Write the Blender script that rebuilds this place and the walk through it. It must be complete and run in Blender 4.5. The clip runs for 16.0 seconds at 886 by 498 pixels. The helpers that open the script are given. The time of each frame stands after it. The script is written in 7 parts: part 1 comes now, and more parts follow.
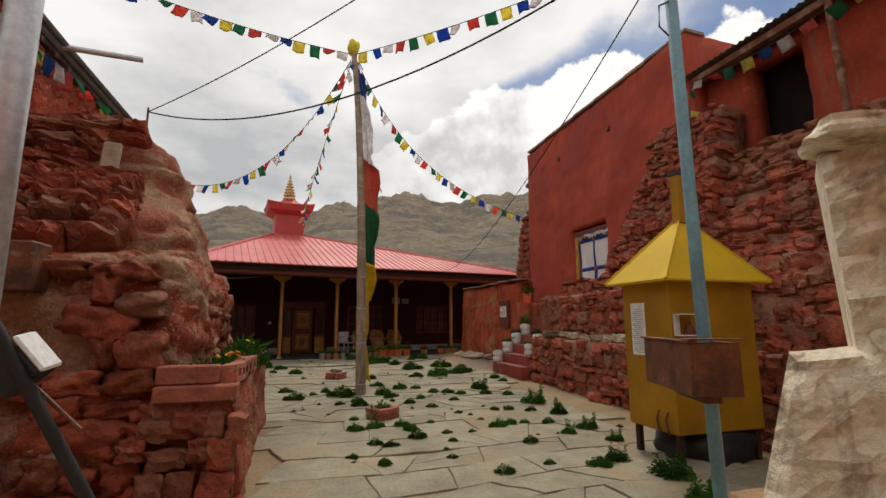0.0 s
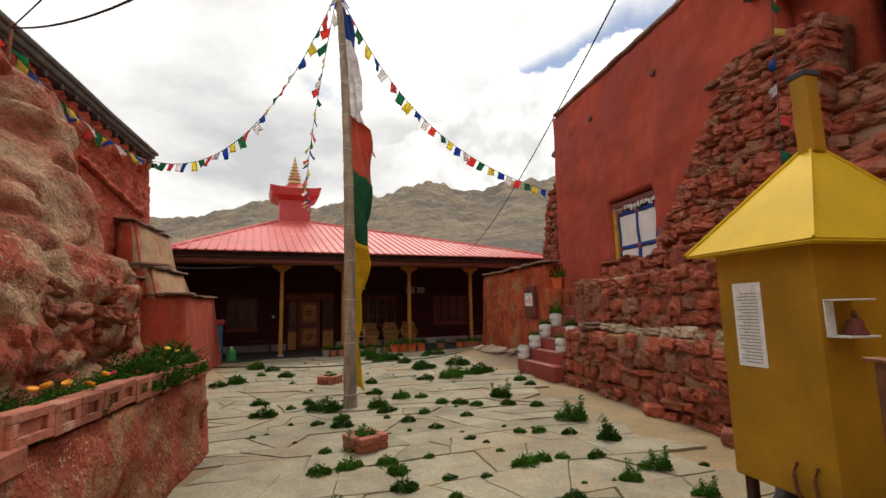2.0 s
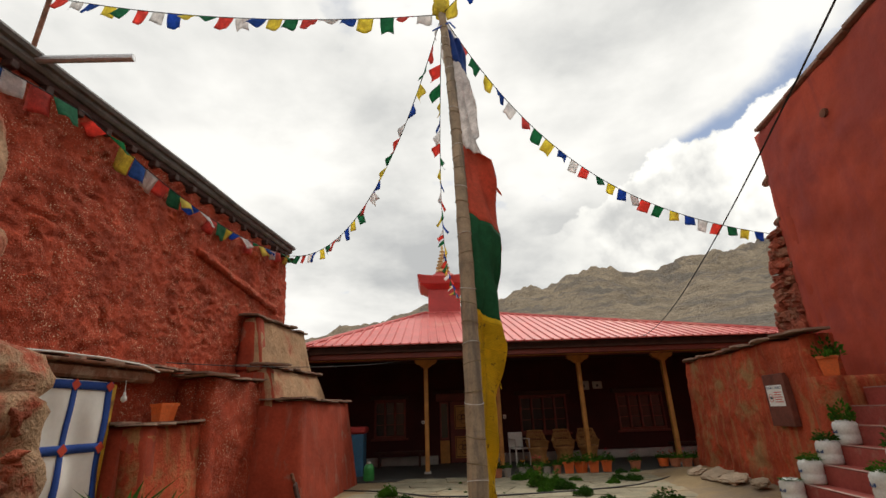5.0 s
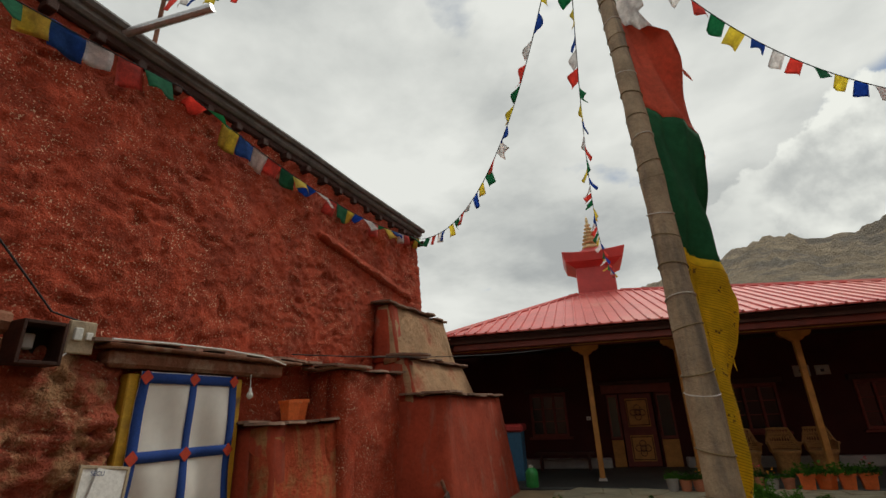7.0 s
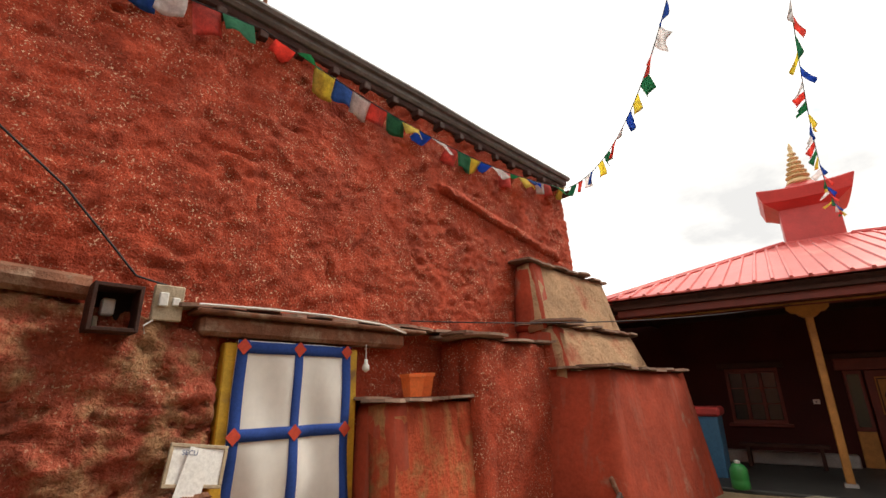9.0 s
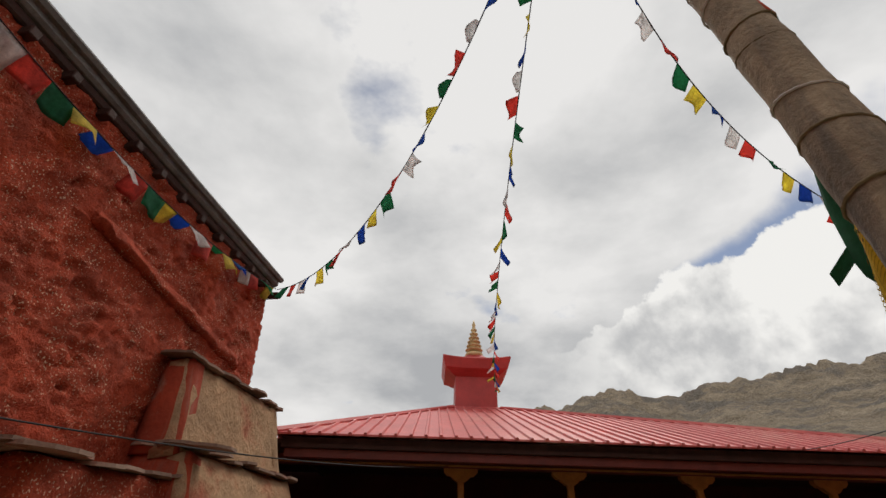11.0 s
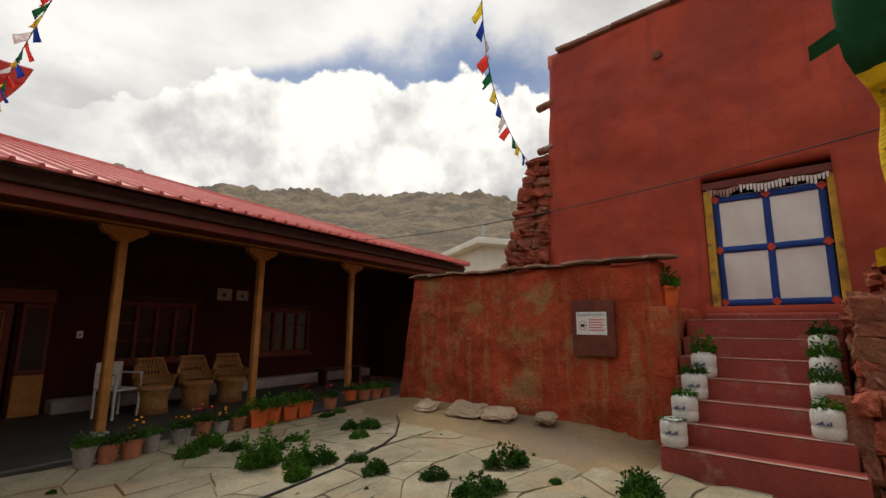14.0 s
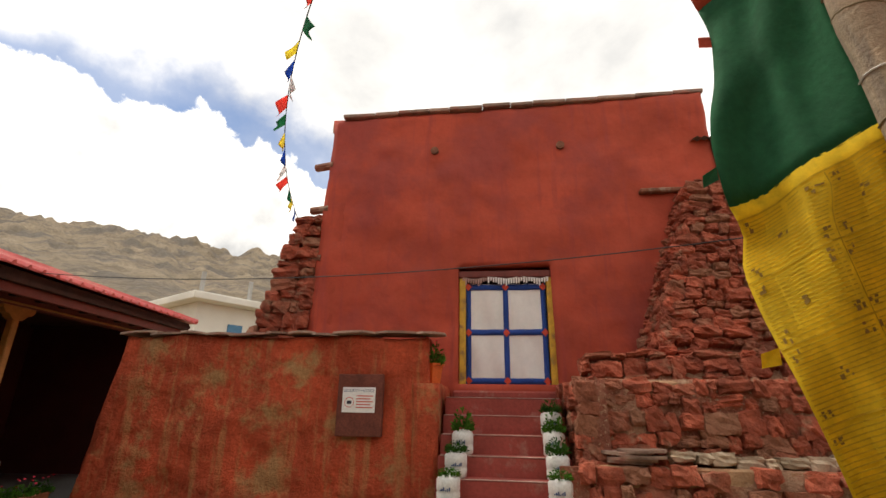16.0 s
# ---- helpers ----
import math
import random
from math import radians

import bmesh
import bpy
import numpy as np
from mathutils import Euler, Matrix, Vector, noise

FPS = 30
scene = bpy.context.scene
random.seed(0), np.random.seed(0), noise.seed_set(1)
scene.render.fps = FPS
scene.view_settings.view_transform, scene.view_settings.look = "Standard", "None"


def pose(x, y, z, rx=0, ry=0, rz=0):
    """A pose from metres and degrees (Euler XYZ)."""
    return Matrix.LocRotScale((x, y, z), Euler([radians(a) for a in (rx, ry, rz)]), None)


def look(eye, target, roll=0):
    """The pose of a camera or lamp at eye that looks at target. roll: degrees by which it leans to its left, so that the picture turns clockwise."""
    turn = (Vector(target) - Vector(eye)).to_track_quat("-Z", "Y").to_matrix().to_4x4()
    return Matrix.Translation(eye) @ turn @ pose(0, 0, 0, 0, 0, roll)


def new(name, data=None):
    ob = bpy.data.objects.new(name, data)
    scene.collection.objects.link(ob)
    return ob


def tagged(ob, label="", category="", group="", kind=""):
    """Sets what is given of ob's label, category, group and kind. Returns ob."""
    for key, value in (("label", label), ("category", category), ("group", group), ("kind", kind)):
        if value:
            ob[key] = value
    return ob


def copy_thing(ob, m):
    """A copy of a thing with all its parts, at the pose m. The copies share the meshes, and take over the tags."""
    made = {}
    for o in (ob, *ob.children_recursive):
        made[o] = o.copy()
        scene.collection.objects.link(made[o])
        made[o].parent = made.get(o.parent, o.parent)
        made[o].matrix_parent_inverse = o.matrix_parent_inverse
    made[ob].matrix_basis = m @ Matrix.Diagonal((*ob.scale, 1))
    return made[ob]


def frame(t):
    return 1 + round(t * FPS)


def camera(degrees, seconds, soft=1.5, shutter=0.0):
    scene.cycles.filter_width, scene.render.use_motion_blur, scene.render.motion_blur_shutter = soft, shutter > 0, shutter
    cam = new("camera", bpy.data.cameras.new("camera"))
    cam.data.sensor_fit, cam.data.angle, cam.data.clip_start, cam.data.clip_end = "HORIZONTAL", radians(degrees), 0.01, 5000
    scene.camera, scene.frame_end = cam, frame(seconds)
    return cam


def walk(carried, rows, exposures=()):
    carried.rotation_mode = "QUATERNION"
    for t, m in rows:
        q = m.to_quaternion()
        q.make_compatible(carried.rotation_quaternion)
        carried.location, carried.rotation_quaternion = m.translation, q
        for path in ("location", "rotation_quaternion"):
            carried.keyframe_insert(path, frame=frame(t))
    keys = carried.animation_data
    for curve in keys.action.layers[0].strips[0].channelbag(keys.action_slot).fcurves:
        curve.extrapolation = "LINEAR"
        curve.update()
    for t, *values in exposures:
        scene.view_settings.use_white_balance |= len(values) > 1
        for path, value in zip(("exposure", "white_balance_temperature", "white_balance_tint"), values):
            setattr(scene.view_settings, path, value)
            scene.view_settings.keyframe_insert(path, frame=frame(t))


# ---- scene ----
cam = camera(87.8, 16.0)
METRES, EYE, TILT, LEAN, TURN = 11.0, 1.5, 0.0, 0.0, -16.8
ROWS = [
    (0.0, 0.0, 0.0, 0.0, 0.02, 8.84, 0.12),
    (0.5, -0.0083, 0.0411, -0.0004, 2.76, 8.65, 1.32),
    (1.0, -0.0015, 0.0843, -0.001, 3.67, 8.04, 1.5),
    (1.5, 0.0119, 0.125, 0.0033, 3.7, 7.92, 1.48),
    (2.0, 0.0221, 0.1634, 0.0045, 3.21, 7.49, 1.24),
    (2.5, 0.036, 0.2076, 0.0024, 4.1, 7.36, 1.19),
    (3.0, 0.0347, 0.2477, 0.0024, 6.76, 7.42, 1.35),
    (3.5, 0.0303, 0.2872, 0.0058, 11.25, 8.69, 1.52),
    (4.0, 0.0306, 0.3281, 0.0127, 16.51, 13.13, 1.51),
    (6.5, -0.0466, 0.4773, 0.0157, 35.79, 22.7, 2.3),
    (7.0, -0.071, 0.5091, 0.017, 42.17, 19.66, 2.12),
    (7.5, -0.094, 0.5353, 0.013, 49.51, 16.34, 1.96),
    (8.0, -0.1137, 0.5601, 0.015, 56.87, 13.74, 2.17),
    (8.5, -0.1287, 0.5843, 0.0194, 63.08, 13.76, 1.64),
    (9.0, -0.1413, 0.6027, 0.0194, 62.07, 17.33, 0.94),
    (9.5, -0.155, 0.6208, 0.0229, 50.86, 25.8, -1.37),
    (10.0, -0.1606, 0.6385, 0.0281, 39.46, 33.24, -2.57),
    (12.5, -0.2625, 0.741, 0.0258, 5.15, 28.58, 1.25),
    (13.0, -0.2787, 0.7544, 0.0201, -3.54, 20.81, 1.94),
    (13.5, -0.2894, 0.7754, 0.0187, -16.18, 13.61, 1.37),
    (14.0, -0.2994, 0.7931, 0.0174, -31.91, 9.48, -0.43),
    (14.5, -0.3079, 0.8067, 0.0191, -48.36, 8.61, -1.23),
    (15.0, -0.3084, 0.826, 0.0189, -59.64, 11.63, -0.45),
    (15.5, -0.3103, 0.8504, 0.0202, -64.91, 15.17, -1.77),
    (16.0, -0.3141, 0.8706, 0.0231, -66.47, 18.15, -0.84),
]
walk(cam, [(t, pose(0, 0, EYE, TILT, LEAN, TURN) @ pose(METRES * x, METRES * y, METRES * z, 90 + pitch, roll, yaw)) for t, x, y, z, yaw, pitch, roll in ROWS],
     exposures=[(0, -0.35, 6700, 10), (0.5, -0.3, 6700, 10), (1.5, 0.0, 6750, 10), (3.5, 0.0, 6850, 10), (4.2, 0.0, 6850, 10), (6.3, -0.7, 6700, 4), (7, -0.6, 6700, 4),
                (7.5, -0.5, 6650, 10), (8, -0.1, 6900, 10), (9, 0.45, 7000, 10), (10, -0.08, 6800, 10), (12.3, -0.78, 6550, 10), (13, -0.65, 6600, 10), (13.5, -0.45, 6650, 10), (14, -0.3, 6850, 10), (15, 0.12, 7000, 10), (16, 0.28, 7050, 10)])

# ---- sky, sun ----
world = bpy.data.worlds.new("sky")
scene.world = world
world.use_nodes = True
wn, wl = world.node_tree.nodes, world.node_tree.links
wn.clear()


def wnode(kind, **inputs):
    n = wn.new(kind)
    for k, v in inputs.items():
        n.inputs[k.replace("_", " ")].default_value = v
    return n


SUN_ELEV, SUN_AZ = 56, 22
sky = wn.new("ShaderNodeTexSky")
sky.sky_type, sky.sun_disc = "NISHITA", False
sky.sun_elevation, sky.sun_rotation, sky.altitude = radians(SUN_ELEV), radians(SUN_AZ), 3500
w_co = wn.new("ShaderNodeTexCoord")
w_sep = wn.new("ShaderNodeSeparateXYZ")
wl.new(w_co.outputs["Generated"], w_sep.inputs[0])
w_up = wn.new("ShaderNodeMath")
w_up.operation = "MAXIMUM"
w_up.inputs[1].default_value = 0.0
wl.new(w_sep.outputs["Z"], w_up.inputs[0])
w_add = wn.new("ShaderNodeMath")
w_add.inputs[1].default_value = 0.28
wl.new(w_up.outputs[0], w_add.inputs[0])
w_div = wn.new("ShaderNodeVectorMath")
w_div.operation = "DIVIDE"
w_cmb = wn.new("ShaderNodeCombineXYZ")
w_cmb.inputs[2].default_value = 1.0
wl.new(w_add.outputs[0], w_cmb.inputs[0])
wl.new(w_add.outputs[0], w_cmb.inputs[1])
wl.new(w_co.outputs["Generated"], w_div.inputs[0])
wl.new(w_cmb.outputs[0], w_div.inputs[1])


def wnoise(scale, detail, rough, dist=0.0, off=(0, 0, 0)):
    m = wn.new("ShaderNodeMapping")
    m.inputs["Location"].default_value = off
    wl.new(w_div.outputs[0], m.inputs[0])
    n = wnode("ShaderNodeTexNoise", Scale=scale, Detail=detail, Roughness=rough, Distortion=dist)
    wl.new(m.outputs[0], n.inputs["Vector"])
    return n.outputs["Fac"]


def wramp(fac, *stops):
    r = wn.new("ShaderNodeValToRGB")
    e = r.color_ramp.elements
    while len(e) < len(stops):
        e.new(0.5)
    for el, (p, c) in zip(e, stops):
        el.position, el.color = p, (*c, 1)
    wl.new(fac, r.inputs[0])
    return r.outputs[0]


cover = wramp(wnoise(1.3, 7, 0.55, 0.1, (1.3, 0.4, 0)), (0.27, (0, 0, 0)), (0.38, (1, 1, 1)))
body = wramp(wnoise(1.7, 8, 0.56, 0.1, (4.2, 1.7, 0)), (0.30, (0.62, 0.64, 0.67)), (0.45, (0.92, 0.93, 0.94)), (0.60, (1.2, 1.2, 1.2)))
w_blue = wn.new("ShaderNodeVectorMath")
w_blue.operation = "SCALE"
w_blue.inputs["Scale"].default_value = 0.15
wl.new(sky.outputs[0], w_blue.inputs[0])
w_mix = wn.new("ShaderNodeMix")
w_mix.data_type = "RGBA"
wl.new(cover, w_mix.inputs["Factor"])
wl.new(w_blue.outputs[0], w_mix.inputs["A"])
wl.new(body, w_mix.inputs["B"])


# a bank of cumulus over the north-eastern hills, with a strip of clear sky above its edge
def wmath(op, a, b=0.0, c=0.0):
    n = wn.new("ShaderNodeMath")
    n.operation = op
    for i, v in enumerate((a, b, c)):
        if isinstance(v, (int, float)):
            n.inputs[i].default_value = v
        else:
            wl.new(v, n.inputs[i])
    return n.outputs[0]


def wsmooth(v, a, b):
    n = wn.new("ShaderNodeMapRange")
    n.interpolation_type = "SMOOTHSTEP"
    n.inputs["From Min"].default_value, n.inputs["From Max"].default_value = a, b
    wl.new(v, n.inputs["Value"])
    return n.outputs["Result"]


def wdirnoise(scale, detail, rough):
    n = wnode("ShaderNodeTexNoise", Scale=scale, Detail=detail, Roughness=rough)
    wl.new(w_co.outputs["Generated"], n.inputs["Vector"])
    return n.outputs["Fac"]


def wmixc(fac, a, b):
    n = wn.new("ShaderNodeMix")
    n.data_type = "RGBA"
    wl.new(fac, n.inputs["Factor"])
    wl.new(a, n.inputs["A"])
    wl.new(b, n.inputs["B"])
    return n.outputs["Result"]


w_az = wmath("MULTIPLY", wmath("ARCTAN2", w_sep.outputs["X"], w_sep.outputs["Y"]), 57.296)
w_el = wmath("MULTIPLY", wmath("ARCSINE", w_sep.outputs["Z"]), 57.296)
w_off = wmath("SUBTRACT", w_az, 42.0)
w_edge = wmath("SUBTRACT", 30.0, wmath("MULTIPLY", wmath("MULTIPLY", w_off, w_off), 0.008))
w_lump = wmath("MULTIPLY", wmath("SUBTRACT", wdirnoise(9.0, 7, 0.55), 0.5), 11.0)
w_d = wmath("SUBTRACT", wmath("SUBTRACT", w_el, w_edge), w_lump)
w_side = wmath("MULTIPLY", wsmooth(w_az, 2, 18), wsmooth(w_az, 100, 78))
w_cum = wmath("MULTIPLY", wsmooth(w_d, 0.25, -0.35), w_side)
w_wide = wmath("ADD", 0.9, wmath("MULTIPLY", wsmooth(w_az, 25, 50), 4.6))
w_gap = wmath("SUBTRACT", 1.0, wsmooth(wmath("SUBTRACT", wmath("DIVIDE", wmath("SUBTRACT", w_el, w_edge), w_wide), wmath("MULTIPLY", w_lump, 0.22)), 0.1, 1.5))
w_gap = wmath("MULTIPLY", wmath("MULTIPLY", wmath("MULTIPLY", w_gap, w_side), wsmooth(w_az, 18, 27)), 0.8)
bank = wramp(wmath("ADD", wmath("MULTIPLY", wdirnoise(7.0, 8, 0.55), 1.0), wmath("MULTIPLY", wsmooth(w_el, 9, 27), 0.22)),
             (0.40, (0.55, 0.57, 0.60)), (0.56, (0.86, 0.87, 0.88)), (0.70, (1.3, 1.3, 1.28)))
w_all = wmixc(w_cum, wmixc(w_gap, w_mix.outputs["Result"], w_blue.outputs[0]), bank)
w_bg = wnode("ShaderNodeBackground", Strength=1.0)
wl.new(w_all, w_bg.inputs["Color"])
w_out = wn.new("ShaderNodeOutputWorld")
wl.new(w_bg.outputs[0], w_out.inputs[0])

sun = new("sun", bpy.data.lights.new("sun", "SUN"))
sun.data.energy, sun.data.angle, sun.data.color = 2.2, radians(14), (1.0, 0.95, 0.88)
_az = radians(SUN_AZ)
sun.matrix_world = look((0, 0, 30), (-math.sin(_az) * 10, -math.cos(_az) * 10, 30 - 10 * math.tan(radians(SUN_ELEV))))


# ---- materials ----
def mat(name, base, rough=0.85, metal=0.0, vary=0.25, scale=3.0, bump=0.3, fine=40.0, spots=None, obj_vary=0.0, island=0.0,
        streak=None, second=None, distance=0.02, trans=0.0, detail=8, tint=None, speckle=0.2):
    """Base colour with coarse and fine variation. second: (colour, amount, scale) patches; spots: (colour, amount, scale); streak: (colour, amount)."""
    m = bpy.data.materials.new(name)
    m.use_nodes = True
    nt = m.node_tree
    n, l = nt.nodes, nt.links
    bs = n["Principled BSDF"]
    bs.inputs["Roughness"].default_value, bs.inputs["Metallic"].default_value = rough, metal
    bs.inputs["Specular IOR Level"].default_value = 0.3 if rough > 0.6 else 0.5
    co = n.new("ShaderNodeTexCoord")
    geo = n.new("ShaderNodeNewGeometry")

    def noi(sc, det=detail, rg=0.6, vec=None):
        k = n.new("ShaderNodeTexNoise")
        k.inputs["Scale"].default_value, k.inputs["Detail"].default_value, k.inputs["Roughness"].default_value = sc, det, rg
        l.new(vec if vec else geo.outputs["Position"], k.inputs["Vector"])
        return k.outputs["Fac"]

    def ramp(fac, a, b, ca=(0, 0, 0), cb=(1, 1, 1)):
        r = n.new("ShaderNodeValToRGB")
        e = r.color_ramp.elements
        e[0].position, e[0].color, e[1].position, e[1].color = a, (*ca, 1), b, (*cb, 1)
        l.new(fac, r.inputs[0])
        return r.outputs[0]

    def mix(fac, a, b, mode="MIX"):
        k = n.new("ShaderNodeMix")
        k.data_type, k.blend_type = "RGBA", mode
        for sock, v in (("Factor", fac), ("A", a), ("B", b)):
            if isinstance(v, (int, float)):
                k.inputs[sock].default_value = v
            elif isinstance(v, tuple):
                k.inputs[sock].default_value = (*v, 1)
            else:
                l.new(v, k.inputs[sock])
        return k.outputs["Result"]

    lo = tuple(c * (1 - vary) for c in base)
    hi = tuple(min(1, c * (1 + vary)) for c in base)
    col = ramp(noi(scale), 0.32, 0.68, lo, hi)
    if second:
        c2, amount, sc = second
        col = mix(ramp(noi(sc, 6, 0.65), 1 - amount - 0.06, 1 - amount + 0.06), col, c2)
    if streak:
        mp = n.new("ShaderNodeMapping")
        mp.inputs["Scale"].default_value = (7, 7, 0.5)
        l.new(geo.outputs["Position"], mp.inputs[0])
        col = mix(ramp(noi(1.0, 6, 0.6, mp.outputs[0]), 1 - streak[1] - 0.08, 1 - streak[1] + 0.08), col, streak[0])
    if obj_vary:
        oi = n.new("ShaderNodeObjectInfo")
        col = mix(1.0, col, ramp(oi.outputs["Random"], 0, 1, (1 - obj_vary,) * 3, (1 + obj_vary * 0.7, 1 + obj_vary * 0.8, 1 + obj_vary)), "MULTIPLY")
        if tint:
            hs = n.new("ShaderNodeMath")
            hs.operation = "FRACT"
            ml = n.new("ShaderNodeMath")
            ml.operation = "MULTIPLY"
            ml.inputs[1].default_value = 7.31
            l.new(oi.outputs["Random"], ml.inputs[0])
            l.new(ml.outputs[0], hs.inputs[0])
            col = mix(ramp(hs.outputs[0], 0.6, 1.0), col, tint)
    if island:
        col = mix(1.0, col, ramp(geo.outputs["Random Per Island"], 0, 1, (1 - island,) * 3, (1 + island, 1 + island, 1 + island * 0.8)), "MULTIPLY")
    grain = noi(fine, 5, 0.7)
    col = mix(1.0, col, ramp(grain, 0.25, 0.75, (1 - speckle * 1.1,) * 3, (1 + speckle * 0.9,) * 3), "MULTIPLY")
    if spots:
        c3, amount, sc = spots
        patch = ramp(noi(sc * 0.06, 3), 0.4, 0.6)
        col = mix(mix(1.0, ramp(noi(sc, 2, 0.5), 1 - amount - 0.03, 1 - amount + 0.03), patch, "MULTIPLY"), col, c3)
    l.new(col, bs.inputs["Base Color"])
    if bump:
        bp = n.new("ShaderNodeBump")
        bp.inputs["Strength"].default_value, bp.inputs["Distance"].default_value = bump, distance
        ad = n.new("ShaderNodeMath")
        ml2 = n.new("ShaderNodeMath")
        ml2.operation, ml2.inputs[1].default_value = "MULTIPLY", 0.45
        l.new(grain, ml2.inputs[0])
        l.new(ml2.outputs[0], ad.inputs[0])
        l.new(noi(fine * 0.25, 6), ad.inputs[1])
        l.new(ad.outputs[0], bp.inputs["Height"])
        l.new(bp.outputs[0], bs.inputs["Normal"])
    if trans:
        tr = n.new("ShaderNodeBsdfTranslucent")
        l.new(col, tr.inputs["Color"])
        ms = n.new("ShaderNodeMixShader")
        ms.inputs[0].default_value = trans
        l.new(bs.outputs[0], ms.inputs[1])
        l.new(tr.outputs[0], ms.inputs[2])
        l.new(ms.outputs[0], n["Material Output"].inputs[0])
    return m


M = {}
TAN = (0.42, 0.285, 0.175)
M["plaster_rough"] = mat("rough_red_plaster", (0.41, 0.062, 0.027), 0.95, vary=0.26, scale=3.2, bump=0.75, fine=46, distance=0.06,
                         spots=((0.74, 0.50, 0.33), 0.365, 52), second=((0.31, 0.050, 0.023), 0.44, 2.2), speckle=0.4)
M["plaster_smooth"] = mat("smooth_red_plaster", (0.40, 0.068, 0.037), 0.9, vary=0.2, scale=0.9, bump=0.3, fine=9, distance=0.04, streak=((0.33, 0.058, 0.042), 0.38),
                          second=((0.30, 0.056, 0.042), 0.42, 0.5), speckle=0.07)
M["plaster_worn"] = mat("worn_red_plaster", (0.44, 0.074, 0.031), 0.95, vary=0.3, scale=1.6, bump=0.7, fine=26, distance=0.06,
                        second=((0.38, 0.20, 0.085), 0.42, 1.8), streak=((0.42, 0.17, 0.07), 0.40), speckle=0.26)
M["plaster_dark"] = mat("dark_red_plaster", (0.35, 0.055, 0.026), 0.9, vary=0.25, scale=1.5, bump=0.4, fine=18, distance=0.03,
                        streak=((0.32, 0.10, 0.065), 0.38), second=((0.32, 0.2, 0.14), 0.32, 1.7))
M["plaster_eroded"] = mat("eroded_red_plaster", (0.38, 0.085, 0.048), 0.97, vary=0.3, scale=2.6, bump=1.0, fine=26, distance=0.08,
                          second=((0.38, 0.20, 0.10), 0.46, 2.4), streak=((0.34, 0.075, 0.038), 0.40), spots=((0.6, 0.40, 0.26), 0.36, 45), speckle=0.32)
M["bastion"] = mat("weathered_red_masonry", (0.38, 0.088, 0.048), 0.97, vary=0.35, scale=3.2, bump=1.0, fine=24, distance=0.08, second=((0.47, 0.30, 0.18), 0.50, 2.6), streak=((0.36, 0.09, 0.05), 0.36), spots=((0.5, 0.36, 0.25), 0.38, 30), speckle=0.3)
M["bastion_mud"] = mat("tan_red_mud_mass", (0.45, 0.27, 0.16), 0.97, vary=0.3, scale=3.6, bump=1.0, fine=30, distance=0.08, second=((0.40, 0.125, 0.07), 0.48, 2.2), speckle=0.36)
M["mud"] = mat("tan_mud_plaster", (0.43, 0.265, 0.15), 0.97, vary=0.22, scale=2.2, bump=0.9, fine=16, distance=0.05, second=((0.34, 0.11, 0.06), 0.42, 1.1))
M["mortar"] = mat("red_mud_mortar", (0.30, 0.105, 0.065), 0.97, vary=0.35, scale=2.5, bump=1.0, fine=22, distance=0.06, second=((0.37, 0.215, 0.135), 0.48, 1.7), spots=((0.45, 0.30, 0.2), 0.37, 30))
M["stone"] = mat("red_stone", (0.37, 0.09, 0.047), 0.9, vary=0.4, scale=5, bump=1.0, fine=30, distance=0.05, obj_vary=0.36,
                 tint=(0.29, 0.135, 0.08), second=((0.36, 0.19, 0.115), 0.37, 3.5))
M["stone_tan"] = mat("tan_stone", (0.42, 0.32, 0.22), 0.9, vary=0.25, scale=4, bump=0.7, fine=30, obj_vary=0.25)
M["slate"] = mat("weathered_slate", (0.28, 0.18, 0.13), 0.85, vary=0.3, scale=4, bump=0.6, fine=30, obj_vary=0.3, second=((0.30, 0.12, 0.085), 0.4, 2))
M["flag"] = mat("grey_flagstone", (0.29, 0.258, 0.175), 0.85, vary=0.24, scale=3.0, bump=0.6, fine=34, obj_vary=0.14, second=((0.33, 0.25, 0.15), 0.42, 1.2), speckle=0.26)
M["dirt"] = mat("sandy_dirt", (0.29, 0.21, 0.115), 0.98, vary=0.22, scale=1.4, bump=0.9, fine=30, second=((0.23, 0.175, 0.12), 0.45, 0.6))
# porch slate, with the shade under the roof put into its colour
M["porch"] = mat("shade_darkened_slate_floor", (0.042, 0.042, 0.038), 0.6, vary=0.3, scale=2.2, bump=0.3, fine=20)
M["roof"] = mat("red_roof_metal", (0.60, 0.115, 0.105), 0.42, vary=0.12, scale=1.2, bump=0.08, fine=20, second=((0.62, 0.20, 0.16), 0.40, 0.6))
M["redpaint"] = mat("bright_red_paint", (0.47, 0.05, 0.045), 0.5, vary=0.15, scale=2, bump=0.1)
M["gold"] = mat("gold_paint", (0.62, 0.44, 0.22), 0.4, 0.3, vary=0.2, scale=6, bump=0.1)
# red of the porch walls, lowered to near-black to carry the porch shade
M["darkred"] = mat("shade_darkened_red_wall", (0.042, 0.0055, 0.0045), 0.8, vary=0.25, scale=1.5, bump=0.2)
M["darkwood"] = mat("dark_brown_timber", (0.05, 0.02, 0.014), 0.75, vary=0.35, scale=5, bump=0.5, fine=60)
M["ochre"] = mat("ochre_wood", (0.42, 0.19, 0.042), 0.6, vary=0.22, scale=6, bump=0.3, fine=50)
M["carvered"] = mat("carved_red_wood", (0.14, 0.022, 0.013), 0.6, vary=0.25, scale=4, bump=0.2)
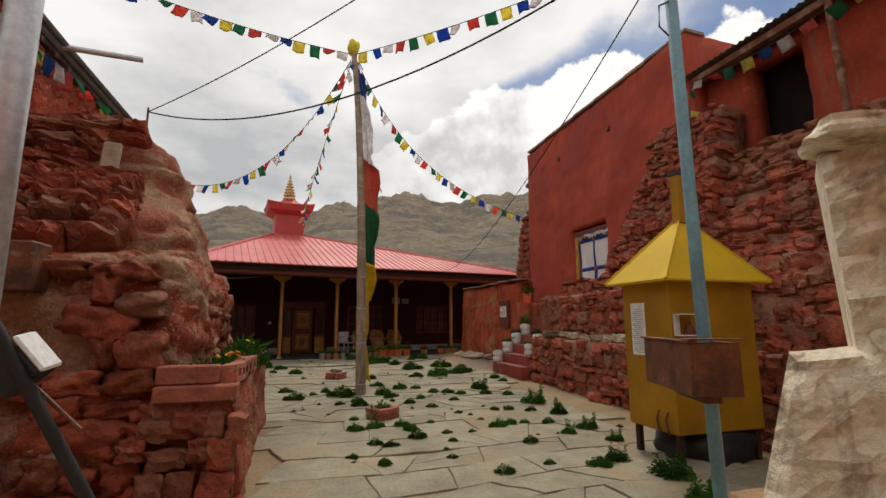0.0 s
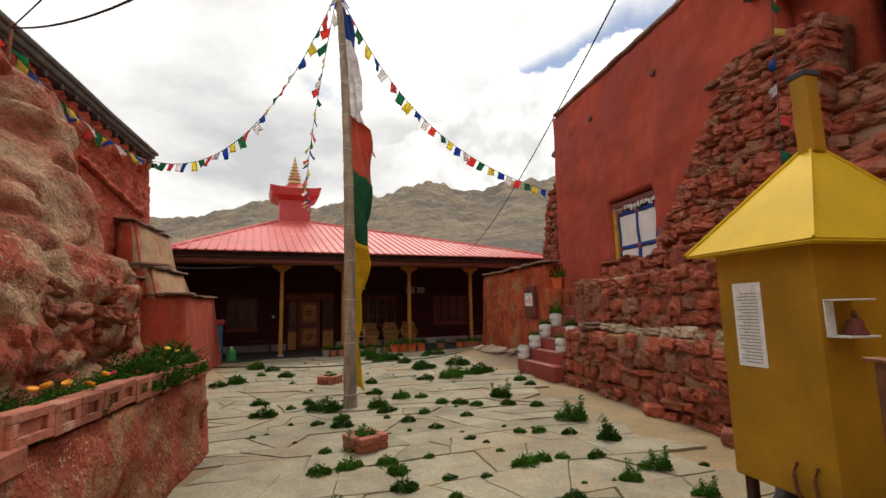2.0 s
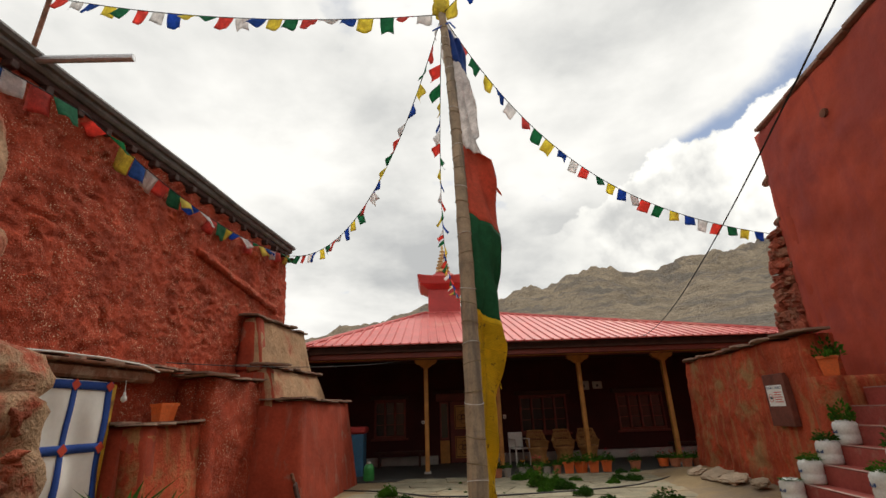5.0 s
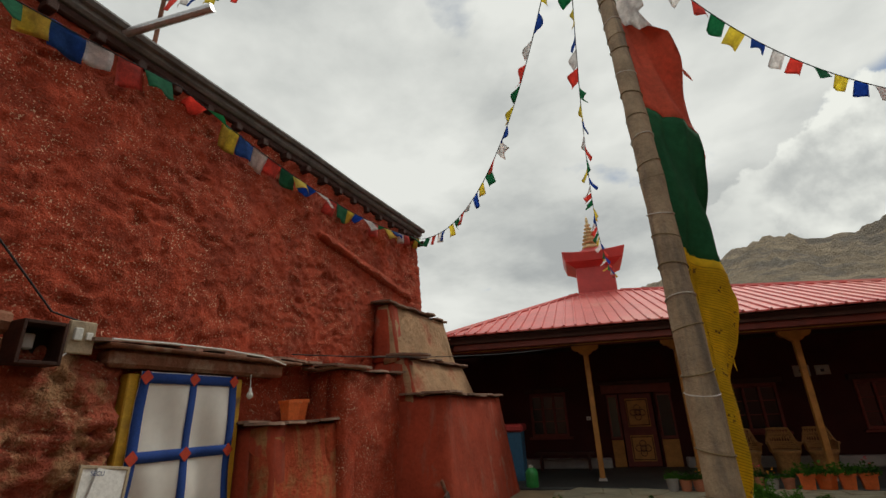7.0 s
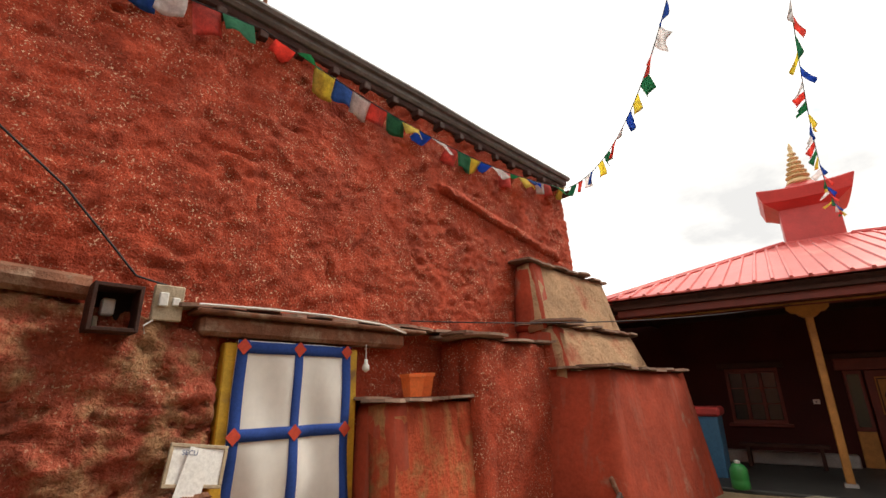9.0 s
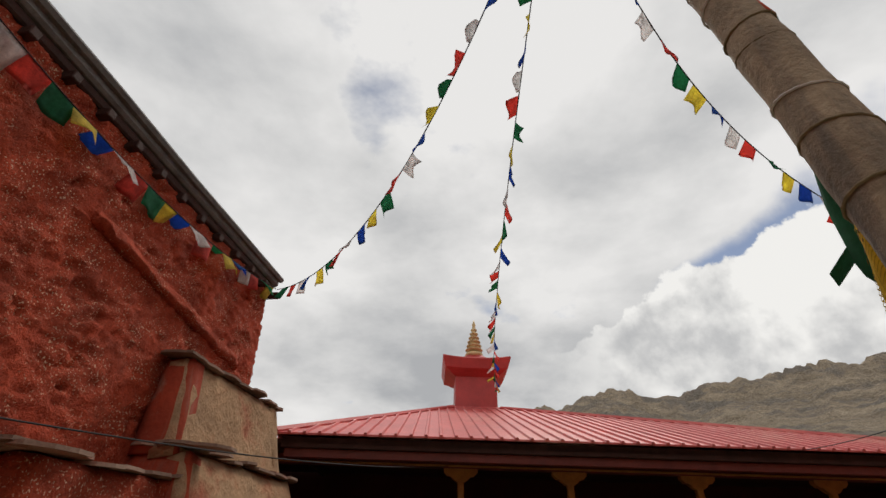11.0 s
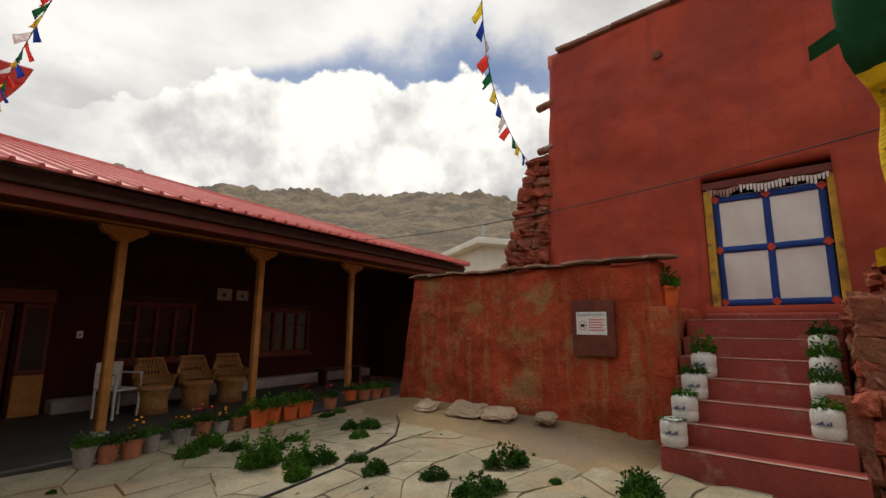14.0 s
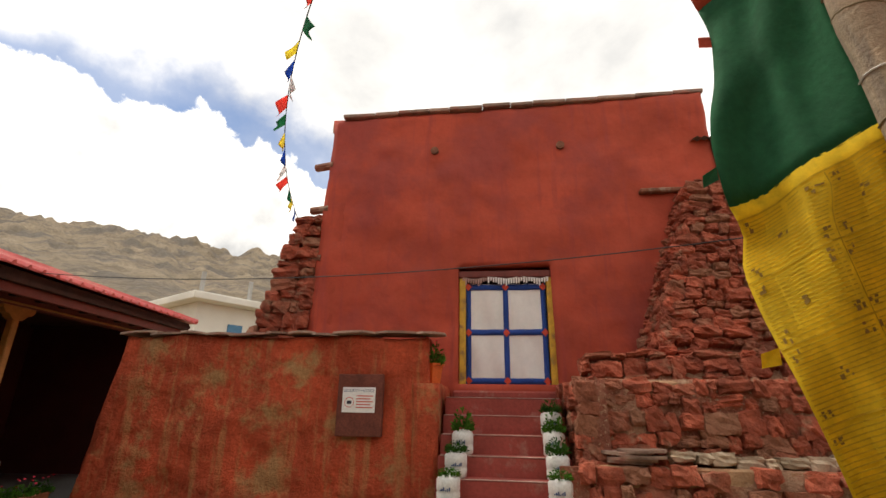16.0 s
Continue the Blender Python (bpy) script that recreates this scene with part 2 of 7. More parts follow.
# mustard of the hut walls, lowered further for their shaded south side
M["yellow"] = mat("shaded_mustard_paint", (0.36, 0.18, 0.008), 0.62, vary=0.2, scale=2.4, bump=0.12, speckle=0.08, second=((0.25, 0.135, 0.025), 0.35, 1.7), streak=((0.38, 0.2, 0.02), 0.33))
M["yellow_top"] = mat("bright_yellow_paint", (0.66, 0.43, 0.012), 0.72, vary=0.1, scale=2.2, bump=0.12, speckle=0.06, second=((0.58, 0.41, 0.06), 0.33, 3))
M["doorpost"] = mat("yellow_door_paint", (0.55, 0.33, 0.03), 0.6, vary=0.3, scale=4, bump=0.3, second=((0.25, 0.14, 0.05), 0.4, 5))
M["rust"] = mat("rusty_steel", (0.17, 0.058, 0.02), 0.6, 0.15, vary=0.45, scale=5, bump=0.4, spots=((0.4, 0.33, 0.28), 0.33, 12), second=((0.06, 0.025, 0.014), 0.42, 3))
M["bluepole"] = mat("blue_pole_paint", (0.16, 0.31, 0.36), 0.5, vary=0.2, scale=4, bump=0.2, second=((0.22, 0.17, 0.12), 0.35, 9))
M["polewood"] = mat("weathered_grey_pole", (0.36, 0.28, 0.19), 0.85, vary=0.3, scale=5, bump=0.6, fine=50, streak=((0.18, 0.15, 0.12), 0.45))
M["oldwood"] = mat("weathered_brown_timber", (0.20, 0.085, 0.05), 0.9, vary=0.4, scale=5, bump=0.8, fine=50, second=((0.30, 0.2, 0.14), 0.42, 4))
M["paleplank"] = mat("pale_plank", (0.42, 0.34, 0.24), 0.9, vary=0.25, scale=6, bump=0.5, fine=50)
M["white"] = mat("white_cloth", (0.82, 0.80, 0.76), 0.95, vary=0.04, scale=3, bump=0.05, fine=12, trans=0.15, speckle=0.03)
M["bluecloth"] = mat("blue_cloth", (0.022, 0.065, 0.28), 0.85, vary=0.15, scale=3, bump=0.2, trans=0.1)
M["redknot"] = mat("red_applique", (0.52, 0.07, 0.04), 0.9, vary=0.1, bump=0.1)
for _n, _c in (("blue", (0.07, 0.19, 0.55)), ("white", (0.82, 0.81, 0.80)), ("red", (0.80, 0.20, 0.17)), ("green", (0.08, 0.33, 0.19)), ("yellow", (0.86, 0.74, 0.20))):
    M["f" + _n] = mat(_n + "_flag_cloth", _c, 0.95, vary=0.22, scale=9, bump=0.2, fine=40, trans=0.76)
M["bblue"] = mat("dark_blue_banner_cloth", (0.02, 0.06, 0.26), 0.9, vary=0.2, scale=3, bump=0.3, fine=20, trans=0.3)
M["bred"] = mat("orange_red_banner_cloth", (0.62, 0.12, 0.07), 0.9, vary=0.2, scale=3, bump=0.3, fine=20, trans=0.3)
M["bgreen"] = mat("green_banner_cloth", (0.02, 0.13, 0.055), 0.85, vary=0.2, scale=3, bump=0.3, fine=20, trans=0.3)
M["byellow"] = mat("yellow_banner_cloth", (0.78, 0.55, 0.025), 0.85, vary=0.14, scale=3, bump=0.35, fine=20, trans=0.36, second=((0.70, 0.48, 0.02), 0.42, 2.2))
M["bprint"] = mat("faded_print", (0.20, 0.12, 0.02), 0.95, vary=0.3, bump=0)
M["bline"] = mat("faded_line_print", (0.52, 0.35, 0.02), 0.95, vary=0.2, bump=0, trans=0.3)
M["cord"] = mat("dark_cord", (0.03, 0.03, 0.032), 0.8, vary=0.2, bump=0)
M["wirewhite"] = mat("white_cable", (0.6, 0.58, 0.55), 0.7, vary=0.1, bump=0)
M["plastic"] = mat("white_plastic", (0.66, 0.66, 0.63), 0.45, vary=0.06, scale=8, bump=0.05, second=((0.5, 0.47, 0.42), 0.34, 8))
M["orange"] = mat("orange_plastic", (0.70, 0.15, 0.035), 0.45, vary=0.1, scale=6, bump=0.05, second=((0.6, 0.2, 0.09), 0.36, 9))
M["terracotta"] = mat("terracotta_pot", (0.42, 0.17, 0.095), 0.85, vary=0.25, scale=6, bump=0.3)
M["wicker"] = mat("brown_wicker", (0.38, 0.20, 0.07), 0.7, vary=0.25, scale=20, bump=0.6, fine=60)
M["leaf"] = mat("green_leaf", (0.055, 0.145, 0.018), 0.95, vary=0.35, scale=5, bump=0, island=0.3, trans=0.2)
M["leafdark"] = mat("dark_green_leaf", (0.034, 0.09, 0.016), 0.95, vary=0.35, scale=4, bump=0, island=0.4, trans=0.2)
for _n in ("leaf", "leafdark"):
    M[_n].node_tree.nodes["Principled BSDF"].inputs["Specular IOR Level"].default_value = 0.05
M["drygrass"] = mat("dry_twig", (0.24, 0.19, 0.11), 0.9, vary=0.3, scale=8, bump=0.1, island=0.3)
M["petal"] = mat("orange_petal", (0.85, 0.33, 0.03), 0.8, vary=0.2, bump=0)
M["petalred"] = mat("red_petal", (0.62, 0.04, 0.08), 0.8, vary=0.2, bump=0)
M["petalyellow"] = mat("yellow_petal", (0.85, 0.6, 0.05), 0.8, vary=0.2, bump=0)
M["soil"] = mat("dark_soil", (0.09, 0.06, 0.04), 0.98, vary=0.3, scale=6, bump=0.8)
M["brick"] = mat("red_brick", (0.36, 0.12, 0.075), 0.9, vary=0.25, scale=8, bump=0.5, obj_vary=0.2, second=((0.42, 0.27, 0.19), 0.38, 5))
M["stepred"] = mat("red_painted_step", (0.30, 0.062, 0.048), 0.75, vary=0.18, scale=2, bump=0.3, fine=24, second=((0.36, 0.17, 0.13), 0.36, 2.5))
M["stepedge"] = mat("worn_step_edge", (0.42, 0.27, 0.23), 0.85, vary=0.25, scale=6, bump=0.3)
M["concrete"] = mat("grey_concrete", (0.33, 0.32, 0.30), 0.9, vary=0.2, scale=2, bump=0.4)
M["whitewash"] = mat("flaking_whitewash", (0.80, 0.70, 0.52), 0.95, vary=0.13, scale=2.4, bump=0.9, fine=14, distance=0.05,
                     second=((0.38, 0.27, 0.17), 0.40, 2.4), streak=((0.36, 0.26, 0.17), 0.37))
M["eave"] = mat("grey_roof_edge", (0.16, 0.155, 0.15), 0.8, vary=0.3, scale=4, bump=0.5)
M["metal"] = mat("galvanised_pipe", (0.55, 0.56, 0.57), 0.4, 0.7, vary=0.12, scale=5, bump=0.08)
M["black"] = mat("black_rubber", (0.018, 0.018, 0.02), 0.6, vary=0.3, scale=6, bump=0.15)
# near-black for sheets that stand in for the shade inside openings
M["dark"] = mat("unlit_interior_black", (0.02, 0.015, 0.013), 0.9, vary=0.3, bump=0)
M["paper"] = mat("white_paper", (0.78, 0.78, 0.76), 0.9, vary=0.04, bump=0)
M["ink"] = mat("dark_ink", (0.05, 0.05, 0.07), 0.9, vary=0.1, bump=0)
M["inkblue"] = mat("blue_ink", (0.06, 0.10, 0.22), 0.9, vary=0.1, bump=0)
M["inkred"] = mat("red_ink", (0.6, 0.12, 0.10), 0.9, vary=0.1, bump=0)
M["signwood"] = mat("brown_board", (0.15, 0.045, 0.03), 0.8, vary=0.25, scale=5, bump=0.4)
M["bluebox"] = mat("blue_painted_steel", (0.05, 0.17, 0.30), 0.5, vary=0.15, scale=4, bump=0.1)
M["greenplastic"] = mat("green_plastic", (0.03, 0.26, 0.06), 0.4, vary=0.1, bump=0)
M["housewall"] = mat("white_house_paint", (0.66, 0.64, 0.58), 0.9, vary=0.08, scale=0.6, bump=0.1)
M["mountain"] = mat("tan_scree", (0.33, 0.26, 0.18), 0.98, vary=0.3, scale=0.03, bump=1.0, fine=0.35, distance=10.0,
                    second=((0.20, 0.17, 0.14), 0.46, 0.02), speckle=0.4)
glass = bpy.data.materials.new("dark_window_glass")
glass.use_nodes = True
_g = glass.node_tree.nodes["Principled BSDF"]
_g.inputs["Base Color"].default_value, _g.inputs["Roughness"].default_value = (0.015, 0.015, 0.016, 1), 0.22
M["glass"] = glass


# ---- building helpers ----
def thing(name, label, category, m=None, group="", kind=""):
    ob = new(name)
    ob.matrix_world = m if m is not None else Matrix()
    return tagged(ob, label, category, group, kind)


def part(name, bm, material, parent, label="", smooth=False, m=None):
    """Link a bmesh (or a mesh) as one object under parent; its coordinates are the parent's own unless m is given."""
    if isinstance(bm, bmesh.types.BMesh):
        me = bpy.data.meshes.new(name)
        bm.normal_update()
        bm.to_mesh(me)
        bm.free()
        if smooth:
            for p in me.polygons:
                p.use_smooth = True
    else:
        me = bm
    if material and not me.materials:
        me.materials.append(M[material] if isinstance(material, str) else material)
    ob = new(name, me)
    if parent is not None:
        ob.parent = parent
    if m is not None:
        ob.matrix_local = m if parent is not None else m
    if label:
        ob["label"] = label
    return ob


def setting(name, bm, material, label, category, smooth=False, kind="structure"):
    return tagged(part(name, bm, material, None, smooth=smooth), label, category, "", kind)


def bx(bm, a, b, bevel=0.0, m=None):
    """A box from corner a to corner b, with bevelled edges."""
    t = bmesh.new()
    bmesh.ops.create_cube(t, size=1)
    for v in t.verts:
        v.co = Vector([(a[i] + b[i]) / 2 + v.co[i] * (b[i] - a[i]) for i in range(3)])
    if bevel:
        bmesh.ops.bevel(t, geom=t.edges[:], offset=bevel, segments=1, affect="EDGES")
    if m is not None:
        t.transform(m)
    join(bm, t)
    return bm


def join(bm, t):
    me = bpy.data.meshes.new("tmp")
    t.to_mesh(me)
    t.free()
    bm.from_mesh(me)
    bpy.data.meshes.remove(me)


def box(a, b, bevel=0.01, m=None):
    return bx(bmesh.new(), a, b, bevel, m)


def lathe(profile, seg=20, bm=None, m=None):
    """A turned shape from (radius, height) pairs, about z."""
    t = bmesh.new()
    rings = []
    for r, z in profile:
        rings.append([t.verts.new((r * math.cos(2 * math.pi * i / seg), r * math.sin(2 * math.pi * i / seg), z)) for i in range(seg)])
    for a, b in zip(rings, rings[1:]):
        for i in range(seg):
            t.faces.new((a[i], a[(i + 1) % seg], b[(i + 1) % seg], b[i]))
    t.faces.new(rings[0][::-1])
    t.faces.new(rings[-1])
    if m is not None:
        t.transform(m)
    if bm is None:
        return t
    join(bm, t)
    return bm


def tube(points, radius, seg=8, bm=None):
    """A round tube along points; radius may be a list."""
    t = bmesh.new()
    pts = [Vector(p) for p in points]
    rad = radius if isinstance(radius, (list, tuple)) else [radius] * len(pts)
    rings = []
    for i, p in enumerate(pts):
        d = (pts[min(i + 1, len(pts) - 1)] - pts[max(i - 1, 0)]).normalized()
        a = d.cross(Vector((0, 0, 1)) if abs(d.z) < 0.9 else Vector((1, 0, 0))).normalized()
        b = d.cross(a)
        rings.append([t.verts.new(p + rad[i] * (a * math.cos(2 * math.pi * k / seg) + b * math.sin(2 * math.pi * k / seg))) for k in range(seg)])
    for r, s in zip(rings, rings[1:]):
        for k in range(seg):
            t.faces.new((r[k], s[k], s[(k + 1) % seg], r[(k + 1) % seg]))
    t.faces.new(rings[0])
    t.faces.new(rings[-1][::-1])
    bmesh.ops.recalc_face_normals(t, faces=t.faces)
    if bm is None:
        return t
    join(bm, t)
    return bm


def sag(a, b, drop, n=24):
    a, b = Vector(a), Vector(b)
    return [a.lerp(b, i / n) - Vector((0, 0, 4 * drop * (i / n) * (1 - i / n))) for i in range(n + 1)]


def panel(bl, br, tr, tl, depth, amp=0.03, res=0.12, holes=(), seed=0.0, freq=1.3, edge=0.0, wob=0.0, strata=0.0, crack=0.0):
    """A rough wall: the front is the quad bl br tr tl, the back lies depth behind it. holes: (u0, u1, v0, v1) in metres from bl.
    edge: rounding of the upper and side edges; wob: unevenness of the top."""
    bl, br, tr, tl = map(Vector, (bl, br, tr, tl))
    nrm = (br - bl).cross(tl - bl).normalized()
    w, h = (br - bl).length, ((tl - bl).length + (tr - br).length) / 2

    def ticks(length, cuts):
        xs = sorted(set([0.0, length] + [c for c in cuts if 0 < c < length]))
        out = []
        for a, b in zip(xs, xs[1:]):
            k = max(1, round((b - a) / res))
            out += [a + (b - a) * i / k for i in range(k)]
        return out + [length]

    us = ticks(w, [c for ho in holes for c in ho[:2]])
    vs = ticks(h, [c for ho in holes for c in ho[2:]])
    bm = bmesh.new()
    front, back = {}, {}
    for j, v in enumerate(vs):
        for i, u in enumerate(us):
            fu, fv = u / w, v / h
            p = (bl.lerp(br, fu)).lerp(tl.lerp(tr, fu), fv)
            q = p * freq + Vector((seed, seed * 1.7, seed * 0.3))
            d = amp * (noise.noise(q) + 0.6 * noise.noise(q * 2.7) + 0.35 * noise.noise(q * 6.1))
            if strata:
                d += strata * (noise.noise(Vector((p.x * 1.1, p.y * 1.1, p.z * 6 + seed))) + 0.7 * noise.noise(Vector((p.x * 4.5, p.y * 4.5, p.z * 11 + seed))) + 0.6 * noise.noise(Vector((p.x * 9, p.y * 9, p.z * 17 + seed))))
            if crack:  # flat, broken crevices
                d -= crack * max(0.0, 1 - 10 * abs(noise.noise(Vector((p.x * 2.1, p.y * 2.1, p.z * 6.0 + seed * 2))))) * max(0.0, noise.noise(p * 1.9 + Vector((seed, 0, 3))) + 0.15)
                d += crack * 0.35 * noise.noise(Vector((p.x * 13, p.y * 13, p.z * 19 + seed)))
            if edge:
                e = min(u, w - u, h - v)
                if e < edge:
                    d -= (edge - math.sqrt(max(0, edge * edge - (edge - e) ** 2))) * 0.8
            up = Vector((0, 0, wob * noise.noise(Vector((u * 1.3 + seed, seed, 0.5))) * fv)) if wob else Vector()
            front[i, j] = bm.verts.new(p + nrm * d + up)
            back[i, j] = bm.verts.new(p - nrm * depth + up)
    used = {}
    for j in range(len(vs) - 1):
        for i in range(len(us) - 1):
            cu, cv = (us[i] + us[i + 1]) / 2, (vs[j] + vs[j + 1]) / 2
            if any(a < cu < b and c < cv < d for a, b, c, d in holes):
                continue
            ks = [(i, j), (i + 1, j), (i + 1, j + 1), (i, j + 1)]
            bm.faces.new([front[k] for k in ks])
            bm.faces.new([back[k] for k in ks[::-1]])
            for a, b in zip(ks, ks[1:] + ks[:1]):
                used[a, b] = 1
    for a, b in used:
        if (b, a) not in used:
            bm.faces.new((front[b], front[a], back[a], back[b]))
    loose = [v for v in bm.verts if not v.link_faces]
    bmesh.ops.delete(bm, geom=loose, context="VERTS")
    return bm


def rocky(size, amp=0.12, cuts=3, seed=0.0, boxy=0.7, freq=1.6):
    """One irregular stone of about the given size, centred."""
    t = bmesh.new()
    bmesh.ops.create_cube(t, size=2)
    bmesh.ops.subdivide_edges(t, edges=t.edges[:], cuts=cuts, use_grid_fill=True)
    for v in t.verts:
        s = v.co.normalized()
        p = v.co * boxy + s * (1 - boxy) * 1.15
        p += s * amp * (noise.noise(s * freq + Vector((seed, seed * 2, 0))) + 0.5 * noise.noise(s * freq * 2.7 + Vector((0, seed, seed)))) * 1.6
        v.co = Vector((p.x * size[0] / 2, p.y * size[1] / 2, p.z * size[2] / 2))
    return t


STONES = []
for _i in range(16):
    _b = rocky((1, 1, 1), 0.24, 3, _i * 3.7, 0.68, 1.7)
    _me = bpy.data.meshes.new("stone")
    _b.to_mesh(_me)
    _b.free()
    for _p in _me.polygons:
        _p.use_smooth = False
    _me.materials.append(M["stone"])
    STONES.append(_me)
STONES_NEAR = []
for _i in range(8):
    _b = rocky((1, 1, 1), 0.26, 7, 50 + _i * 2.9, 0.66, 1.6)
    for _v in _b.verts:
        _v.co *= 1 + 0.05 * noise.noise(_v.co * 9 + Vector((_i, 0, 0))) + 0.03 * noise.noise(_v.co * 21)
    _me = bpy.data.meshes.new("stone")
    _b.to_mesh(_me)
    _b.free()
    for _p in _me.polygons:
        _p.use_smooth = True
    _me.materials.append(M["stone"])
    STONES_NEAR.append(_me)
STONES_TAN = []
for _me in STONES[:6]:
    _c = _me.copy()
    _c.materials.clear()
    _c.materials.append(M["stone_tan"])
    STONES_TAN.append(_c)


def lay_stones(parent, bl, br, tr, tl, course=(0.11, 0.24), length=(0.18, 0.55), depth=0.26, seed=1, proud=0.03, skip=0.04, keep=None, limit=300, tilt=5, pool=None, name="stone"):
    """Courses of separate stones over the quad bl br tr tl; past the limit the rest is joined into one part."""
    rnd = random.Random(seed)
    bl, br, tr, tl = map(Vector, (bl, br, tr, tl))
    nrm = (br - bl).cross(tl - bl).normalized()
    h = ((tl - bl).length + (tr - br).length) / 2
    pool = pool or STONES
    z, made, rest = 0.0, 0, None
    while z < h - 0.04:
        ch = min(rnd.uniform(*course), h - z + 0.03)
        f0 = (z + ch / 2) / h
        a, b = bl.lerp(tl, f0), br.lerp(tr, f0)
        w = (b - a).length
        along = (b - a).normalized()
        upv = nrm.cross(along).normalized()
        u = -rnd.uniform(0, 0.15)
        while u < w - 0.05:
            ln = rnd.uniform(*length) * (0.5 + 0.5 * rnd.random())
            ln = min(ln, w - u + 0.08)
            if rnd.random() > skip and ln > 0.06:
                sh = rnd.choice((0.7, 0.85, 0.95, 1.0, 1.1))
                c = a + along * (u + ln / 2) + upv * (ch * (sh - 1) * rnd.choice((-0.5, 0.5)) * 0.9 + rnd.uniform(-0.03, 0.03))
                if keep is None or keep(c):
                    k = rnd.uniform(0.85, 1.15)
                    rot = Matrix((along, -nrm, upv)).transposed().to_4x4() @ pose(0, 0, 0, rnd.uniform(-tilt, tilt), rnd.uniform(-tilt, tilt), rnd.uniform(-tilt, tilt))
                    pos = c - nrm * (depth * k / 2 - proud - rnd.uniform(-0.02, 0.05))
                    mm = Matrix.Translation(pos) @ rot @ pose(0, 0, 0, 0, 0, rnd.choice((0, 180))) @ Matrix.Diagonal((ln * rnd.uniform(0.92, 1.06), depth * k, ch * sh, 1))
                    me = rnd.choice(pool)
                    if made < limit:
                        ob = new(name, me)
                        ob.parent = parent
                        ob.matrix_local = parent.matrix_world.inverted() @ mm
                        made += 1
                    else:
                        if rest is None:
                            rest = bmesh.new()
                        t = bmesh.new()
                        t.from_mesh(me)
                        t.transform(parent.matrix_world.inverted() @ mm)
                        join(rest, t)
            u += ln
        z += ch * 0.97
    if rest is not None:
        tagged(part("stones", rest, pool[0].materials[0], parent), "", "", "", "stuff")


def gz(y):
    """Height of the courtyard, which rises gently."""
    return 0.08 + 0.016 * max(-4, min(y, 19))


# ---- ground ----
bm = bmesh.new()
xs = [-3000, -400, -60, -12] + [-8 + 0.4 * i for i in range(46)] + [14, 60, 400, 3000]
ys = [-3000, -400, -60, -8] + [-4 + 0.4 * i for i in range(59)] + [24, 60, 400, 3000]
gv = {}
for i, x in enumerate(xs):
    for j, y in enumerate(ys):
        near = -8 < x < 11 and -5 < y < 20
        dz = 0.012 * noise.noise(Vector((x * 0.9, y * 0.9, 0))) + 0.006 * noise.noise(Vector((x * 3, y * 3, 2))) if near else 0
        if near and 11 < y < 16.2 and 3.9 < x < 6:
            dz += 0.16 * min(1, (x - 3.9) / 1.4) ** 1.5 * min(1, (y - 11) / 0.8, (16.2 - y) / 1.0)
        if near:  # the ground lies lower under the porch floor
            dz -= 0.16 * max(0.0, min(1.0, (y - 16.45 - 0.155 * (x + 0.7) + 1.3) / 0.4))
        gv[i, j] = bm.verts.new((x, y, gz(y) - 0.014 + dz))
for i in range(len(xs) - 1):
    for j in range(len(ys) - 1):
        bm.faces.new((gv[i, j], gv[i + 1, j], gv[i + 1, j + 1], gv[i, j + 1]))
ground = setting("ground", bm, "dirt", "sandy trodden dirt ground of the courtyard", "ground", True)

# ---- far mountains ----
RIDGE = [(-180, 9), (-60, 8), (-35, 7.5), (-24, 8.5), (-16, 10.5), (-8, 12.5), (-2, 12.2), (4, 14.0), (12, 15.3), (18, 14.4), (24, 15.0), (31, 15.4), (38, 15.6), (46, 16.0), (58, 15.6), (75, 14), (110, 10), (180, 9)]


def ridge(az):
    for (a0, e0), (a1, e1) in zip(RIDGE, RIDGE[1:]):
        if a0 <= az <= a1:
            f = (az - a0) / (a1 - a0)
            return e0 + (e1 - e0) * (f * f * (3 - 2 * f))
    return 9


bm = bmesh.new()
rings, steps = 84, 620
mv = []
for i in range(rings + 1):
    f = i / rings
    r = 75 + 1100 * f ** 1.3
    row = []
    for k in range(steps + 1):
        az = -75 + 200 * k / steps
        a = radians(az)
        x, y = r * math.sin(a), r * math.cos(a)
        q = Vector((x, y, 0)) * 0.006
        top = math.tan(radians(ridge(az)))
        rise = min(1, f / 0.72)
        hgt = r * top * (0.30 + 0.70 * rise ** 0.8) * (1 if f < 0.72 else 1 - 1.0 * (f - 0.72))
        rid = 1 - abs(noise.noise(q * 1.6))
        gul = 1 - abs(noise.noise(Vector((az * 0.22, r * 0.0022, 3))))
        hgt *= 1 + 0.05 * (rid - 0.75) + 0.10 * (gul - 0.75) * (0.3 + f) + 0.05 * noise.noise(q * 6) + 0.035 * noise.noise(q * 17) + 0.03 * (0.6 - abs(noise.noise(Vector((az * 0.7, r * 0.006, 9))))) * (1.0 - 0.7 * f) + 0.010 * noise.noise(q * 41)
        if i == 0:
            hgt = -1
        row.append(bm.verts.new((x, y, hgt + 1.5)))
    mv.append(row)
for a, b in zip(mv, mv[1:]):
    for k in range(steps):
        bm.faces.new((a[k], a[k + 1], b[k + 1], b[k]))
setting("backdrop_mountain", bm, "mountain", "bare tan and grey mountain slopes under cloud", "mountain", True)

# ---- old building with the low roof ----
LX = -3.5
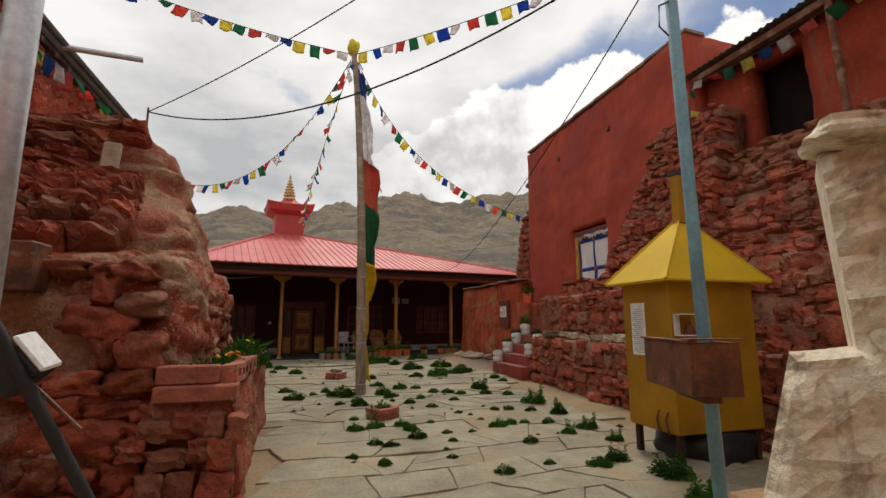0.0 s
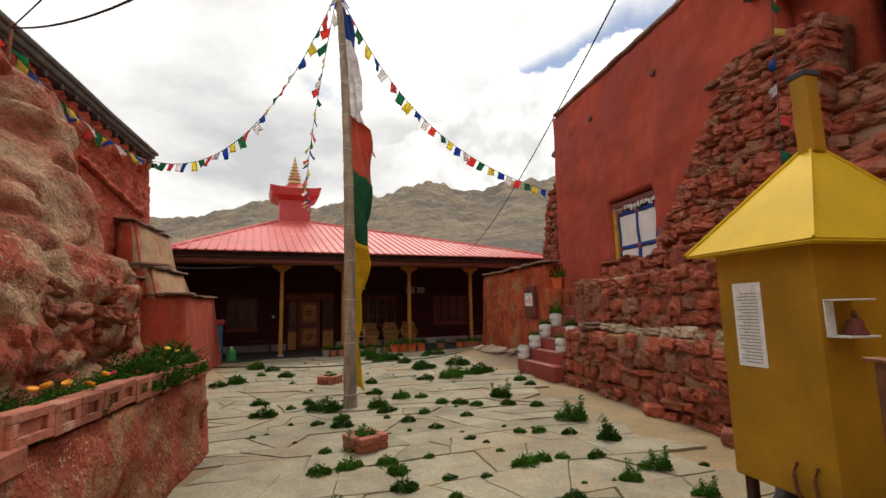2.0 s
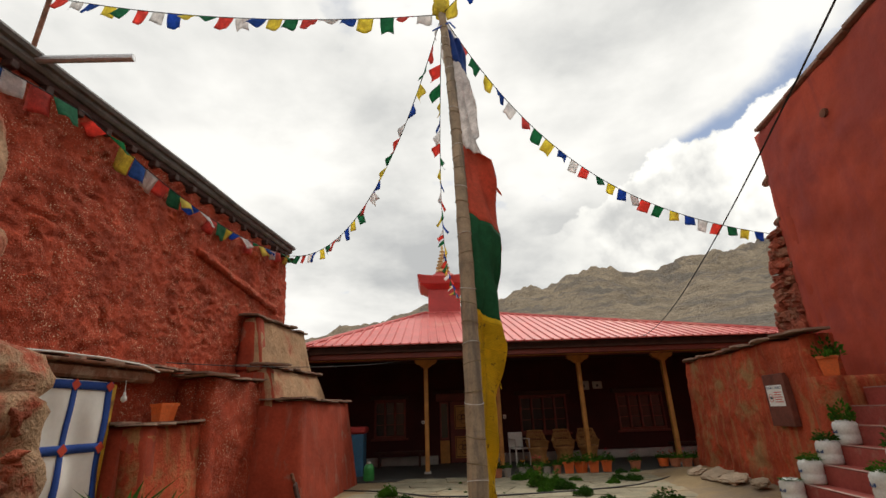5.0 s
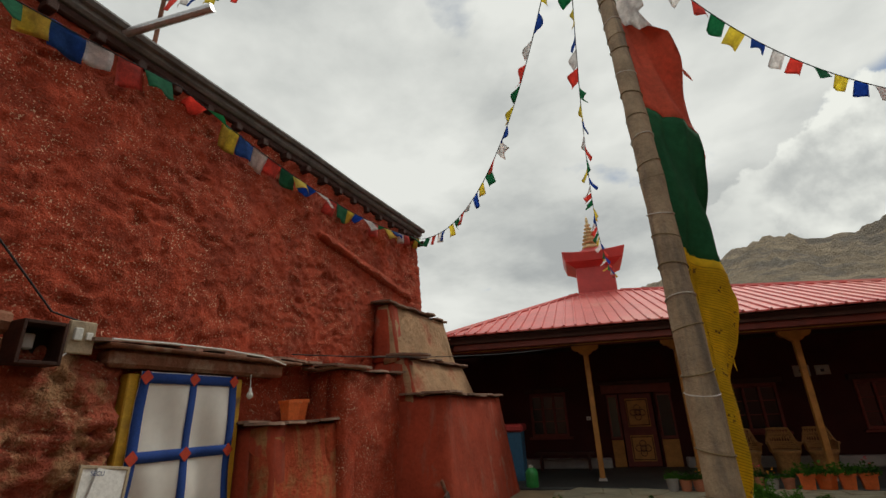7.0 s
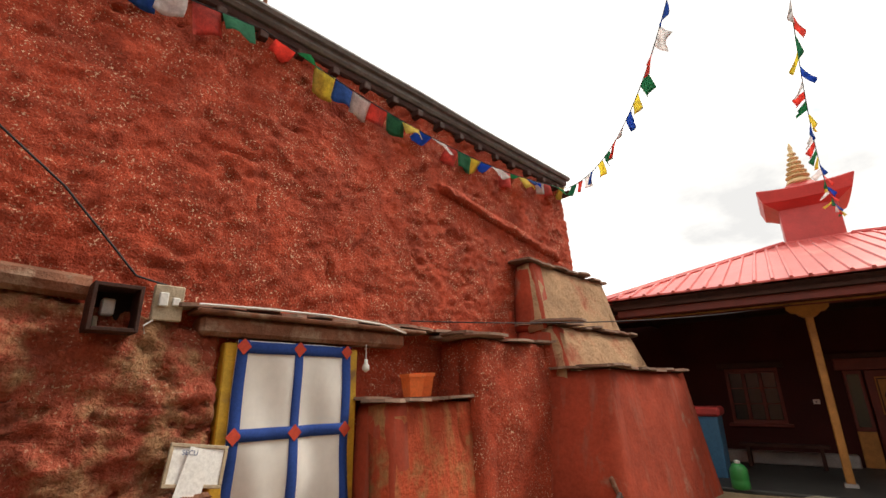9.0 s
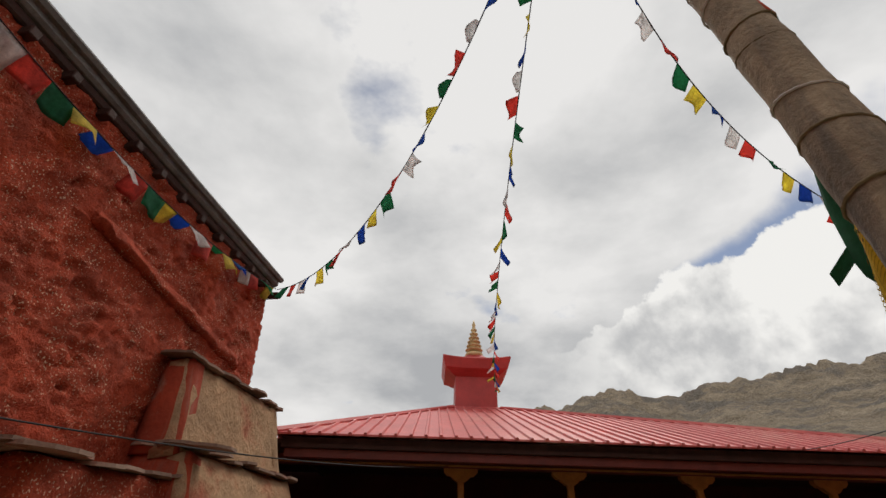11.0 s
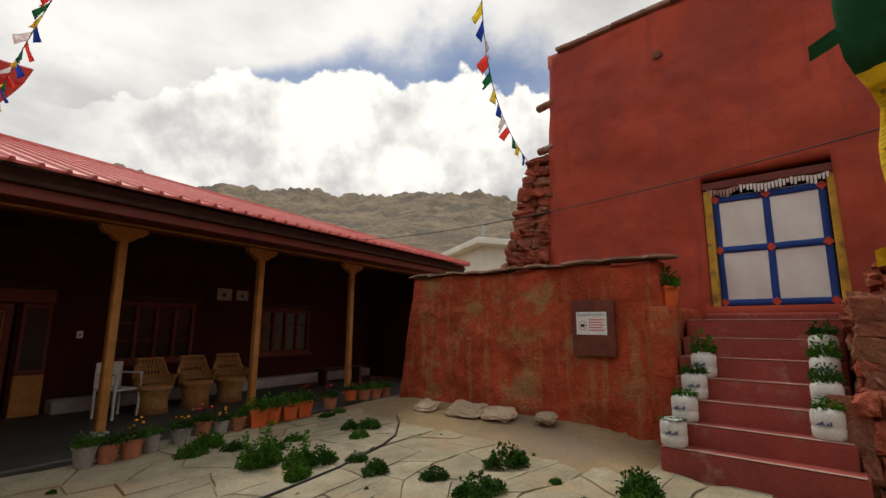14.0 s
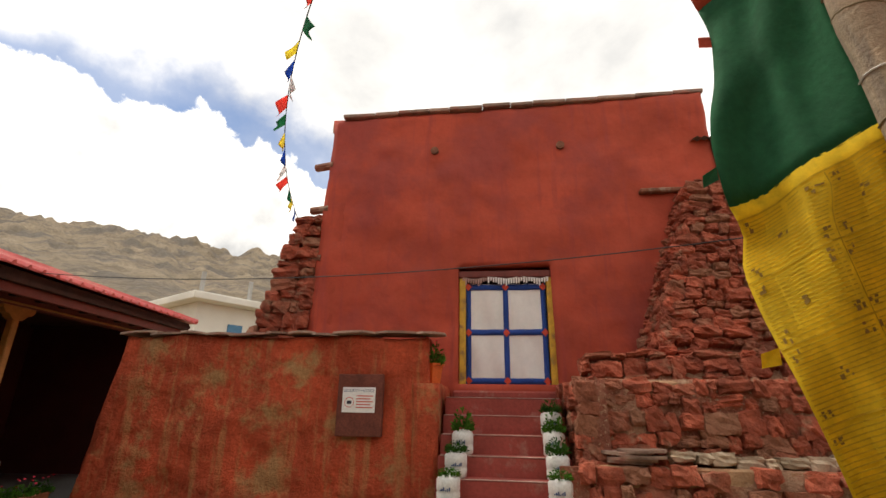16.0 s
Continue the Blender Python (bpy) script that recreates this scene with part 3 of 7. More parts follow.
wall_left = setting("wall_west", panel((LX + 0.12, 2.0, 0), (LX + 0.12, 14.25, 0), (LX - 0.14, 14.0, 5.40), (LX - 0.14, 2.0, 5.40), 0.5, 0.022, 0.038,
                    strata=0.010, crack=0.10, holes=[(6.28, 7.30, 0.55, 2.12)], seed=2.0, freq=1.1, wob=0.0), "plaster_rough", "rough red mud-plastered wall flecked with white", "wall", True)
setting("wall_west_end", panel((LX, 14.2, 0), (LX - 6, 14.2, 0), (LX - 6, 14.0, 5.40), (LX - 0.16, 14.0, 5.40), 0.4, 0.03, 0.3, seed=5), "plaster_rough", "red plastered end wall of the old building", "wall", True)
roof_left = thing("roof_west", "flat earthen roof with a grey layered edge over the old building", "roof", kind="structure")
part("slab", box((-9.6, 1.5, 5.42), (-3.55, 14.16, 5.55), 0.03), "eave", roof_left)
part("underlay", box((-9.5, 1.6, 5.31), (-3.60, 14.10, 5.42), 0.02), "darkwood", roof_left)
for i in range(30):
    y = 1.9 + i * 0.42
    part("joist", box((-4.2, y, 5.21), (-3.52 + 0.03 * math.sin(i * 7), y + 0.09, 5.308), 0.01), "darkwood", roof_left)
rail = part("edge_board", tube([(-3.53, 1.5 + i * 1.266, 5.55 + 0.012 * math.sin(i * 2.1)) for i in range(11)], 0.05, 6), "eave", roof_left)

# stepped buttress at the corner
butt = thing("stepped_buttress", "stepped battered buttress in dark red and tan plaster with slate caps", "buttress", kind="structure")


def block(name, base, top, z0, z1, mats, parent, amp=0.025, res=0.12, seed=0.0):
    """A battered block: base and top are (x0, x1, y0, y1); mats for the faces +x, -y, +y."""
    bx0, bx1, by0, by1 = base
    tx0, tx1, ty0, ty1 = top
    part(name, panel((bx1, by0, z0), (bx1, by1, z0), (tx1, ty1, z1), (tx1, ty0, z1), 0.25, amp, res, seed=seed, edge=0.05), mats[0], parent, smooth=True)
    part(name, panel((bx0, by0, z0), (bx1, by0, z0), (tx1, ty0, z1), (tx0, ty0, z1), 0.25, amp, res, seed=seed + 3, edge=0.05), mats[1], parent, smooth=True)
    part(name, panel((bx1, by1, z0), (bx0, by1, z0), (tx0, ty1, z1), (tx1, ty1, z1), 0.25, amp, res, seed=seed + 6, edge=0.05), mats[2], parent, smooth=True)
    part("fill", box((tx0, ty0 + 0.05, z1 - 0.2), (tx1 - 0.05, ty1 - 0.05, z1 - 0.02), 0.01), mats[0], parent)


def caps(parent, x0, x1, y0, y1, z, seed, side=True):
    """Overlapping slate pieces along the edges of a ledge."""
    rnd = random.Random(seed)
    y = y0 - 0.06
    while y < y1:
        ln = rnd.uniform(0.25, 0.5)
        slab(parent, x1 - 0.205, y + ln / 2, z + rnd.uniform(0, 0.03), 0.24, ln / 2 + 0.03, rnd)
        y += ln * 0.9
    if side:
        x = x0
        while x < x1 - 0.1:
            ln = rnd.uniform(0.25, 0.45)
            slab(parent, x + ln / 2, y0 + 0.14, z + rnd.uniform(0.0, 0.03), ln / 2 + 0.03, 0.2, rnd)
            x += ln * 0.9


def slab(parent, x, y, z, hx, hy, rnd, name="slate", material="slate"):
    """A thin, broken slate."""
    t = bmesh.new()
    n = 9
    lo, hi = [], []
    for k in range(n):
        a = 2 * math.pi * k / n
        r = rnd.uniform(0.85, 1.1)
        c, s = math.cos(a), math.sin(a)
        f = r / max(abs(c), abs(s)) * 0.5 + r * 0.5
        lo.append(t.verts.new((c * hx * f, s * hy * f, 0)))
        hi.append(t.verts.new((c * hx * f * 0.98, s * hy * f * 0.98, 0.028)))
    t.faces.new(lo[::-1])
    t.faces.new(hi)
    for k in range(n):
        t.faces.new((lo[k], lo[(k + 1) % n], hi[(k + 1) % n], hi[k]))
    return part(name, t, material, parent, m=pose(x, y, z, rnd.uniform(-3, 3), rnd.uniform(-4, 4), rnd.uniform(-5, 5)))


block("lower_tier", (LX, -1.90, 11.62, 14.7), (LX, -2.14, 12.02, 14.5), 0.1, 1.95, ("plaster_dark", "plaster_dark", "plaster_dark"), butt, seed=1)
block("middle_tier", (LX, -2.62, 12.0, 14.65), (LX, -2.88, 12.15, 14.5), 1.85, 2.56, ("mud", "plaster_dark", "mud"), butt, seed=2)
block("upper_tier", (LX, -3.0, 12.1, 14.55), (LX, -3.2, 12.2, 14.35), 2.52, 3.50, ("mud", "plaster_dark", "mud"), butt, seed=3)
caps(butt, LX, -2.09, 11.98, 14.55, 1.95, 1)
caps(butt, LX, -2.83, 12.1, 14.55, 2.56, 2)
caps(butt, LX, -3.16, 12.15, 14.4, 3.50, 3)

# thick lower band of the wall and the ledge beside the door
band = thing("wall_west_band", "thickened foot of the red wall with a slate coping", "wall", kind="structure")
block("band", (LX, -2.78, 10.5, 12.2), (LX, -2.92, 10.6, 12.2), 0.1, 2.28, ("plaster_rough", "plaster_rough", "plaster_rough"), band, 0.05, 0.06, seed=8)
caps(band, LX, -2.86, 10.45, 12.1, 2.28, 5)
ledge = thing("plaster_ledge", "worn red plaster ledge with a slate top beside the door", "ledge", kind="structure")
block("body", (LX, -2.84, 9.42, 10.7), (LX, -2.98, 9.45, 10.6), 0.1, 1.63, ("plaster_worn", "plaster_dark", "plaster_worn"), ledge, 0.03, seed=11)
caps(ledge, LX, -2.92, 9.42, 10.62, 1.63, 7)

# ---- timber porch building with the red metal roof ----
B = pose(-0.7, 16.45, 0, 0, 0, 8.8)
FZ = 0.27
EZ = 3.27
porch = thing("porch_floor", "slate paving of the covered porch, darkened for its shade", "floor", B, kind="structure")
part("step", box((-5.5, -1.55, -0.2), (9.4, -0.95, FZ - 0.08), 0.02), "concrete", porch)
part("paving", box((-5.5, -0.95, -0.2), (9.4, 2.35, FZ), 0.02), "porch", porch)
part("plinth", box((-5.5, 2.05, FZ), (0.30, 2.34, FZ + 0.22), 0.02), "concrete", porch)
part("plinth", box((2.0, 2.05, FZ), (9.4, 2.34, FZ + 0.22), 0.02), "concrete", porch)
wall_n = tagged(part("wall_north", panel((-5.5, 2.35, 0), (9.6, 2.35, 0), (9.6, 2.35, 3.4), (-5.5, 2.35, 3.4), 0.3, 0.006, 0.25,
                holes=[(6.17, 7.0, 0.28, 2.0), (8.32, 9.78, 1.0, 2.1), (3.9, 4.85, 1.0, 2.1), (11.34, 12.8, 1.0, 2.08)], seed=4), "darkred", None, m=B), "red painted back wall of the porch, darkened for its shade", "wall", kind="structure")
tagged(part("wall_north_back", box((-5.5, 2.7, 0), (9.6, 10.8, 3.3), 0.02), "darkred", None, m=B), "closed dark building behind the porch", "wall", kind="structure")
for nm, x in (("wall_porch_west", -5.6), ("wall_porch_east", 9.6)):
    tagged(part(nm, box((x, -0.2, 0), (x + 0.2, 2.6, 3.3), 0.02), "darkred", None, m=B), "red end wall of the porch, darkened for its shade", "wall", kind="structure")
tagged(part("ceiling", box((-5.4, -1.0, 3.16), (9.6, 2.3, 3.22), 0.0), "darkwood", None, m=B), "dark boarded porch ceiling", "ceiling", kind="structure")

AP = (0.73, 5.57, 5.25)
roof = thing("red_metal_roof", "hipped roof of ribbed red painted sheet metal", "roof", B, kind="structure")
CL, CR, BL2, BR2 = Vector((-2.95, -1.1, EZ)), Vector((9.65, -1.1, EZ)), Vector((-2.95, 12, EZ)), Vector((9.65, 12, EZ))
tp = [Vector((AP[0] + sx * 0.7, AP[1] + sy * 0.7, AP[2])) for sx, sy in ((-1, -1), (1, -1), (1, 1), (-1, 1))]
bm = bmesh.new()
vb = [bm.verts.new(v) for v in (CL, CR, BR2, BL2)]
vt = [bm.verts.new(v) for v in tp]
for k in range(4):
    bm.faces.new((vb[k], vb[(k + 1) % 4], vt[(k + 1) % 4], vt[k]))
bm.faces.new(vt)
ret = bmesh.ops.extrude_face_region(bm, geom=bm.faces[:])
for v in [g for g in ret["geom"] if isinstance(g, bmesh.types.BMVert)]:
    v.co.z += 0.03
part("sheet", bm, "roof", roof)
# raised ribs up the front and side slopes
bm = bmesh.new()


def rib(p, q):
    d = (q - p)
    if d.length < 0.15:
        return
    d.normalize()
    up = Vector((0, 0, 1))
    sd = d.cross(up).normalized()
    n = sd.cross(d)
    v = [bm.verts.new(o + sd * w + n * h) for o in (p, q) for w, h in ((-0.035, 0.02), (-0.018, 0.062), (0.018, 0.062), (0.035, 0.02))]
    for k in range(3):
        bm.faces.new((v[k], v[k + 1], v[k + 5], v[k + 4]))
    bm.faces.new((v[3], v[2], v[1], v[0]))


def slope_ribs(a, b, c, d, step):
    """Ribs square to the eave a-b, ending on the hip a-d, the top d-c or the hip b-c."""
    e = (b - a).normalized()
    n = int((b - a).length / step)
    up = (d - a) - e * (d - a).dot(e)
    ud, uc = (d - a).dot(e), (c - a).dot(e)
    w = (b - a).length
    for k in range(n + 1):
        u = k * step
        f = u / ud if u < ud else (1 if u < uc else (w - u) / (w - uc))
        rib(a + e * u - up.normalized() * 0.04, a + e * u + up * max(0, min(1, f)))


slope_ribs(CL, CR, tp[1], tp[0], 0.235)
slope_ribs(CR, BR2, tp[2], tp[1], 0.235)
slope_ribs(BL2, CL, tp[0], tp[3], 0.235)
part("ribs", bm, "roof", roof)
for a, b in ((CL, tp[0]), (CR, tp[1])):
    part("hip_cap", tube([a + Vector((0, 0, 0.05)), b + Vector((0, 0, 0.05))], 0.06, 6), "roof", roof)
part("fascia", box((-2.85, -1.0, EZ - 0.17), (9.55, -0.94, EZ - 0.01), 0.008), "darkwood", roof)
part("fascia_rail", box((-2.8, -0.93, EZ - 0.30), (9.5, -0.86, EZ - 0.17), 0.008), "carvered", roof)
part("side_fascia", box((9.49, -0.94, EZ - 0.17), (9.55, 10, EZ - 0.01), 0.008), "darkwood", roof)
part("side_fascia", box((-2.85, -0.94, EZ - 0.17), (-2.79, 10, EZ - 0.01), 0.008), "darkwood", roof)
for k in range(26):
    u = -2.6 + k * 0.48
    part("rafter", box((u, -0.86, EZ - 0.16), (u + 0.09, 0.3, EZ - 0.06), 0.008), "darkwood", roof)
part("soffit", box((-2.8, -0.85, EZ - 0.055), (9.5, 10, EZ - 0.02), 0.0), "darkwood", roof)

tower = thing("roof_lantern", "square red roof lantern with upturned eaves and a golden finial", "lantern", B @ pose(AP[0], AP[1], 0))
part("body", box((-0.62, -0.62, 5.0), (0.62, 0.62, 6.45), 0.02), "redpaint", tower)
part("base_trim", box((-0.70, -0.70, 5.22), (0.70, 0.70, 5.33), 0.02), "roof", tower)
bm = bmesh.new()
rr = []
for hw, z, lift in ((0.63, 6.22, 0), (0.80, 6.32, 0.02), (0.93, 6.38, 0.04), (1.02, 6.66, 0.07), (1.00, 6.69, 0.07), (0.72, 6.74, 0.02), (0.42, 6.87, 0), (0.22, 7.06, 0)):
    row = []
    for k in range(4):
        a0, a1 = radians(45 + 90 * k), radians(45 + 90 * (k + 1))
        p0 = Vector((math.cos(a0), math.sin(a0), 0)) * hw * 1.414
        p1 = Vector((math.cos(a1), math.sin(a1), 0)) * hw * 1.414
        for s in range(6):
            f = s / 6
            row.append(bm.verts.new(p0.lerp(p1, f) + Vector((0, 0, z + lift * abs(2 * f - 1) ** 2.5))))
    rr.append(row)
for a, b in zip(rr, rr[1:]):
    for k in range(24):
        bm.faces.new((a[k], a[(k + 1) % 24], b[(k + 1) % 24], b[k]))
bm.faces.new(rr[0][::-1])
bm.faces.new(rr[-1])
part("upturned_eave", bm, "redpaint", tower)
prof = [(0.24, 7.03), (0.30, 7.10), (0.27, 7.17), (0.15, 7.22)]
for k in range(6):
    r = 0.28 - 0.035 * k
    z = 7.22 + 0.14 * k
    prof += [(r * 0.55, z + 0.01), (r, z + 0.045), (r, z + 0.075), (r * 0.55, z + 0.115)]
prof += [(0.05, 8.10), (0.06, 8.17), (0.01, 8.34)]
part("finial", lathe(prof, 16), "gold", tower, "ringed golden finial", True)

# columns with shaped capitals
col = thing("porch_column", "slim ochre wooden porch column with a carved bracket capital", "column", B @ pose(0, 0, 0), "porch columns")
bm = bmesh.new()
bx(bm, (-0.055, -0.055, FZ - 0.12), (0.055, 0.055, 2.88), 0.014)
part("shaft", bm, "ochre", col)
part("foot", box((-0.085, -0.085, FZ - 0.12), (0.085, 0.085, FZ + 0.05), 0.01), "concrete", col, "grey stone foot")
bm = bmesh.new()
sec = [(-0.29, 3.0), (-0.29, 2.95), (-0.23, 2.89), (-0.17, 2.88), (-0.12, 2.83), (-0.07, 2.80), (0.07, 2.80), (0.12, 2.83), (0.17, 2.88), (0.23, 2.89), (0.29, 2.95), (0.29, 3.0)]
f = bm.faces.new([bm.verts.new((x, -0.06, z)) for x, z in sec])
r = bmesh.ops.extrude_face_region(bm, geom=[f])
for v in [g for g in r["geom"] if isinstance(g, bmesh.types.BMVert)]:
    v.co.y += 0.12
bmesh.ops.recalc_face_normals(bm, faces=bm.faces)
part("capital", bm, "ochre", col)
for u in (1.86, 4.06, 6.35):
    copy_thing(col, B @ pose(u, 0, 0))
beam = thing("porch_beam", "dark red painted beam over the porch columns", "beam", B, kind="structure")
part("beam", box((-5.4, -0.09, 3.0), (9.5, 0.09, 3.16), 0.01), "carvered", beam)
part("moulding", box((-5.4, -0.12, 3.02), (9.5, -0.095, 3.05), 0.004), "ochre", beam, "thin ochre moulding")

# ---- walls on the other side ----
low = thing("wall_low", "low battered red mud wall, worn and streaked, with a slate coping", "wall", kind="structure")
part("wall", panel((5.36, 15.68, 0.15), (5.46, 11.0, 0.1), (5.44, 11.07, 2.52), (5.37, 15.28, 2.55), 0.4, 0.05, 0.045, seed=7.3, freq=1.4, edge=0.05, strata=0.012, wob=0.06, crack=0.03), "plaster_worn", low, smooth=True)
part("return", panel((5.44, 10.93, 0.1), (7.05, 10.93, 0.1), (7.05, 10.95, 1.95), (5.42, 10.95, 1.95), 0.3, 0.03, 0.06, seed=9.3, edge=0.04, crack=0.03), "plaster_worn", low, smooth=True)
part("return_face", panel((5.45, 11.25, 0.1), (5.43, 10.92, 0.1), (5.41, 10.94, 1.95), (5.42, 11.25, 1.95), 0.3, 0.03, 0.1, seed=9.5), "plaster_worn", low, smooth=True)
part("end_face", panel((5.9, 15.66, 0.1), (5.37, 15.66, 0.1), (5.38, 15.28, 2.54), (5.9, 15.28, 2.54), 0.3, 0.03, 0.12, seed=9.9), "plaster_worn", low, smooth=True)
rnd = random.Random(5)
y = 15.4
while y > 11.05:
    ln = rnd.uniform(0.3, 0.65)
    slab(low, 5.52, y - ln / 2, 2.55 + rnd.uniform(0, 0.03), 0.26, ln / 2 + 0.03, rnd)
    y -= ln * 0.9

setting("earth_bank", panel((4.72, 15.55, 0.10), (4.85, 11.15, 0.10), (5.46, 11.15, 0.42), (5.40, 15.6, 0.38), 0.25, 0.10, 0.07, seed=41.0, freq=2.6, edge=0.12, strata=0.03), "dirt", "crumbled tan earth banked along the foot of the low wall", "ground", True)

right = thing("wall_east", "tall smooth red plastered facade with deep-set doorway", "wall", kind="structure")
part("facade", panel((6.98, 13.42, 0.5), (6.98, 6.2, 0.5), (6.88, 6.5, 7.06), (6.92, 13.25, 6.93), 0.5, 0.06, 0.09, holes=[(2.60, 4.18, 1.5, 3.42)], seed=21, freq=0.9, edge=0.07), "plaster_smooth", right, smooth=True)
part("side_wall", panel((12, 13.45, 0.5), (6.98, 13.45, 0.5), (6.95, 13.25, 6.93), (12, 13.25, 6.93), 0.4, 0.04, 0.3, seed=22), "plaster_smooth", right, smooth=True)
part("side_wall", panel((6.98, 6.35, 0.5), (12, 6.35, 0.5), (12, 6.5, 7.02), (6.92, 6.5, 7.02), 0.4, 0.04, 0.3, seed=23), "plaster_smooth", right, smooth=True)
part("roof_slab", box((7.0, 6.55, 6.7), (12, 13.3, 6.95), 0.0), "mud", right)
rnd = random.Random(9)
y = 6.45
while y < 13.0:
    ln = rnd.uniform(0.35, 0.7)
    part("coping", box((-0.13, -ln / 2 + 0.003, -0.03), (0.35, ln / 2 - 0.003, 0.045), 0.012), "slate", right, m=pose(6.98, y + ln / 2, 7.06 - 0.019 * (y - 6.5) + rnd.uniform(-0.01, 0.015), rnd.uniform(-1, 1), 2, 0))
    y += ln
# black sheet in place of the shaded room
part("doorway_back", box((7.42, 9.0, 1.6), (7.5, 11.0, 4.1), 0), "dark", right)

# second building, set back, with corrugated roof edge and dark window
back = thing("wall_east_back", "red rubble and plaster wall with a dark window under a sagging roof", "wall", kind="structure")
part("wall", panel((7.35, 6.5, 0.3), (7.35, -4, 0.3), (7.2, -4, 6.0), (7.2, 6.5, 6.0), 0.4, 0.06, 0.16, holes=[(0.9, 1.85, 3.9, 5.5)], seed=31, freq=1.2), "plaster_dark", back, smooth=True)
# black sheet for the darkness behind the window
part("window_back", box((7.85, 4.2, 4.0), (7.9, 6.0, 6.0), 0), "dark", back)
bm = bmesh.new()
for k in range(90):
    y0 = -4 + k * 0.12
    v = [bm.verts.new((x, y0 + dy, z)) for x, z in ((6.75, 6.05), (9.5, 6.5)) for dy in (0, 0.06, 0.12)]
    v[1].co.z += 0.035
    v[4].co.z += 0.035
    bm.faces.new((v[0], v[1], v[4], v[3]))
    bm.faces.new((v[1], v[2], v[5], v[4]))
part("roof_sheet", bm, "eave", back, "corrugated grey roofing sheet")
part("roof_beam", box((6.85, -4, 5.9), (6.98, 6.4, 6.02), 0.01), "oldwood", back)
part("post", tube([(6.9, 4.0, 4.2), (6.88, 4.05, 5.95)], 0.05, 8), "oldwood", back)

# rubble terraces in front of it
terr = thing("stone_terrace", "stepped dry-stone terrace wall of red rubble", "retaining wall", kind="structure")
part("core", panel((4.80, 9.25, 0), (4.80, -1.5, 0), (4.96, -1.5, 1.12), (4.96, 9.25, 1.12), 0.9, 0.06, 0.12, seed=41, strata=0.02), "mortar", terr, smooth=True)
part("shelf", box((4.95, -1.5, 0.8), (6.2, 9.22, 1.12), 0.02), "mud", terr)
part("core", panel((5.14, 9.3, 0.9), (5.14, -1.5, 0.9), (5.28, -1.5, 2.02), (5.28, 9.3, 2.02), 0.9, 0.06, 0.12, seed=43, strata=0.02), "mortar", terr, smooth=True)
part("shelf", box((5.27, -1.5, 1.7), (7.1, 9.2, 2.0), 0.02), "mud", terr)
part("end", panel((4.80, 9.25, 0), (5.0, 9.25, 0), (5.0, 9.25, 1.1), (4.96, 9.25, 1.1), 0.3, 0.02, 0.2), "mortar", terr)
part("end", panel((6.95, 9.27, 0.5), (5.0, 9.27, 0.1), (5.15, 9.27, 2.0), (6.95, 9.27, 2.0), 0.3, 0.03, 0.15, seed=47), "mortar", terr, smooth=True)
part("core", panel((5.52, 9.08, 1.9), (5.52, -1.5, 1.9), (5.62, -1.5, 2.30), (5.62, 9.05, 2.30), 0.6, 0.05, 0.12, seed=45), "mortar", terr, smooth=True)
pile = thing("rubble_buttress", "sloping buttress of piled red rubble stones", "buttress", kind="structure")
PA, PB, PC, PD = (5.85, 8.15, 1.95), (5.85, 5.6, 1.95), (6.74, 5.7, 5.15), (6.72, 6.95, 5.2)
PE, PF, PG, PH = (5.85, 6.15, 1.95), (5.85, -1.5, 1.95), (6.8, -1.5, 4.25), (6.8, 6.3, 4.15)
part("core", panel(PA, PB, PC, PD, 0.5, 0.05, 0.25, seed=51), "mortar", pile, smooth=True)
part("core", panel(PE, PF, PG, PH, 0.5, 0.05, 0.25, seed=53), "mortar", pile, smooth=True)
part("core_side", panel((7.0, 8.2, 1.95), (5.85, 8.15, 1.95), (6.72, 6.95, 5.2), (7.0, 7.0, 5.2), 0.4, 0.03, 0.25, seed=52), "mortar", pile, smooth=True)
ruin = thing("rubble_end_wall", "ragged end of a red rubble wall", "wall", kind="structure")
part("core", panel((7.0, 14.9, 0.5), (7.0, 13.3, 0.5), (7.05, 13.3, 4.9), (7.05, 13.75, 4.9), 0.5, 0.05, 0.2, seed=61), "mortar", ruin, smooth=True)

# ---- bastion and planter on the near side ----
bast = thing("rubble_bastion", "ruined bastion of red rubble and tan mud plaster", "wall", kind="structure")


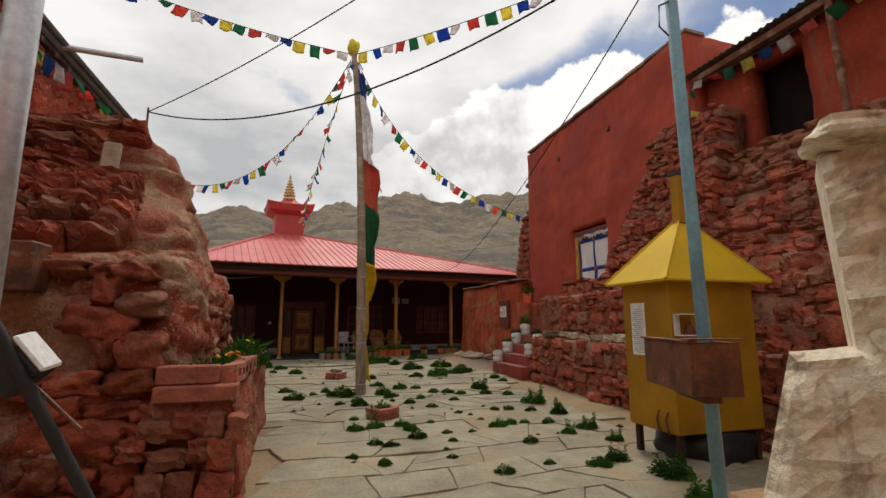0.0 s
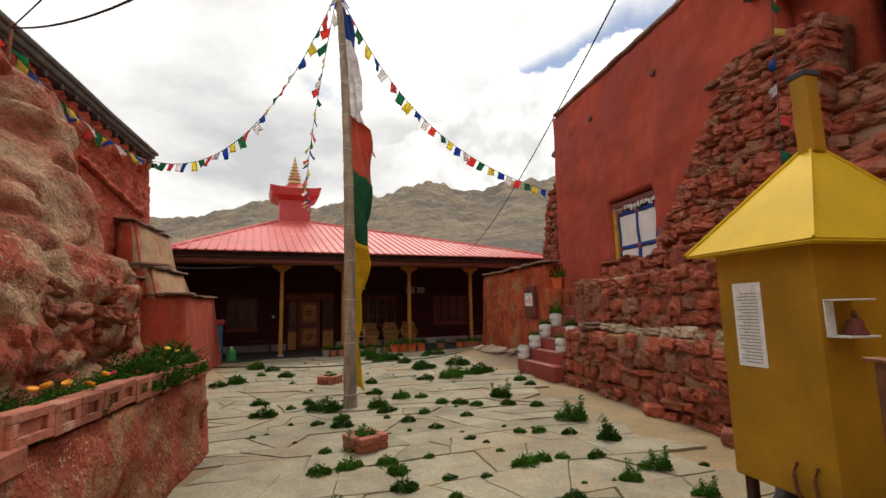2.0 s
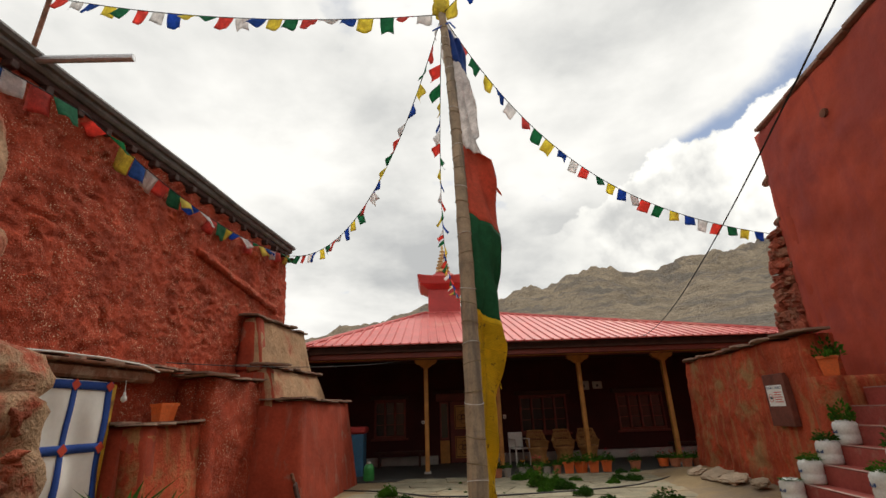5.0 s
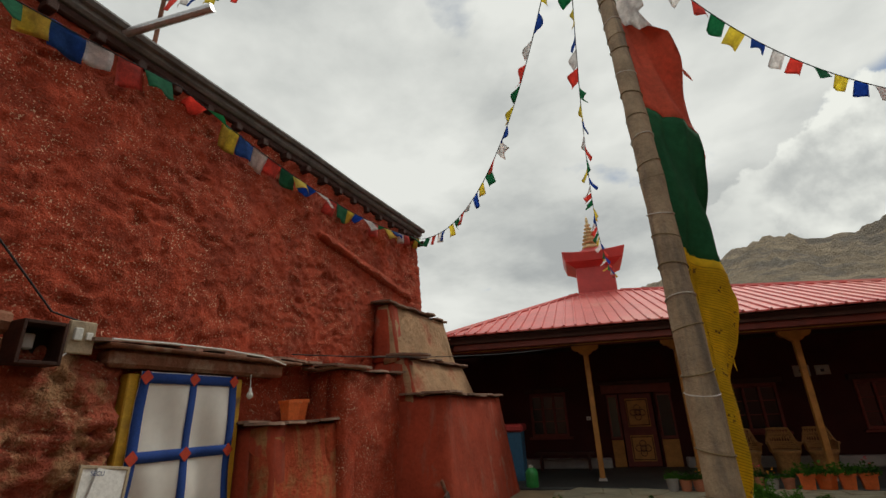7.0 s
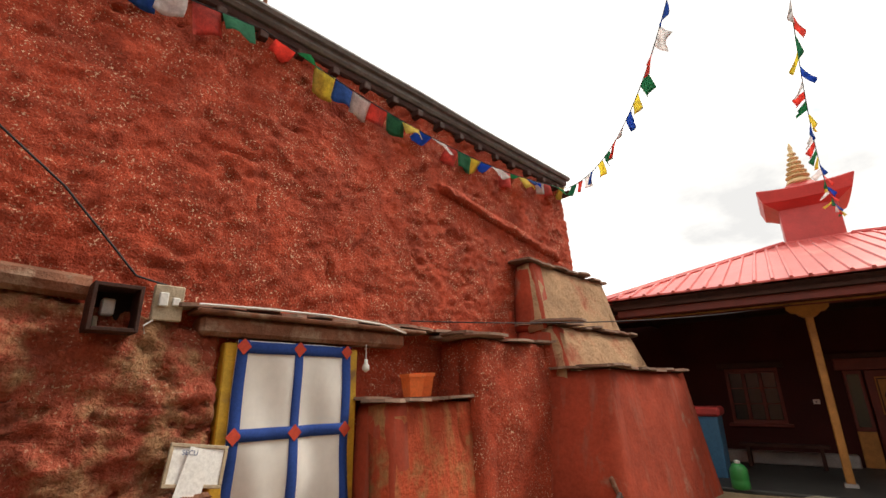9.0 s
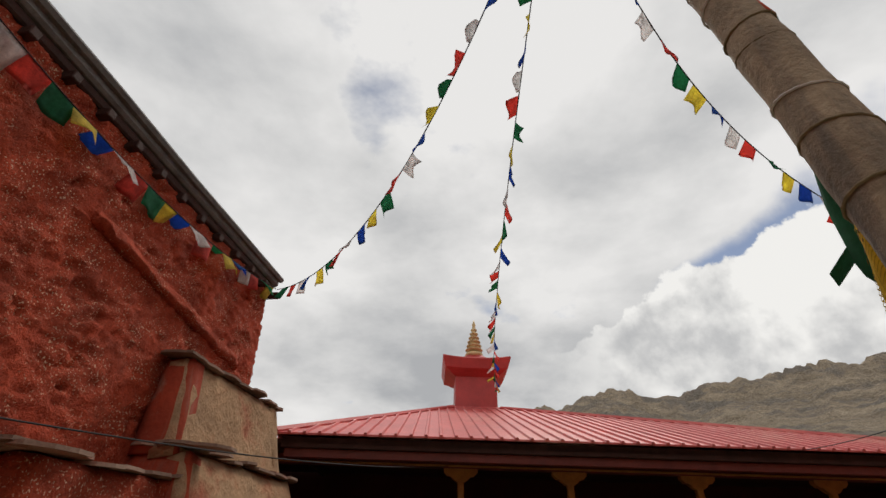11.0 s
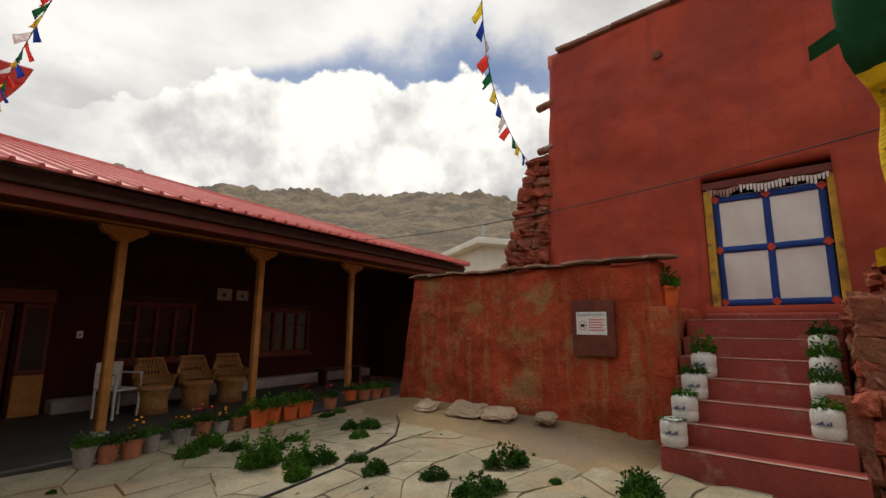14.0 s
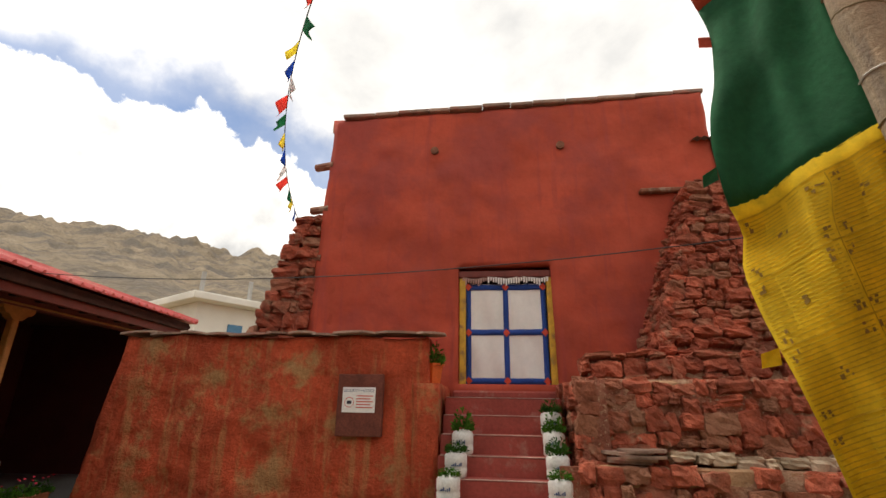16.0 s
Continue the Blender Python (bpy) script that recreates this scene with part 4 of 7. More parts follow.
def mass(rows, x_left, radius, step=0.04, amp=0.06, strata=0.045, crack=0.09, seed=0.0):
    """A weathered mass against a wall. rows: (z, x of the side, y of the front, y of the back) from the foot up; the corners are rounded."""
    def at(z):
        for a, b in zip(rows, rows[1:]):
            if a[0] <= z <= b[0]:
                f = (z - a[0]) / (b[0] - a[0])
                return [p + (q - p) * f for p, q in zip(a, b)]
        return rows[-1]

    bm = bmesh.new()
    nz = int((rows[-1][0] - rows[0][0]) / step)
    cols = 190
    grid = []
    for j in range(nz + 1):
        z, xr, yf, yb = at(rows[0][0] + (rows[-1][0] - rows[0][0]) * j / nz)
        rad = min(radius, (xr - x_left) * 0.45, (yb - yf) * 0.45)
        path = [Vector((x_left, yf)), Vector((xr - rad, yf))]
        path += [Vector((xr - rad + rad * math.sin(a), yf + rad - rad * math.cos(a))) for a in [math.pi / 2 * i / 10 for i in range(1, 11)]]
        path += [Vector((xr, yb - rad))]
        path += [Vector((xr - rad + rad * math.cos(a), yb - rad + rad * math.sin(a))) for a in [math.pi / 2 * i / 8 for i in range(1, 9)]]
        path += [Vector((x_left, yb))]
        cum = [0.0]
        for a, b in zip(path, path[1:]):
            cum.append(cum[-1] + (b - a).length)
        row, i = [], 0
        for k in range(cols + 1):
            d = cum[-1] * k / cols
            while i < len(path) - 2 and cum[i + 1] < d:
                i += 1
            f = (d - cum[i]) / max(1e-6, cum[i + 1] - cum[i])
            p = path[i].lerp(path[i + 1], f)
            t = (path[i + 1] - path[i]).normalized()
            n = Vector((t.y, -t.x, 0.35)).normalized()
            p = Vector((p.x, p.y, z))
            q = p * 1.5 + Vector((seed, seed * 1.7, seed * 0.3))
            o = amp * (noise.noise(q) + 0.6 * noise.noise(q * 2.7) + 0.4 * noise.noise(q * 6.1))
            o += strata * (noise.noise(Vector((p.x * 1.4, p.y * 1.4, p.z * 5 + seed))) + 0.7 * noise.noise(Vector((p.x * 5, p.y * 5, p.z * 10 + seed))))
            o -= crack * max(0.0, 1 - 5 * abs(noise.noise(Vector((p.x * 1.6, p.y * 1.6, p.z * 3.4 + seed * 2)))))
            row.append(bm.verts.new(p + n * o))
        grid.append(row)
    for a, b in zip(grid, grid[1:]):
        for k in range(cols):
            bm.faces.new((a[k], a[k + 1], b[k + 1], b[k]))
    bm.faces.new(grid[-1])
    return bm


part("lower_mass", mass([(0.0, -0.78, 3.86, 6.34), (1.0, -0.80, 3.90, 6.32), (1.8, -0.83, 3.97, 6.30), (2.0, -0.90, 4.12, 6.28), (2.12, -1.15, 4.5, 6.2)], -3.45, 0.30, seed=71), "bastion", bast, smooth=True)
part("upper_mass", mass([(1.95, -1.00, 4.42, 6.16), (2.34, -1.08, 4.66, 6.14), (2.55, -1.16, 4.82, 6.22), (2.68, -1.20, 5.05, 6.21), (2.85, -1.27, 5.40, 6.21), (3.14, -1.38, 5.52, 6.18), (3.42, -1.56, 5.66, 6.16), (3.62, -1.80, 5.84, 6.14), (3.72, -2.15, 5.98, 6.20)], -3.45, 0.42, amp=0.05, strata=0.05, crack=0.08, seed=74), "bastion_mud", bast, smooth=True)
planter = thing("brick_planter", "raised red plastered planter edged with hollow red bricks", "planter", kind="structure")
part("wall", panel((-0.42, 3.8, 0), (-0.42, 6.95, 0), (-0.48, 6.9, 0.96), (-0.46, 3.8, 1.0), 0.28, 0.04, 0.06, seed=81, strata=0.03), "plaster_eroded", planter, smooth=True)
part("front", panel((-1.0, 3.78, 0), (-0.41, 3.78, 0), (-0.45, 3.8, 0.95), (-1.0, 3.8, 0.95), 0.25, 0.03, 0.12, seed=82), "mortar", planter, smooth=True)
part("end", panel((-0.42, 6.95, 0), (-0.95, 6.98, 0), (-0.95, 6.92, 0.98), (-0.48, 6.9, 0.98), 0.2, 0.03, 0.12, seed=83), "plaster_eroded", planter, smooth=True)
part("soil", box((-0.98, 3.93, 0.6), (-0.55, 6.8, 1.0), 0.03), "soil", planter)

# unseen plain wall added behind, darkens south-facing sides by blocking sky
setting("wall_south", panel((9, -4.2, 0), (-9, -4.2, 0), (-9, -4.2, 5.6), (9, -4.2, 5.6), 0.4, 0.05, 0.4, seed=99), "plaster_worn", "plain red wall, unseen, added to block sky light from the south", "wall", True)


# ---- doors with cloth curtains ----
def curtain(name, w, h, m, label, swing):
    """A white door curtain with blue bands and red corner pieces, hanging in the xz plane, facing -y."""
    c = thing(name, label, "curtain", m)

    def z_of(x, z):
        return swing * 0.03 * math.sin(x * 9 + 1) * (1 - z / h) + 0.018 * math.sin(x * 17 + z * 3) * (1 - 0.5 * z / h) + 0.012 * math.sin(z * 7 + x * 4)

    def sheet(x0, x1, z0, z1, off):
        t = bmesh.new()
        nx, nz = max(2, int((x1 - x0) / 0.045)), max(2, int((z1 - z0) / 0.05))
        g = [[t.verts.new((x0 + (x1 - x0) * i / nx, z_of(x0 + (x1 - x0) * i / nx, z0 + (z1 - z0) * j / nz) - off, z0 + (z1 - z0) * j / nz)) for i in range(nx + 1)] for j in range(nz + 1)]
        for j in range(nz):
            for i in range(nx):
                t.faces.new((g[j][i], g[j][i + 1], g[j + 1][i + 1], g[j + 1][i]))
        ret = bmesh.ops.extrude_face_region(t, geom=t.faces[:])
        for v in [q for q in ret["geom"] if isinstance(q, bmesh.types.BMVert)]:
            v.co.y += 0.004
        bmesh.ops.recalc_face_normals(t, faces=t.faces)
        return t

    part("cloth", sheet(0, w, 0, h, 0), "white", c, smooth=True)
    bw = 0.085
    for x in (0, w / 2 - bw / 2, w - bw):
        part("vertical_band", sheet(x, x + bw, 0, h, 0.008), "bluecloth", c, "blue cloth band", True)
    for z in (0, h * 0.5 - bw / 2, h - bw * 1.2):
        part("horizontal_band", sheet(bw * 0.5, w - bw * 0.5, z, z + bw * 1.1, 0.012), "bluecloth", c, "blue cloth band", True)
    for x in (bw / 2, w / 2, w - bw / 2):
        for z in (bw * 0.6, h / 2, h - bw * 0.6):
            t = bmesh.new()
            vs = [t.verts.new((x + dx, z_of(x, z) - 0.022, z + dz)) for dx, dz in ((-0.06, 0), (0, -0.065), (0.06, 0), (0, 0.065))]
            f = t.faces.new(vs)
            ret = bmesh.ops.extrude_face_region(t, geom=[f])
            for v in [q for q in ret["geom"] if isinstance(q, bmesh.types.BMVert)]:
                v.co.y += 0.006
            part("diamond", t, "redknot", c, "red cloth diamond")
    return c


curtain("door_curtain", 1.06, 1.44, pose(LX + 0.16, 8.25, 0.70, 0, 0, 90), "white door curtain with blue bands and red diamonds", 1.0)
d1 = thing("door_1", "low doorway with yellow posts and a heavy weathered lintel", "door", kind="structure")
for y in (8.17, 9.31):
    part("post", box((LX - 0.1, y, 0.6), (LX + 0.13, y + 0.10, 2.12), 0.01), "doorpost", d1, "worn yellow painted post")
part("lintel", box((LX - 0.1, 7.95, 2.16), (LX + 0.2, 9.95, 2.31), 0.03), "oldwood", d1, "cracked brown timber lintel")
part("lintel_board", box((LX - 0.05, 7.9, 2.315), (LX + 0.26, 10.2, 2.35), 0.01), "oldwood", d1)
part("threshold", box((LX - 0.2, 7.95, 0.1), (LX + 0.42, 9.7, 0.60), 0.05), "mud", d1)
# near-black sheet standing for the unlit inside
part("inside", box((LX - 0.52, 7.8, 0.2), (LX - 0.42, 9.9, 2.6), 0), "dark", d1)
rnd = random.Random(3)
part("side_beam", tube([(LX + 0.08, 5.9, 2.50), (LX + 0.10, 7.25, 2.42)], 0.085, 9), "oldwood", d1)
for k in range(11):
    slab(d1, LX + 0.10, 7.9 + k * 0.26, 2.35 + rnd.uniform(0, 0.03), 0.14, 0.17, rnd)
bulb = thing("light_bulb", "small white bulb hanging beside the doorway", "lamp", pose(LX + 0.2, 9.46, 1.98))
part("bulb", lathe([(0.005, -0.07), (0.035, -0.045), (0.032, -0.01), (0.016, 0.015), (0.016, 0.05)], 12), "plastic", bulb, smooth=True)
part("flex", tube([(0, 0, 0.05), (-0.02, 0.01, 0.2), (-0.05, 0.0, 0.38)], 0.005, 6), "wirewhite", bulb)

curtain("door_curtain", 1.32, 1.62, pose(7.08, 10.70, 2.0, 0, 0, -90), "white door curtain with blue bands, frayed fringe above", 0.6)
d2 = thing("door_2", "deep-set doorway with ochre posts and a carved fringe", "door", kind="structure")
for y in (9.255, 10.70):
    part("post", box((7.02, y, 1.85), (7.2, y + 0.11, 3.72), 0.01), "doorpost", d2, "ochre painted post")
part("head", box((6.99, 9.25, 3.72), (7.25, 10.82, 3.84), 0.015), "carvered", d2)
rnd = random.Random(4)
for k in range(34):
    y = 9.33 + k * 0.042
    t = bmesh.new()
    ln = rnd.uniform(0.06, 0.13)
    vs = [t.verts.new(p) for p in ((0, 0, 0), (0, 0.036, 0), (0.01, 0.03, -ln), (0.01, 0.006, -ln * 0.9))]
    f = t.faces.new(vs)
    ret = bmesh.ops.extrude_face_region(t, geom=[f])
    for v in [q for q in ret["geom"] if isinstance(q, bmesh.types.BMVert)]:
        v.co.x += 0.004
    part("fringe_strip", t, "white" if k < 24 else "stepedge", d2, m=pose(7.0 + rnd.uniform(-0.01, 0.01), y, 3.72 - 0.02 * math.sin(k * 0.5)))
part("sill", box((6.9, 9.2, 1.78), (7.4, 10.9, 1.9), 0.03), "stepred", d2)

# stair up to the doorway
stair = thing("stair", "red painted masonry steps with pale worn edges", "stairs", kind="structure")
for k in range(7):
    x = 4.58 + 0.215 * k
    z1 = 0.50 + 0.215 * k
    y0, y1 = (9.32, 10.92) if k < 1 else (9.38, 10.9)
    st = part("step", box((x, y0, -0.1 if k == 0 else z1 - 0.35), (7.05 if k == 6 else x + 0.6, y1, z1), 0.018), "stepred", stair)
    part("nosing", box((x - 0.003, y0 + 0.02, z1 - 0.004), (x + 0.045, y1 - 0.02, z1 + 0.004), 0.003), "stepedge", st, "scuffed pale step edge")

# ---- plants and pots ----
LEAVES = {}


def leaf_clump(kind, radius, height, count, seed, material, lean=0.6, lw=0.02):
    """Many small leaves rising from a base, joined as one crown."""
    rnd = random.Random(seed)
    verts, faces = [], []
    for k in range(count):
        a, r = rnd.uniform(0, 2 * math.pi), radius * math.sqrt(rnd.random())
        hh = height * rnd.uniform(0.25, 1.0) * (1 - 0.55 * (r / radius) ** 2)
        base = Vector((r * math.cos(a), r * math.sin(a), hh * rnd.uniform(0.0, 0.75)))
        d = Vector((math.cos(a) * lean * rnd.uniform(0.2, 1.3) + rnd.uniform(-0.5, 0.5), math.sin(a) * lean * rnd.uniform(0.2, 1.3) + rnd.uniform(-0.5, 0.5), rnd.uniform(0.3, 1.0))).normalized()
        s = d.cross(Vector((rnd.uniform(-1, 1), rnd.uniform(-1, 1), rnd.uniform(-1, 1)))).normalized()
        ln = lw * rnd.uniform(2.2, 4.2)
        w = lw * rnd.uniform(0.5, 0.9)
        n = len(verts)
        droop = Vector((0, 0, -0.25 * ln))
        verts += [base, base + d * ln * 0.5 + s * w, base + d * ln + droop, base + d * ln * 0.5 - s * w]
        faces += [(n, n + 1, n + 2), (n, n + 2, n + 3)]
    me = bpy.data.meshes.new(kind)
    me.from_pydata([tuple(v) for v in verts], [], faces)
    me.materials.append(M[material])
    return me


def mat_of_weed(seed, count, tall, material):
    """A low mat of weed: several lobes of fine leaves of different size, with a few upright sprigs."""
    rnd = random.Random(seed)
    verts, faces = [], []
    lobes = [(0, 0, 0.36), (0.05, 0.03, 0.30)]
    for k in range(4):
        a = rnd.uniform(0, 6.28)
        lobes.append((0.36 * math.cos(a) * rnd.uniform(0.5, 1), 0.30 * math.sin(a) * rnd.uniform(0.5, 1), rnd.uniform(0.12, 0.24)))
    sprigs = [(rnd.uniform(-0.25, 0.25), rnd.uniform(-0.2, 0.2), rnd.uniform(0.5, 0.85)) for k in range(5)]
    for k in range(count):
        if tall and k % 6 == 0:
            sx, sy, sh = rnd.choice(sprigs)
            f = rnd.random()
            base = Vector((sx * (1 + 0.5 * f) + rnd.uniform(-0.05, 0.05) * (1.2 - f), sy * (1 + 0.5 * f) + rnd.uniform(-0.05, 0.05) * (1.2 - f), sh * f))
        else:
            cx, cy, cr = rnd.choice(lobes)
            a, q = rnd.uniform(0, 6.28), math.sqrt(rnd.random())
            hh = cr * (1.5 if tall else 0.9) * math.sqrt(max(0.02, 1 - q * q))
            base = Vector((cx + cr * q * math.cos(a), cy + cr * q * math.sin(a), hh * rnd.uniform(0.15, 1.0)))
        d = Vector((rnd.uniform(-1, 1), rnd.uniform(-1, 1), rnd.uniform(-0.1, 1.0))).normalized()
        s = d.cross(Vector((rnd.uniform(-1, 1), rnd.uniform(-1, 1), rnd.uniform(-1, 1)))).normalized()
        ln = rnd.uniform(0.06, 0.13)
        n = len(verts)
        verts += [base, base + d * ln * 0.5 + s * ln * 0.2, base + d * ln - Vector((0, 0, 0.2 * ln)), base + d * ln * 0.5 - s * ln * 0.2]
        faces += [(n, n + 1, n + 2), (n, n + 2, n + 3)]
    me = bpy.data.meshes.new("foliage")
    me.from_pydata([tuple(v) for v in verts], [], faces)
    me.materials.append(M[material])
    return me


WEEDS = [leaf_clump("foliage", 0.5, 0.62 + 0.14 * (i % 3), 1500, i, "leaf" if i % 2 else "leafdark", 0.7, 0.026) for i in range(5)]
WEEDS_LOW = [mat_of_weed(60 + i, 1100, False, "leafdark" if i % 3 else "leaf") for i in range(6)]
WEEDS_TALL = [mat_of_weed(80 + i, 1800, True, "leaf" if i % 2 else "leafdark") for i in range(4)]


def weed(x, y, w, tall=False, flat=1.0):
    rnd = random.Random(int(x * 977 + y * 131))
    label = "bushy green weed with upright sprigs between the flagstones" if tall else ("low green mat of weed between the flagstones" if w > 0.15 else "tiny green tuft in a paving joint")
    ob = thing("weed", label, "plant", pose(x, y, gz(y), 0, 0, rnd.uniform(-25, 25) + rnd.choice((0, 180))), "courtyard weeds")
    o = part("foliage", rnd.choice(WEEDS_TALL if tall else WEEDS_LOW), None, ob)
    o.matrix_local = Matrix.Diagonal((w * 1.15, w * rnd.uniform(0.8, 1.1), w * (1.0 if tall else flat * rnd.uniform(1.15, 1.7)), 1))
    part("stem", tube([(0, 0, -0.03), (0.005, 0, 0.1 * w)], 0.01, 5), "drygrass", ob)
    return ob


# round the pole and the brick ring
for x, y, w in ((-0.1, 11.6, 0.34), (-0.63, 11.97, 0.2), (-0.24, 9.02, 0.25), (0.22, 8.58, 0.13), (0.45, 8.83, 0.19), (0.6, 7.62, 0.16), (0.7, 8.3, 0.45), (0.9, 7.41, 0.27), (0.9, 7.75, 0.24), (0.72, 6.51, 0.14),
                (0.93, 6.02, 0.26), (0.66, 5.9, 0.22), (0.81, 5.24, 0.18), (0.97, 5.15, 0.17), (0.53, 4.84, 0.12), (0.8, 4.57, 0.14), (1.49, 10.33, 0.24), (1.46, 9.28, 0.26), (1.41, 8.37, 0.31), (1.5, 8.02, 0.25), (1.69, 7.45, 0.18),
                (-1.2, 10.9, 0.3), (-0.94, 11.14, 0.37), (-0.86, 13.03, 0.4), (-0.5, 12.7, 0.3), (-0.06, 8.19, 0.32), (1.32, 5.39, 0.22), (1.32, 5.77, 0.2), (1.25, 6.0, 0.2)):
    weed(x, y, w)
# middle of the court
for x, y, w in ((2.1, 8.77, 0.22), (1.81, 8.82, 0.3), (2.32, 8.32, 0.21), (2.55, 8.2, 0.26), (2.75, 8.02, 0.22), (2.44, 7.48, 0.18), (1.95, 7.07, 0.19), (1.96, 7.82, 0.17), (1.66, 6.08, 0.12), (1.71, 5.53, 0.13), (2.2, 6.54, 0.12), (1.67, 5.15, 0.12),
                (1.48, 4.59, 0.12), (2.79, 6.62, 0.15), (3.17, 7.92, 0.22), (4.13, 9.73, 0.25), (3.28, 6.4, 0.18), (2.43, 5.62, 0.3), (2.62, 5.68, 0.2), (2.36, 6.06, 0.1), (2.30, 4.14, 0.13), (2.74, 3.98, 0.25), (2.01, 5.47, 0.1),
                (3.52, 7.73, 0.22), (3.0, 6.55, 0.2), (1.8, 4.05, 0.2), (2.48, 4.88, 0.2), (3.14, 5.65, 0.2), (2.83, 5.7, 0.15)):
    weed(x, y, w, flat=0.85)
# towards the porch and the steps
for x, y, w in ((3.6, 12.13, 0.56), (2.72, 11.84, 0.5), (2.52, 10.38, 0.33), (3.02, 10.42, 0.54), (3.43, 10.75, 0.34), (3.72, 10.84, 0.5), (2.26, 13.5, 0.41), (1.9, 13.31, 0.31), (3.65, 15.38, 0.25), (3.99, 15.51, 0.23), (3.23, 14.06, 0.27), (3.65, 14.42, 0.34),
                (2.49, 12.91, 0.3), (2.59, 13.31, 0.24), (3.48, 11.51, 0.13), (1.92, 14.58, 0.25), (3.4, 14.5, 0.3), (1.5, 14.7, 0.35), (2.2, 14.3, 0.3), (2.6, 14.5, 0.28), (1.75, 14.9, 0.4), (4.1, 9.2, 0.2), (2.8, 12.4, 0.3)):
    weed(x, y, w, flat=0.9)
for x, y, w in ((1.03, 6.50, 0.30), (3.27, 8.43, 0.34), (3.62, 6.95, 0.38), (3.54, 6.07, 0.32), (3.11, 5.09, 0.2), (3.47, 5.25, 0.26), (2.98, 4.05, 0.24), (3.20, 3.55, 0.34), (3.44, 4.68, 0.2), (1.83, 13.88, 0.5), (3.0, 3.0, 0.3), (2.1, 13.6, 0.4)):
    weed(x, y, w, True)
rnd = random.Random(12)
for k in range(60):
    weed(rnd.uniform(-0.1, 4.3), rnd.uniform(4.6, 14.5), rnd.uniform(0.04, 0.09))

HERBS = [leaf_clump("foliage", 0.13, 0.28, 260, 40 + i, "leaf" if i % 2 else "leafdark", 0.6, 0.018) for i in range(4)]


def blossoms(parent, colour, n, r, z, rnd, size=0.016):
    for k in range(n):
        a, q = rnd.uniform(0, 6.28), r * math.sqrt(rnd.random())
        t = lathe([(0.003, 0), (size, size * 0.5), (size * 0.9, size * 0.9), (size * 0.2, size * 0.8)], 8)
        part("blossom", t, colour, parent, m=pose(q * math.cos(a), q * math.sin(a), z + rnd.uniform(-0.06, 0.05), rnd.uniform(-30, 30), rnd.uniform(-30, 30)))


def flowerpot(x, y, z, r, h, material, label, seed, flower=None, square=False, plant=1.0):
    rnd = random.Random(seed)
    p = thing("flowerpot", label, "flowerpot", pose(x, y, z, 0, 0, rnd.uniform(0, 40)), "flowerpots")
    seg = 4 if square else 18
    t = lathe([(r * 0.72, 0), (r * 0.94, h * 0.86), (r * 1.06, h * 0.87), (r * 1.08, h), (r * 0.96, h), (r * 0.90, h * 0.88), (r * 0.2, h * 0.86)], seg)
    part("pot", t, material, p)
    part("soil", lathe([(r * 0.2, h * 0.86), (r * 0.88, h * 0.88), (r * 0.3, h * 0.92)], 10), "soil", p)
    o = part("foliage", rnd.choice(HERBS), None, p)
    s = r / 0.13 * 1.05
    o.matrix_local = Matrix.Translation((0, 0, h * 0.85)) @ Matrix.Diagonal((s, s, s * plant, 1))
    if flower:
        blossoms(p, flower, 5, r * 0.9, h + 0.2 * plant * s * 0.9, rnd)
    return p


BU, BV = Vector((math.cos(radians(8.8)), math.sin(radians(8.8)))), Vector((-math.sin(radians(8.8)), math.cos(radians(8.8))))
pots = [(0.63, 15.02, 0.12, 0.22, "concrete", None), (0.83, 15.06, 0.12, 0.2, "terracotta", None), (1.04, 15.08, 0.13, 0.21, "terracotta", "petal"), (1.25, 15.18, 0.11, 0.2, "concrete", None), (1.60, 15.30, 0.13, 0.2, "concrete", "petal"),
        (1.92, 15.50, 0.12, 0.2, "terracotta", "petalred"), (2.12, 15.46, 0.11, 0.18, "concrete", "petal"), (2.34, 15.46, 0.11, 0.2, "terracotta", None)]
for k, (x, y, r, h, m_, fl) in enumerate(pots):
    flowerpot(x, y, gz(y) + 0.0, r * 0.88, h * 0.9, m_, "grey cement flowerpot of green plants" if m_ == "concrete" else "terracotta flowerpot of leafy flowers", k, fl, plant=0.9)
for k, x in enumerate((2.60, 2.87, 3.15, 3.44)):
    flowerpot(x, 15.48 + 0.07 * k, gz(15.5), 0.165, 0.24, "orange", "square orange plastic flowerpot by the porch", 20 + k, "petalred" if k == 3 else None, True, 0.75)
for k, (x, y, m_) in enumerate(((4.12, 15.97, "terracotta"), (4.85, 16.36, "orange"), (5.08, 16.26, "terracotta"), (5.32, 16.22, "terracotta"), (5.58, 16.26, "terracotta"))):
    flowerpot(x, y, gz(y), 0.13, 0.18, m_, "flowerpot of green plants near the low wall", 30 + k, "petalred", False, 0.8)
flowerpot(5.66, 11.06, 1.95, 0.165, 0.26, "orange", "orange plastic flowerpot with pink blossoms on the parapet", 41, "petalred", True, 1.3)


